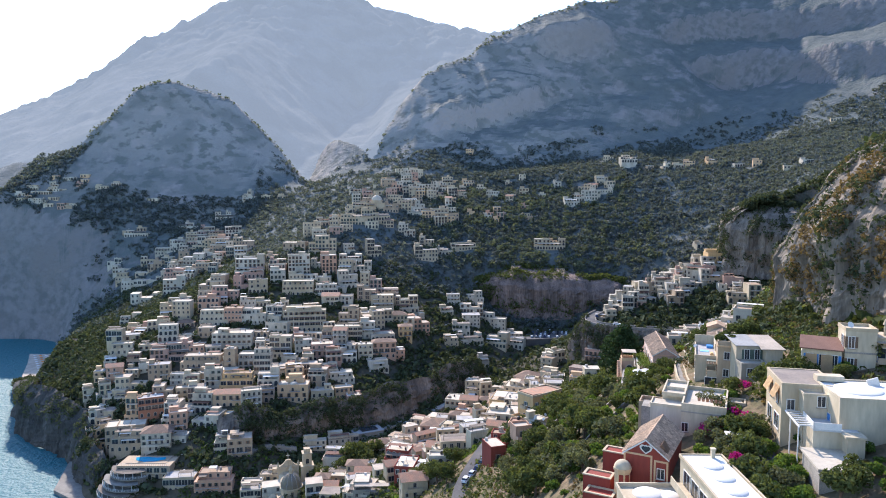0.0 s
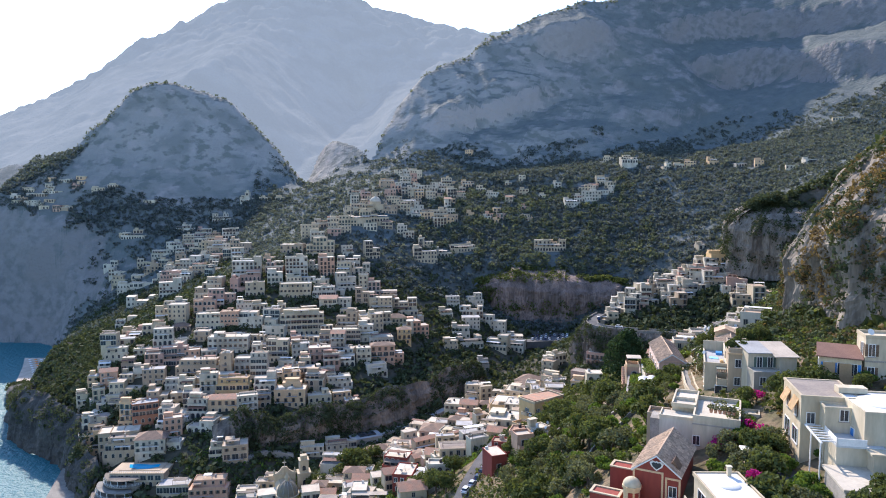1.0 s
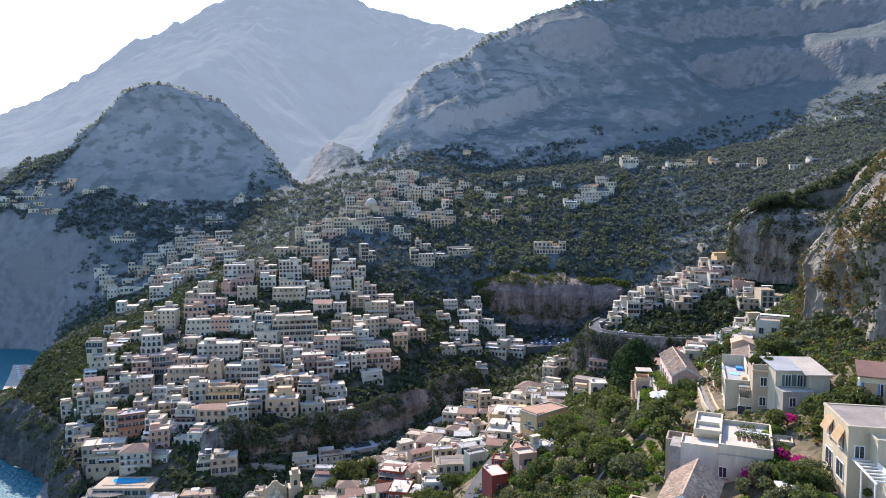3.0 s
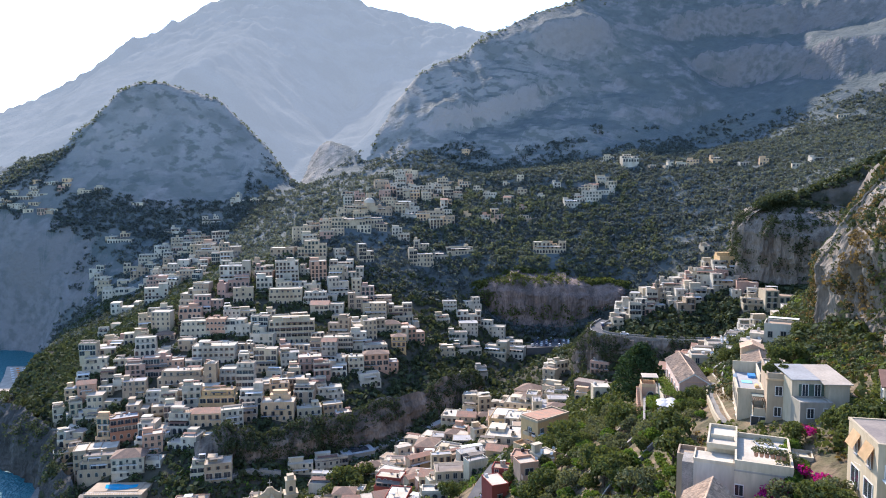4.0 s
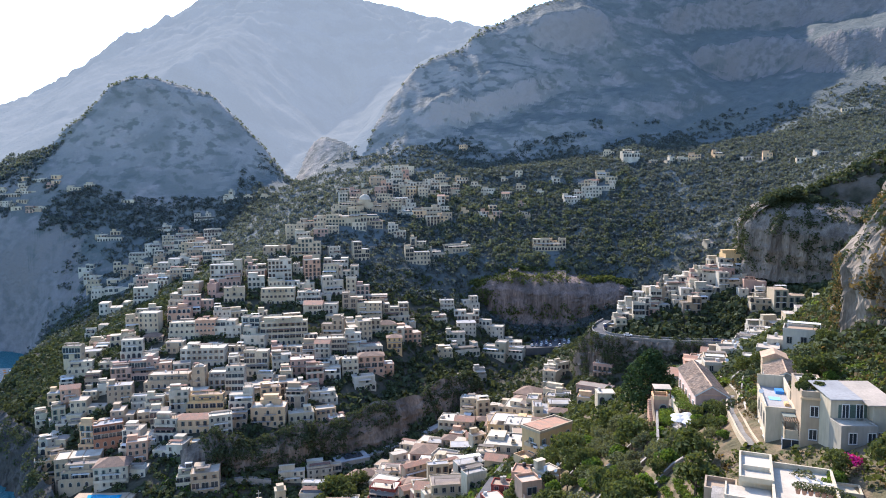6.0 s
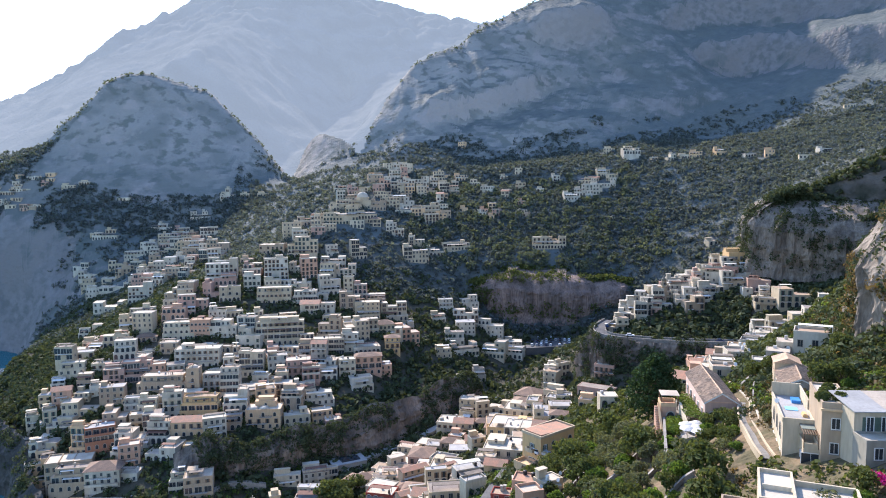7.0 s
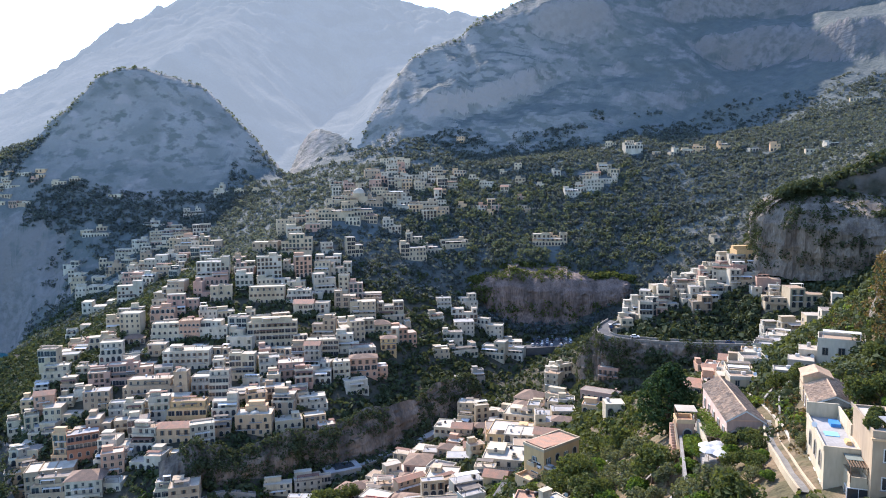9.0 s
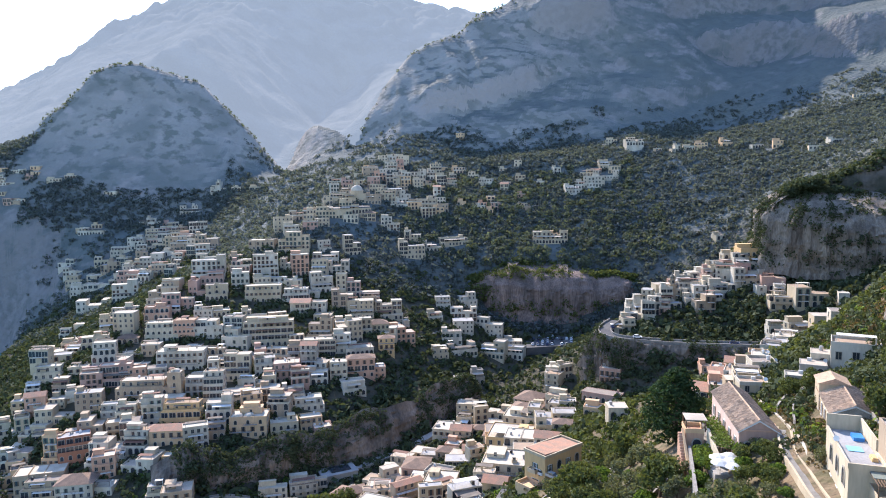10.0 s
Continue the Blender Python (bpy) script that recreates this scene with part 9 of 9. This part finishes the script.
strip("path", [(60.5, 162, 104.5), (64, 171, 104.3), (67, 181, 103.0), (70, 192, 101.5), (73, 204, 99.8)], 2.6, M_SETTS, "concrete lane with white walls beside the chapel", "path", 0.9, 4.0, PLASTER["white"], 0.6)
strip("road", [(x, y, float(ground_height(x, y)) + 0.9) for x, y in ((-199, 539), (-199, 520), (-200, 502), (-208, 497), (-220, 500), (-226, 496), (-219, 485), (-214, 474), (-206, 460), (-199, 449), (-188, 432), (-179, 420))], 4.4, M_SCREED, "pale road winding over the hill crest", "road", 0.5, 3.0)
strip("road", [(84, 424, 33.5), (80, 450, 33), (84, 480, 33.5), (92, 508, 36)], 7.0, M_ASPHALT, "asphalt road at the valley head", "road", 0.5, 4.0)

strip("path", [(53.1, 146.3, 106.1), (54.1, 151.3, 106.1), (56.3, 158.5, 105.5), (59.6, 168.8, 104.5), (64.6, 180.0, 103.8)], 2.4, M_SETTS, "stepped concrete lane between garden walls", "path", 0.5, 2.0, PLASTER["cream"], 0.15)


def plate(name, nodes, z, thick, mat, label, category):
    n = len(nodes)
    s = Shape().add([(x, y, z) for x, y in nodes] + [(x, y, z - thick) for x, y in nodes], [tuple(range(n)), tuple(reversed(range(n, 2 * n)))] + [(i, n + i, n + (i + 1) % n, (i + 1) % n) for i in range(n)])
    ob = new(name, s.data(name, mat))
    return tagged(ob, label, category, kind="structure")


plate("quay", [(-191, 323), (-178, 314), (-168, 314), (-180, 328), (-188, 348), (-203, 370), (-206, 369)], 1.7, 4.0, M_SETTS, "bare concrete quay in the sea", "quay")
plate("pavement", [(-53.1, 309.8), (-46.7, 317.7), (-51.3, 337.6), (-58.4, 331.7)], 15.9, 6.0, M_SCREED, "pale paved square beside the church", "square")
plate("pavement", [(62, 500), (92, 505), (104, 528), (92, 540), (66, 534)], 37.5, 5.0, M_ASPHALT, "asphalt car park in the valley head", "car park")
plate("beach", [(-368, 597), (-346, 597), (-330, 575), (-312, 540), (-300, 503), (-321, 506), (-336, 536), (-352, 568)], 2.6, 4.0, M_SCREED, "narrow pebble beach under the cliff", "beach")

# ---------------------------------------------------------------- hotel terraces and pool
hotel = thing("hotel_terrace", pose(-140, 315, 19.6, 0, 0, 0), "beige terrace with a turquoise pool", "terrace")
part("deck", Shape().slabbed([(-13, 0), (12, 0), (12, -10), (-13, -10)], -5.5, 7), PLASTER["beige"], hotel)
part("pool_rim", Shape().slabbed([(-10, 0.02), (9, 0.02), (9, 0.2), (-10, 0.2)], -2.6, 6.0), PLASTER["beige"], hotel)
pool = Shape()
ring_pts = [(-8.0, 4.2), (-3, 4.8), (2, 3.9), (6.5, 4.5), (7, 1.6), (3, -0.8), (-2, -1.2), (-6.5, 0.6)]
pool.add([(x, y, 0.28) for x, y in ring_pts], [tuple(reversed(range(len(ring_pts))))])
part("water", pool, M_POOL, hotel, "turquoise pool water")
pool_rail = Shape().box(-13, 12, -5.5, -5.42, 0.92, 1.0)
for k in range(26):
    pool_rail.box(-13 + k - 0.03 * (k == 25), -12.94 + k - 0.06 * (k == 25), -5.49, -5.43, 0, 0.92)
part("railing", pool_rail, M_TRIM, hotel)
for k in range(7):
    opening(hotel, "loggia", -11.2 + 3.4 * k, -5.5, -3.2, "front", "brown")
    opening(hotel, "arched", -11.2 + 3.4 * k, -5.5, -6.4, "front", "brown")
part("band", Shape().box(-13.4, 12.4, -6.3, -5.5, -3.6, -3.4), PLASTER["cream"], hotel)
for k in range(8):
    t = thing("sun_lounger", pose(-127 + 1.6 * k, 322.0, 19.8, 0, 0, 190), "white sun lounger by the pool", "sun lounger", "loungers by the pool")
    part("seat", Shape().box(-0.35, 0.35, -1.0, 0.4, 0.28, 0.38), M_CANVAS, t)
    part("backrest", Shape().box(-0.35, 0.35, 0, 0.8, 0, 0.08), M_CANVAS, t, at=pose(0, 0.4, 0.3, 35))
for k, (z, r0, r1, a0, a1, cloth) in enumerate(((15.4, 5.5, 11.5, 186, 318, "grey"), (11.2, 8.0, 15.0, 184, 296, "beige"), (7.2, 10.5, 17.5, 190, 282, "grey"))):
    ter = thing("restaurant_terrace", pose(-146, 315, z), "curved restaurant terrace with thin white railing and %s awning" % cloth, "terrace")
    deck_s, canopy = Shape(), Shape()
    angs = np.linspace(math.radians(a0), math.radians(a1), 21)
    n = len(angs)
    ring_of = lambda r, z: [(r * math.cos(t), r * math.sin(t), z) for t in angs]
    band = lambda a, b: [(a * n + i, b * n + i, b * n + i + 1, a * n + i + 1) for i in range(n - 1)]
    deck_s.add(ring_of(r0, 0) + ring_of(r1, 0) + ring_of(r1, -0.5) + ring_of(r0, -0.5), band(0, 1) + band(1, 2) + band(2, 3))
    part("deck", deck_s, M_SETTS, ter)
    part("retaining_wall", Shape().add(ring_of(r1 - 1.6, -0.5) + ring_of(r1 - 1.6, -8), band(0, 1)), M_STONE, ter, "rough stone wall under the terrace")
    part("glass_wall", Shape().add(ring_of(r0 + 1.2, 0) + ring_of(r0 + 1.2, 2.7), band(0, 1)), M_GLASS, ter, "dark glazed dining room front")
    canopy.add(ring_of(r0 + 1.0, 2.9) + ring_of(r1 - 0.7, 2.6) + ring_of(r1 - 0.7, 2.45) + ring_of(r0 + 1.0, 2.75), band(0, 1) + band(1, 2) + band(2, 3))
    part("canopy", canopy, M_REED if cloth == "grey" else M_SETTS, ter)
    rail = Shape()
    for zz in (0.45, 0.95):
        for p, q in zip(ring_of(r1 - 0.1, zz)[:-1], ring_of(r1 - 0.1, zz)[1:]):
            limb(rail, p, q, 0.05, 0.05, 4)
    for x, y, zz in ring_of(r1 - 0.1, 0):
        rail.box(x - 0.05, x + 0.05, y - 0.05, y + 0.05, 0, 1.0)
    part("railing", rail, M_TRIM, ter)
    for x, y, zz in ring_of(r1 - 0.8, 0)[::3]:
        part("post", Shape().box(x - 0.1, x + 0.1, y - 0.1, y + 0.1, 0, 2.5), M_TRIM, ter)
FOOTPRINTS += [(-140, 316, 14), (-150, 303, 16)]

# long low hall over the gorge lane
hall = thing("hall", pose(-40, 353, 15, 0, 0, 26), "grey-blue flat hall with skylights above the lane", "hall")
part("wall", Shape().box(-7, 9, 0, 9, -4, 4.6), PLASTER["grey"], hall)
part("roof", Shape().box(-7.3, 9.3, -0.3, 9.3, 4.6, 4.9), M_SCREED_GREY, hall)
part("skylight", Shape().slabbed([(-2.5, 4.9), (6.5, 4.9), (6.5, 5.3), (-2.5, 5.9)], 2.0, 7.0), M_GLASS, hall)
for k in range(5):
    opening(hall, "window", -5.4 + 2.9 * k, 0, 0.8, "front", "blue")

# sea tower and headland villa
tw = thing("watchtower", pose(-272, 447, 9), "squat round stone watchtower with white cap", "tower")
part("shaft", Shape().lathe(0, 0, [(5.0, -6), (4.2, 4.0), (4.6, 4.0), (4.6, 4.8)], 18), M_STONE, tw)
part("cap", Shape().lathe(0, 0, [(3.8, 4.8), (3.4, 6.6), (1.0, 7.0)], 14), PLASTER["white"], tw)
# stone pine on the headland
tree("pine", -244, 424, 0.75, 14.0, 0.6)
tree("pine", -236, 416, 0.7, 12.0, 0.55)

# ---------------------------------------------------------------- cars
def car_model(paint):
    ob = thing("car", Matrix(), "%s hatchback parked at the kerb" % paint[0], "car", "parked cars")
    low = Shape().slabbed([(-2.0, 0.3), (2.0, 0.3), (2.05, 0.7), (1.9, 0.9), (1.0, 0.98), (-1.85, 1.0), (-2.05, 0.75)], -0.83, 0.83)
    top = Shape().add([(-1.8, -0.76, 0.98), (1.0, -0.76, 0.98), (0.35, -0.62, 1.46), (-1.35, -0.62, 1.48), (-1.8, 0.76, 0.98), (1.0, 0.76, 0.98), (0.35, 0.62, 1.46), (-1.35, 0.62, 1.48)],
                      [(0, 1, 2, 3), (7, 6, 5, 4), (1, 5, 6, 2), (4, 0, 3, 7)])
    part("body", low, paint[1], ob)
    part("cabin_glass", top, M_GLASS, ob)
    part("roof", Shape().box(-1.36, 0.36, -0.62, 0.62, 1.46, 1.52), paint[1], ob)
    for sy in (-0.55, 0.55):
        part("headlight", Shape().box(2.0, 2.06, sy - 0.18, sy + 0.18, 0.66, 0.8), M_TRIM, ob)
        part("tail_light", Shape().box(-2.07, -2.02, sy - 0.16, sy + 0.16, 0.72, 0.9), PLASTER["red"], ob)
    for sx in (-1.25, 1.3):
        for sy in (-0.76, 0.76):
            w = part("wheel", Shape().lathe(0, 0, [(0.31, -0.1), (0.31, 0.1), (0.18, 0.11)], 12), M_IRON, ob, at=pose(sx, sy, 0.31, 90))
    return ob


PAINTS = [("white", material("white car paint", (0.75, 0.75, 0.74), 0.25, 0.03)), ("silver", material("silver car paint", (0.45, 0.46, 0.48), 0.3, 0.05, metal=0.4)),
          ("dark blue", material("dark blue car paint", (0.03, 0.05, 0.12), 0.25, 0.05)), ("black", material("black car paint", (0.02, 0.02, 0.022), 0.25, 0.05))]
MODELS = [car_model(p) for p in PAINTS]
cr = random.Random(3)
spots = []
for k in range(7):
    t = k / 6
    spots.append((6.8 + 7.8 * t + 1.5 * math.sin(t * 3), 194.5 + 20.0 * t, 62.9 + 2.3 * t, 68))
spots += [(33.5, 237.8, 69.6, 128), (30.6, 240.4, 69.4, 128), (96.0, 371.6, 74.1, -12), (88.2, 386.0, 75.8, 80), (134.5, 357.6, 74.0, -14)]
for r in range(4):
    for k in range(9):
        if cr.random() < 0.85:
            spots.append((67 + 3.2 * k + 1.4 * r, 507 + 7.2 * r, 37.5, 84 + cr.uniform(-4, 4)))
for i, (x, y, z, turn) in enumerate(spots):
    m = pose(x, y, z, 0, 0, turn)
    if i < len(MODELS):
        MODELS[i].matrix_basis = m
    else:
        copy_thing(MODELS[cr.choice((0, 0, 1, 2, 3))], m)

# ---------------------------------------------------------------- umbrellas, beach rows, wires
def parasol(x, y, z, cloth, r=1.6, group="parasols on the chapel terrace", words="open white parasol on a terrace"):
    ob = thing("parasol", pose(x, y, z), words, "parasol", group)
    part("pole", Shape().lathe(0, 0, [(0.04, 0), (0.04, 2.4)], 6), M_WOOD, ob)
    part("canopy", Shape().lathe(0, 0, [(r, 2.05), (r * 0.98, 2.12), (r * 0.5, 2.5), (0.05, 2.75)], 8), cloth, ob)


for x, y in ((50.6, 173.0), (52.6, 173.4), (51.2, 175.2), (53.3, 175.6), (52.2, 171.4)):
    parasol(x, y, 99.15, M_CANVAS)
part("terrace_floor", Shape().box(-8.1, -3.4, -5.5, 1.0, 1.6, 1.75), M_CONCRETE, chapel)
for x, y in [(-51.1, 307.6), (-49.4, 308.2), (-47.5, 308.2), (-50.1, 304.5), (-48.1, 305.1), (-46.4, 305.8)]:
    parasol(x, y, float(ground_height(x, y)), M_CANVAS, 1.7, "parasols by the church", "open white parasol in a garden cafe")
M_STRIPE = material("orange beach cloth", (0.65, 0.24, 0.06), 0.9, 0.1)
for r in range(3):
    for k in range(9):
        parasol(-318 - 4.6 * k + 5.0 * r, 528 + 6.8 * k, 2.6, M_STRIPE if r == 1 else M_CANVAS, 1.4, "beach parasols", "beach parasol in a row on the pebbles")
for k in range(6):
    part("vine", leaf_heap(((0, 0, 0, 1.1), (0.9, 1.2, 0.1, 1.0), (-0.7, 0.8, 0.1, 0.9)), 320, 0.25, 40 + k), LEAF["vine"], yard, at=pose(1.8, 3.2 + 2.4 * k, 101.7) @ Matrix.Diagonal((1.1, 1.1, 0.45, 1)))
for k in range(4):
    part("vine", leaf_heap(((0, 0, 0, 1.1), (0.9, 1.2, 0.1, 1.0), (-0.7, 0.8, 0.1, 0.9)), 320, 0.25, 50 + k), LEAF["vine"], yard, at=pose(-2.4 + 0.3 * k, 0.6 + 1.8 * k, 99.4))

lines = thing("power_lines", Matrix(), "thin pale overhead wires sagging between houses", "wires")
for k in range(6):
    a, b = Vector((64.0 + 0.4 * k, 130.6, 111.5 + 0.5 * k)), Vector((50.0 + 0.9 * k, 102.0, 116.6 - 0.2 * k))
    w = Shape()
    last = None
    for i in range(13):
        t = i / 12
        q = a.lerp(b, t) - Vector((0, 0, 1.6 * math.sin(math.pi * t)))
        if last is not None:
            limb(w, last, q, 0.018, 0.018, 4)
        last = q
    part("wire", w, M_TRIM, lines)

# ---------------------------------------------------------------- terrace walls on the garden slope
for k, (x0, y0, x1, y1) in enumerate(((22, 186, 48, 200), (22, 172, 47, 184), (23, 158, 46, 168), (24, 145, 44, 152), (26, 206, 48, 214), (28, 222, 52, 226))):
    w = Shape()
    n = 12
    for i in range(n):
        ax, ay = x0 + (x1 - x0) * i / n, y0 + (y1 - y0) * i / n + 0.8 * math.sin(i * 1.3)
        bx, by = x0 + (x1 - x0) * (i + 1) / n, y0 + (y1 - y0) * (i + 1) / n + 0.8 * math.sin((i + 1) * 1.3)
        za, zb = float(ground_height(ax, ay)), float(ground_height(bx, by))
        w.add([(ax, ay, za - 1), (bx, by, zb - 1), (bx, by, zb + 1.0), (ax, ay, za + 1.0), (ax, ay + 0.5, za - 1), (bx, by + 0.5, zb - 1), (bx, by + 0.5, zb + 1.0), (ax, ay + 0.5, za + 1.0)],
              [(0, 1, 2, 3), (3, 2, 6, 7), (7, 6, 5, 4)])
    tagged(new("garden_wall", w.data("garden_wall", M_STONE)), "dry stone terrace wall in the garden", "wall", kind="structure")


# rows of vines on a small plot in the garden
for r in range(5):
    for k in range(5):
        vx, vy = 34.0 + 1.9 * k + 0.3 * r, 138.0 + 2.3 * r - 0.5 * k
        tree("vine", vx, vy, 0.8)


# ---------------------------------------------------------------- terrace walls along the slopes
def contour_wall(x, y, reach, tall=1.3):
    """A dry stone wall that keeps its height along the slope."""
    pts = []
    for way in (-1, 1):
        px, py, run = x, y, []
        for _ in range(int(reach / 2)):
            gx = float(ground_height(px + 2, py) - ground_height(px - 2, py))
            gy = float(ground_height(px, py + 2) - ground_height(px, py - 2))
            n = math.hypot(gx, gy) + 1e-6
            px, py = px + way * 1.6 * -gy / n, py + way * 1.6 * gx / n
            run.append((px, py))
        pts = pts + run if way > 0 else run[::-1] + [(x, y)]
    w = Shape()
    n = len(pts)
    z = [float(ground_height(*p)) for p in pts]
    z = [sum(z[max(0, i - 2):i + 3]) / len(z[max(0, i - 2):i + 3]) for i in range(n)]
    vs = [(p[0], p[1], h - 2) for p, h in zip(pts, z)] + [(p[0], p[1], h + tall) for p, h in zip(pts, z)] + [(p[0], p[1] + 0.6, h + tall) for p, h in zip(pts, z)] + [(p[0], p[1] + 0.6, h - 2) for p, h in zip(pts, z)]
    fs = []
    for i in range(n - 1):
        fs += [(i, i + 1, n + i + 1, n + i), (n + i, n + i + 1, 2 * n + i + 1, 2 * n + i), (2 * n + i, 2 * n + i + 1, 3 * n + i + 1, 3 * n + i)]
    fs += [(0, n, 2 * n, 3 * n), (n - 1, 4 * n - 1, 3 * n - 1, 2 * n - 1)]
    w.add(vs, fs)
    tagged(new("terrace_wall", w.data("terrace_wall", M_STONE)), "dry stone terrace wall along the slope", "wall", kind="structure")


for x, y, reach in ((70, 352, 22), (66, 338, 20), (72, 366, 18), (80, 336, 18), (60, 400, 16), (96, 300, 20), (88, 288, 18), (104, 318, 20), (78, 312, 18),
                    (10, 500, 26), (20, 515, 24), (-4, 486, 22), (30, 532, 22), (60, 640, 36), (84, 660, 40), (40, 660, 34), (110, 640, 36), (70, 690, 40),
                    (-40, 590, 26), (-30, 560, 22), (-10, 540, 24), (160, 660, 40), (190, 640, 40), (-250, 520, 26), (-262, 500, 22), (84, 204, 14), (88, 216, 14), (82, 192, 12), (68, 158, 14), (72, 190, 16), (76, 199, 14)):
    contour_wall(x, y, reach)
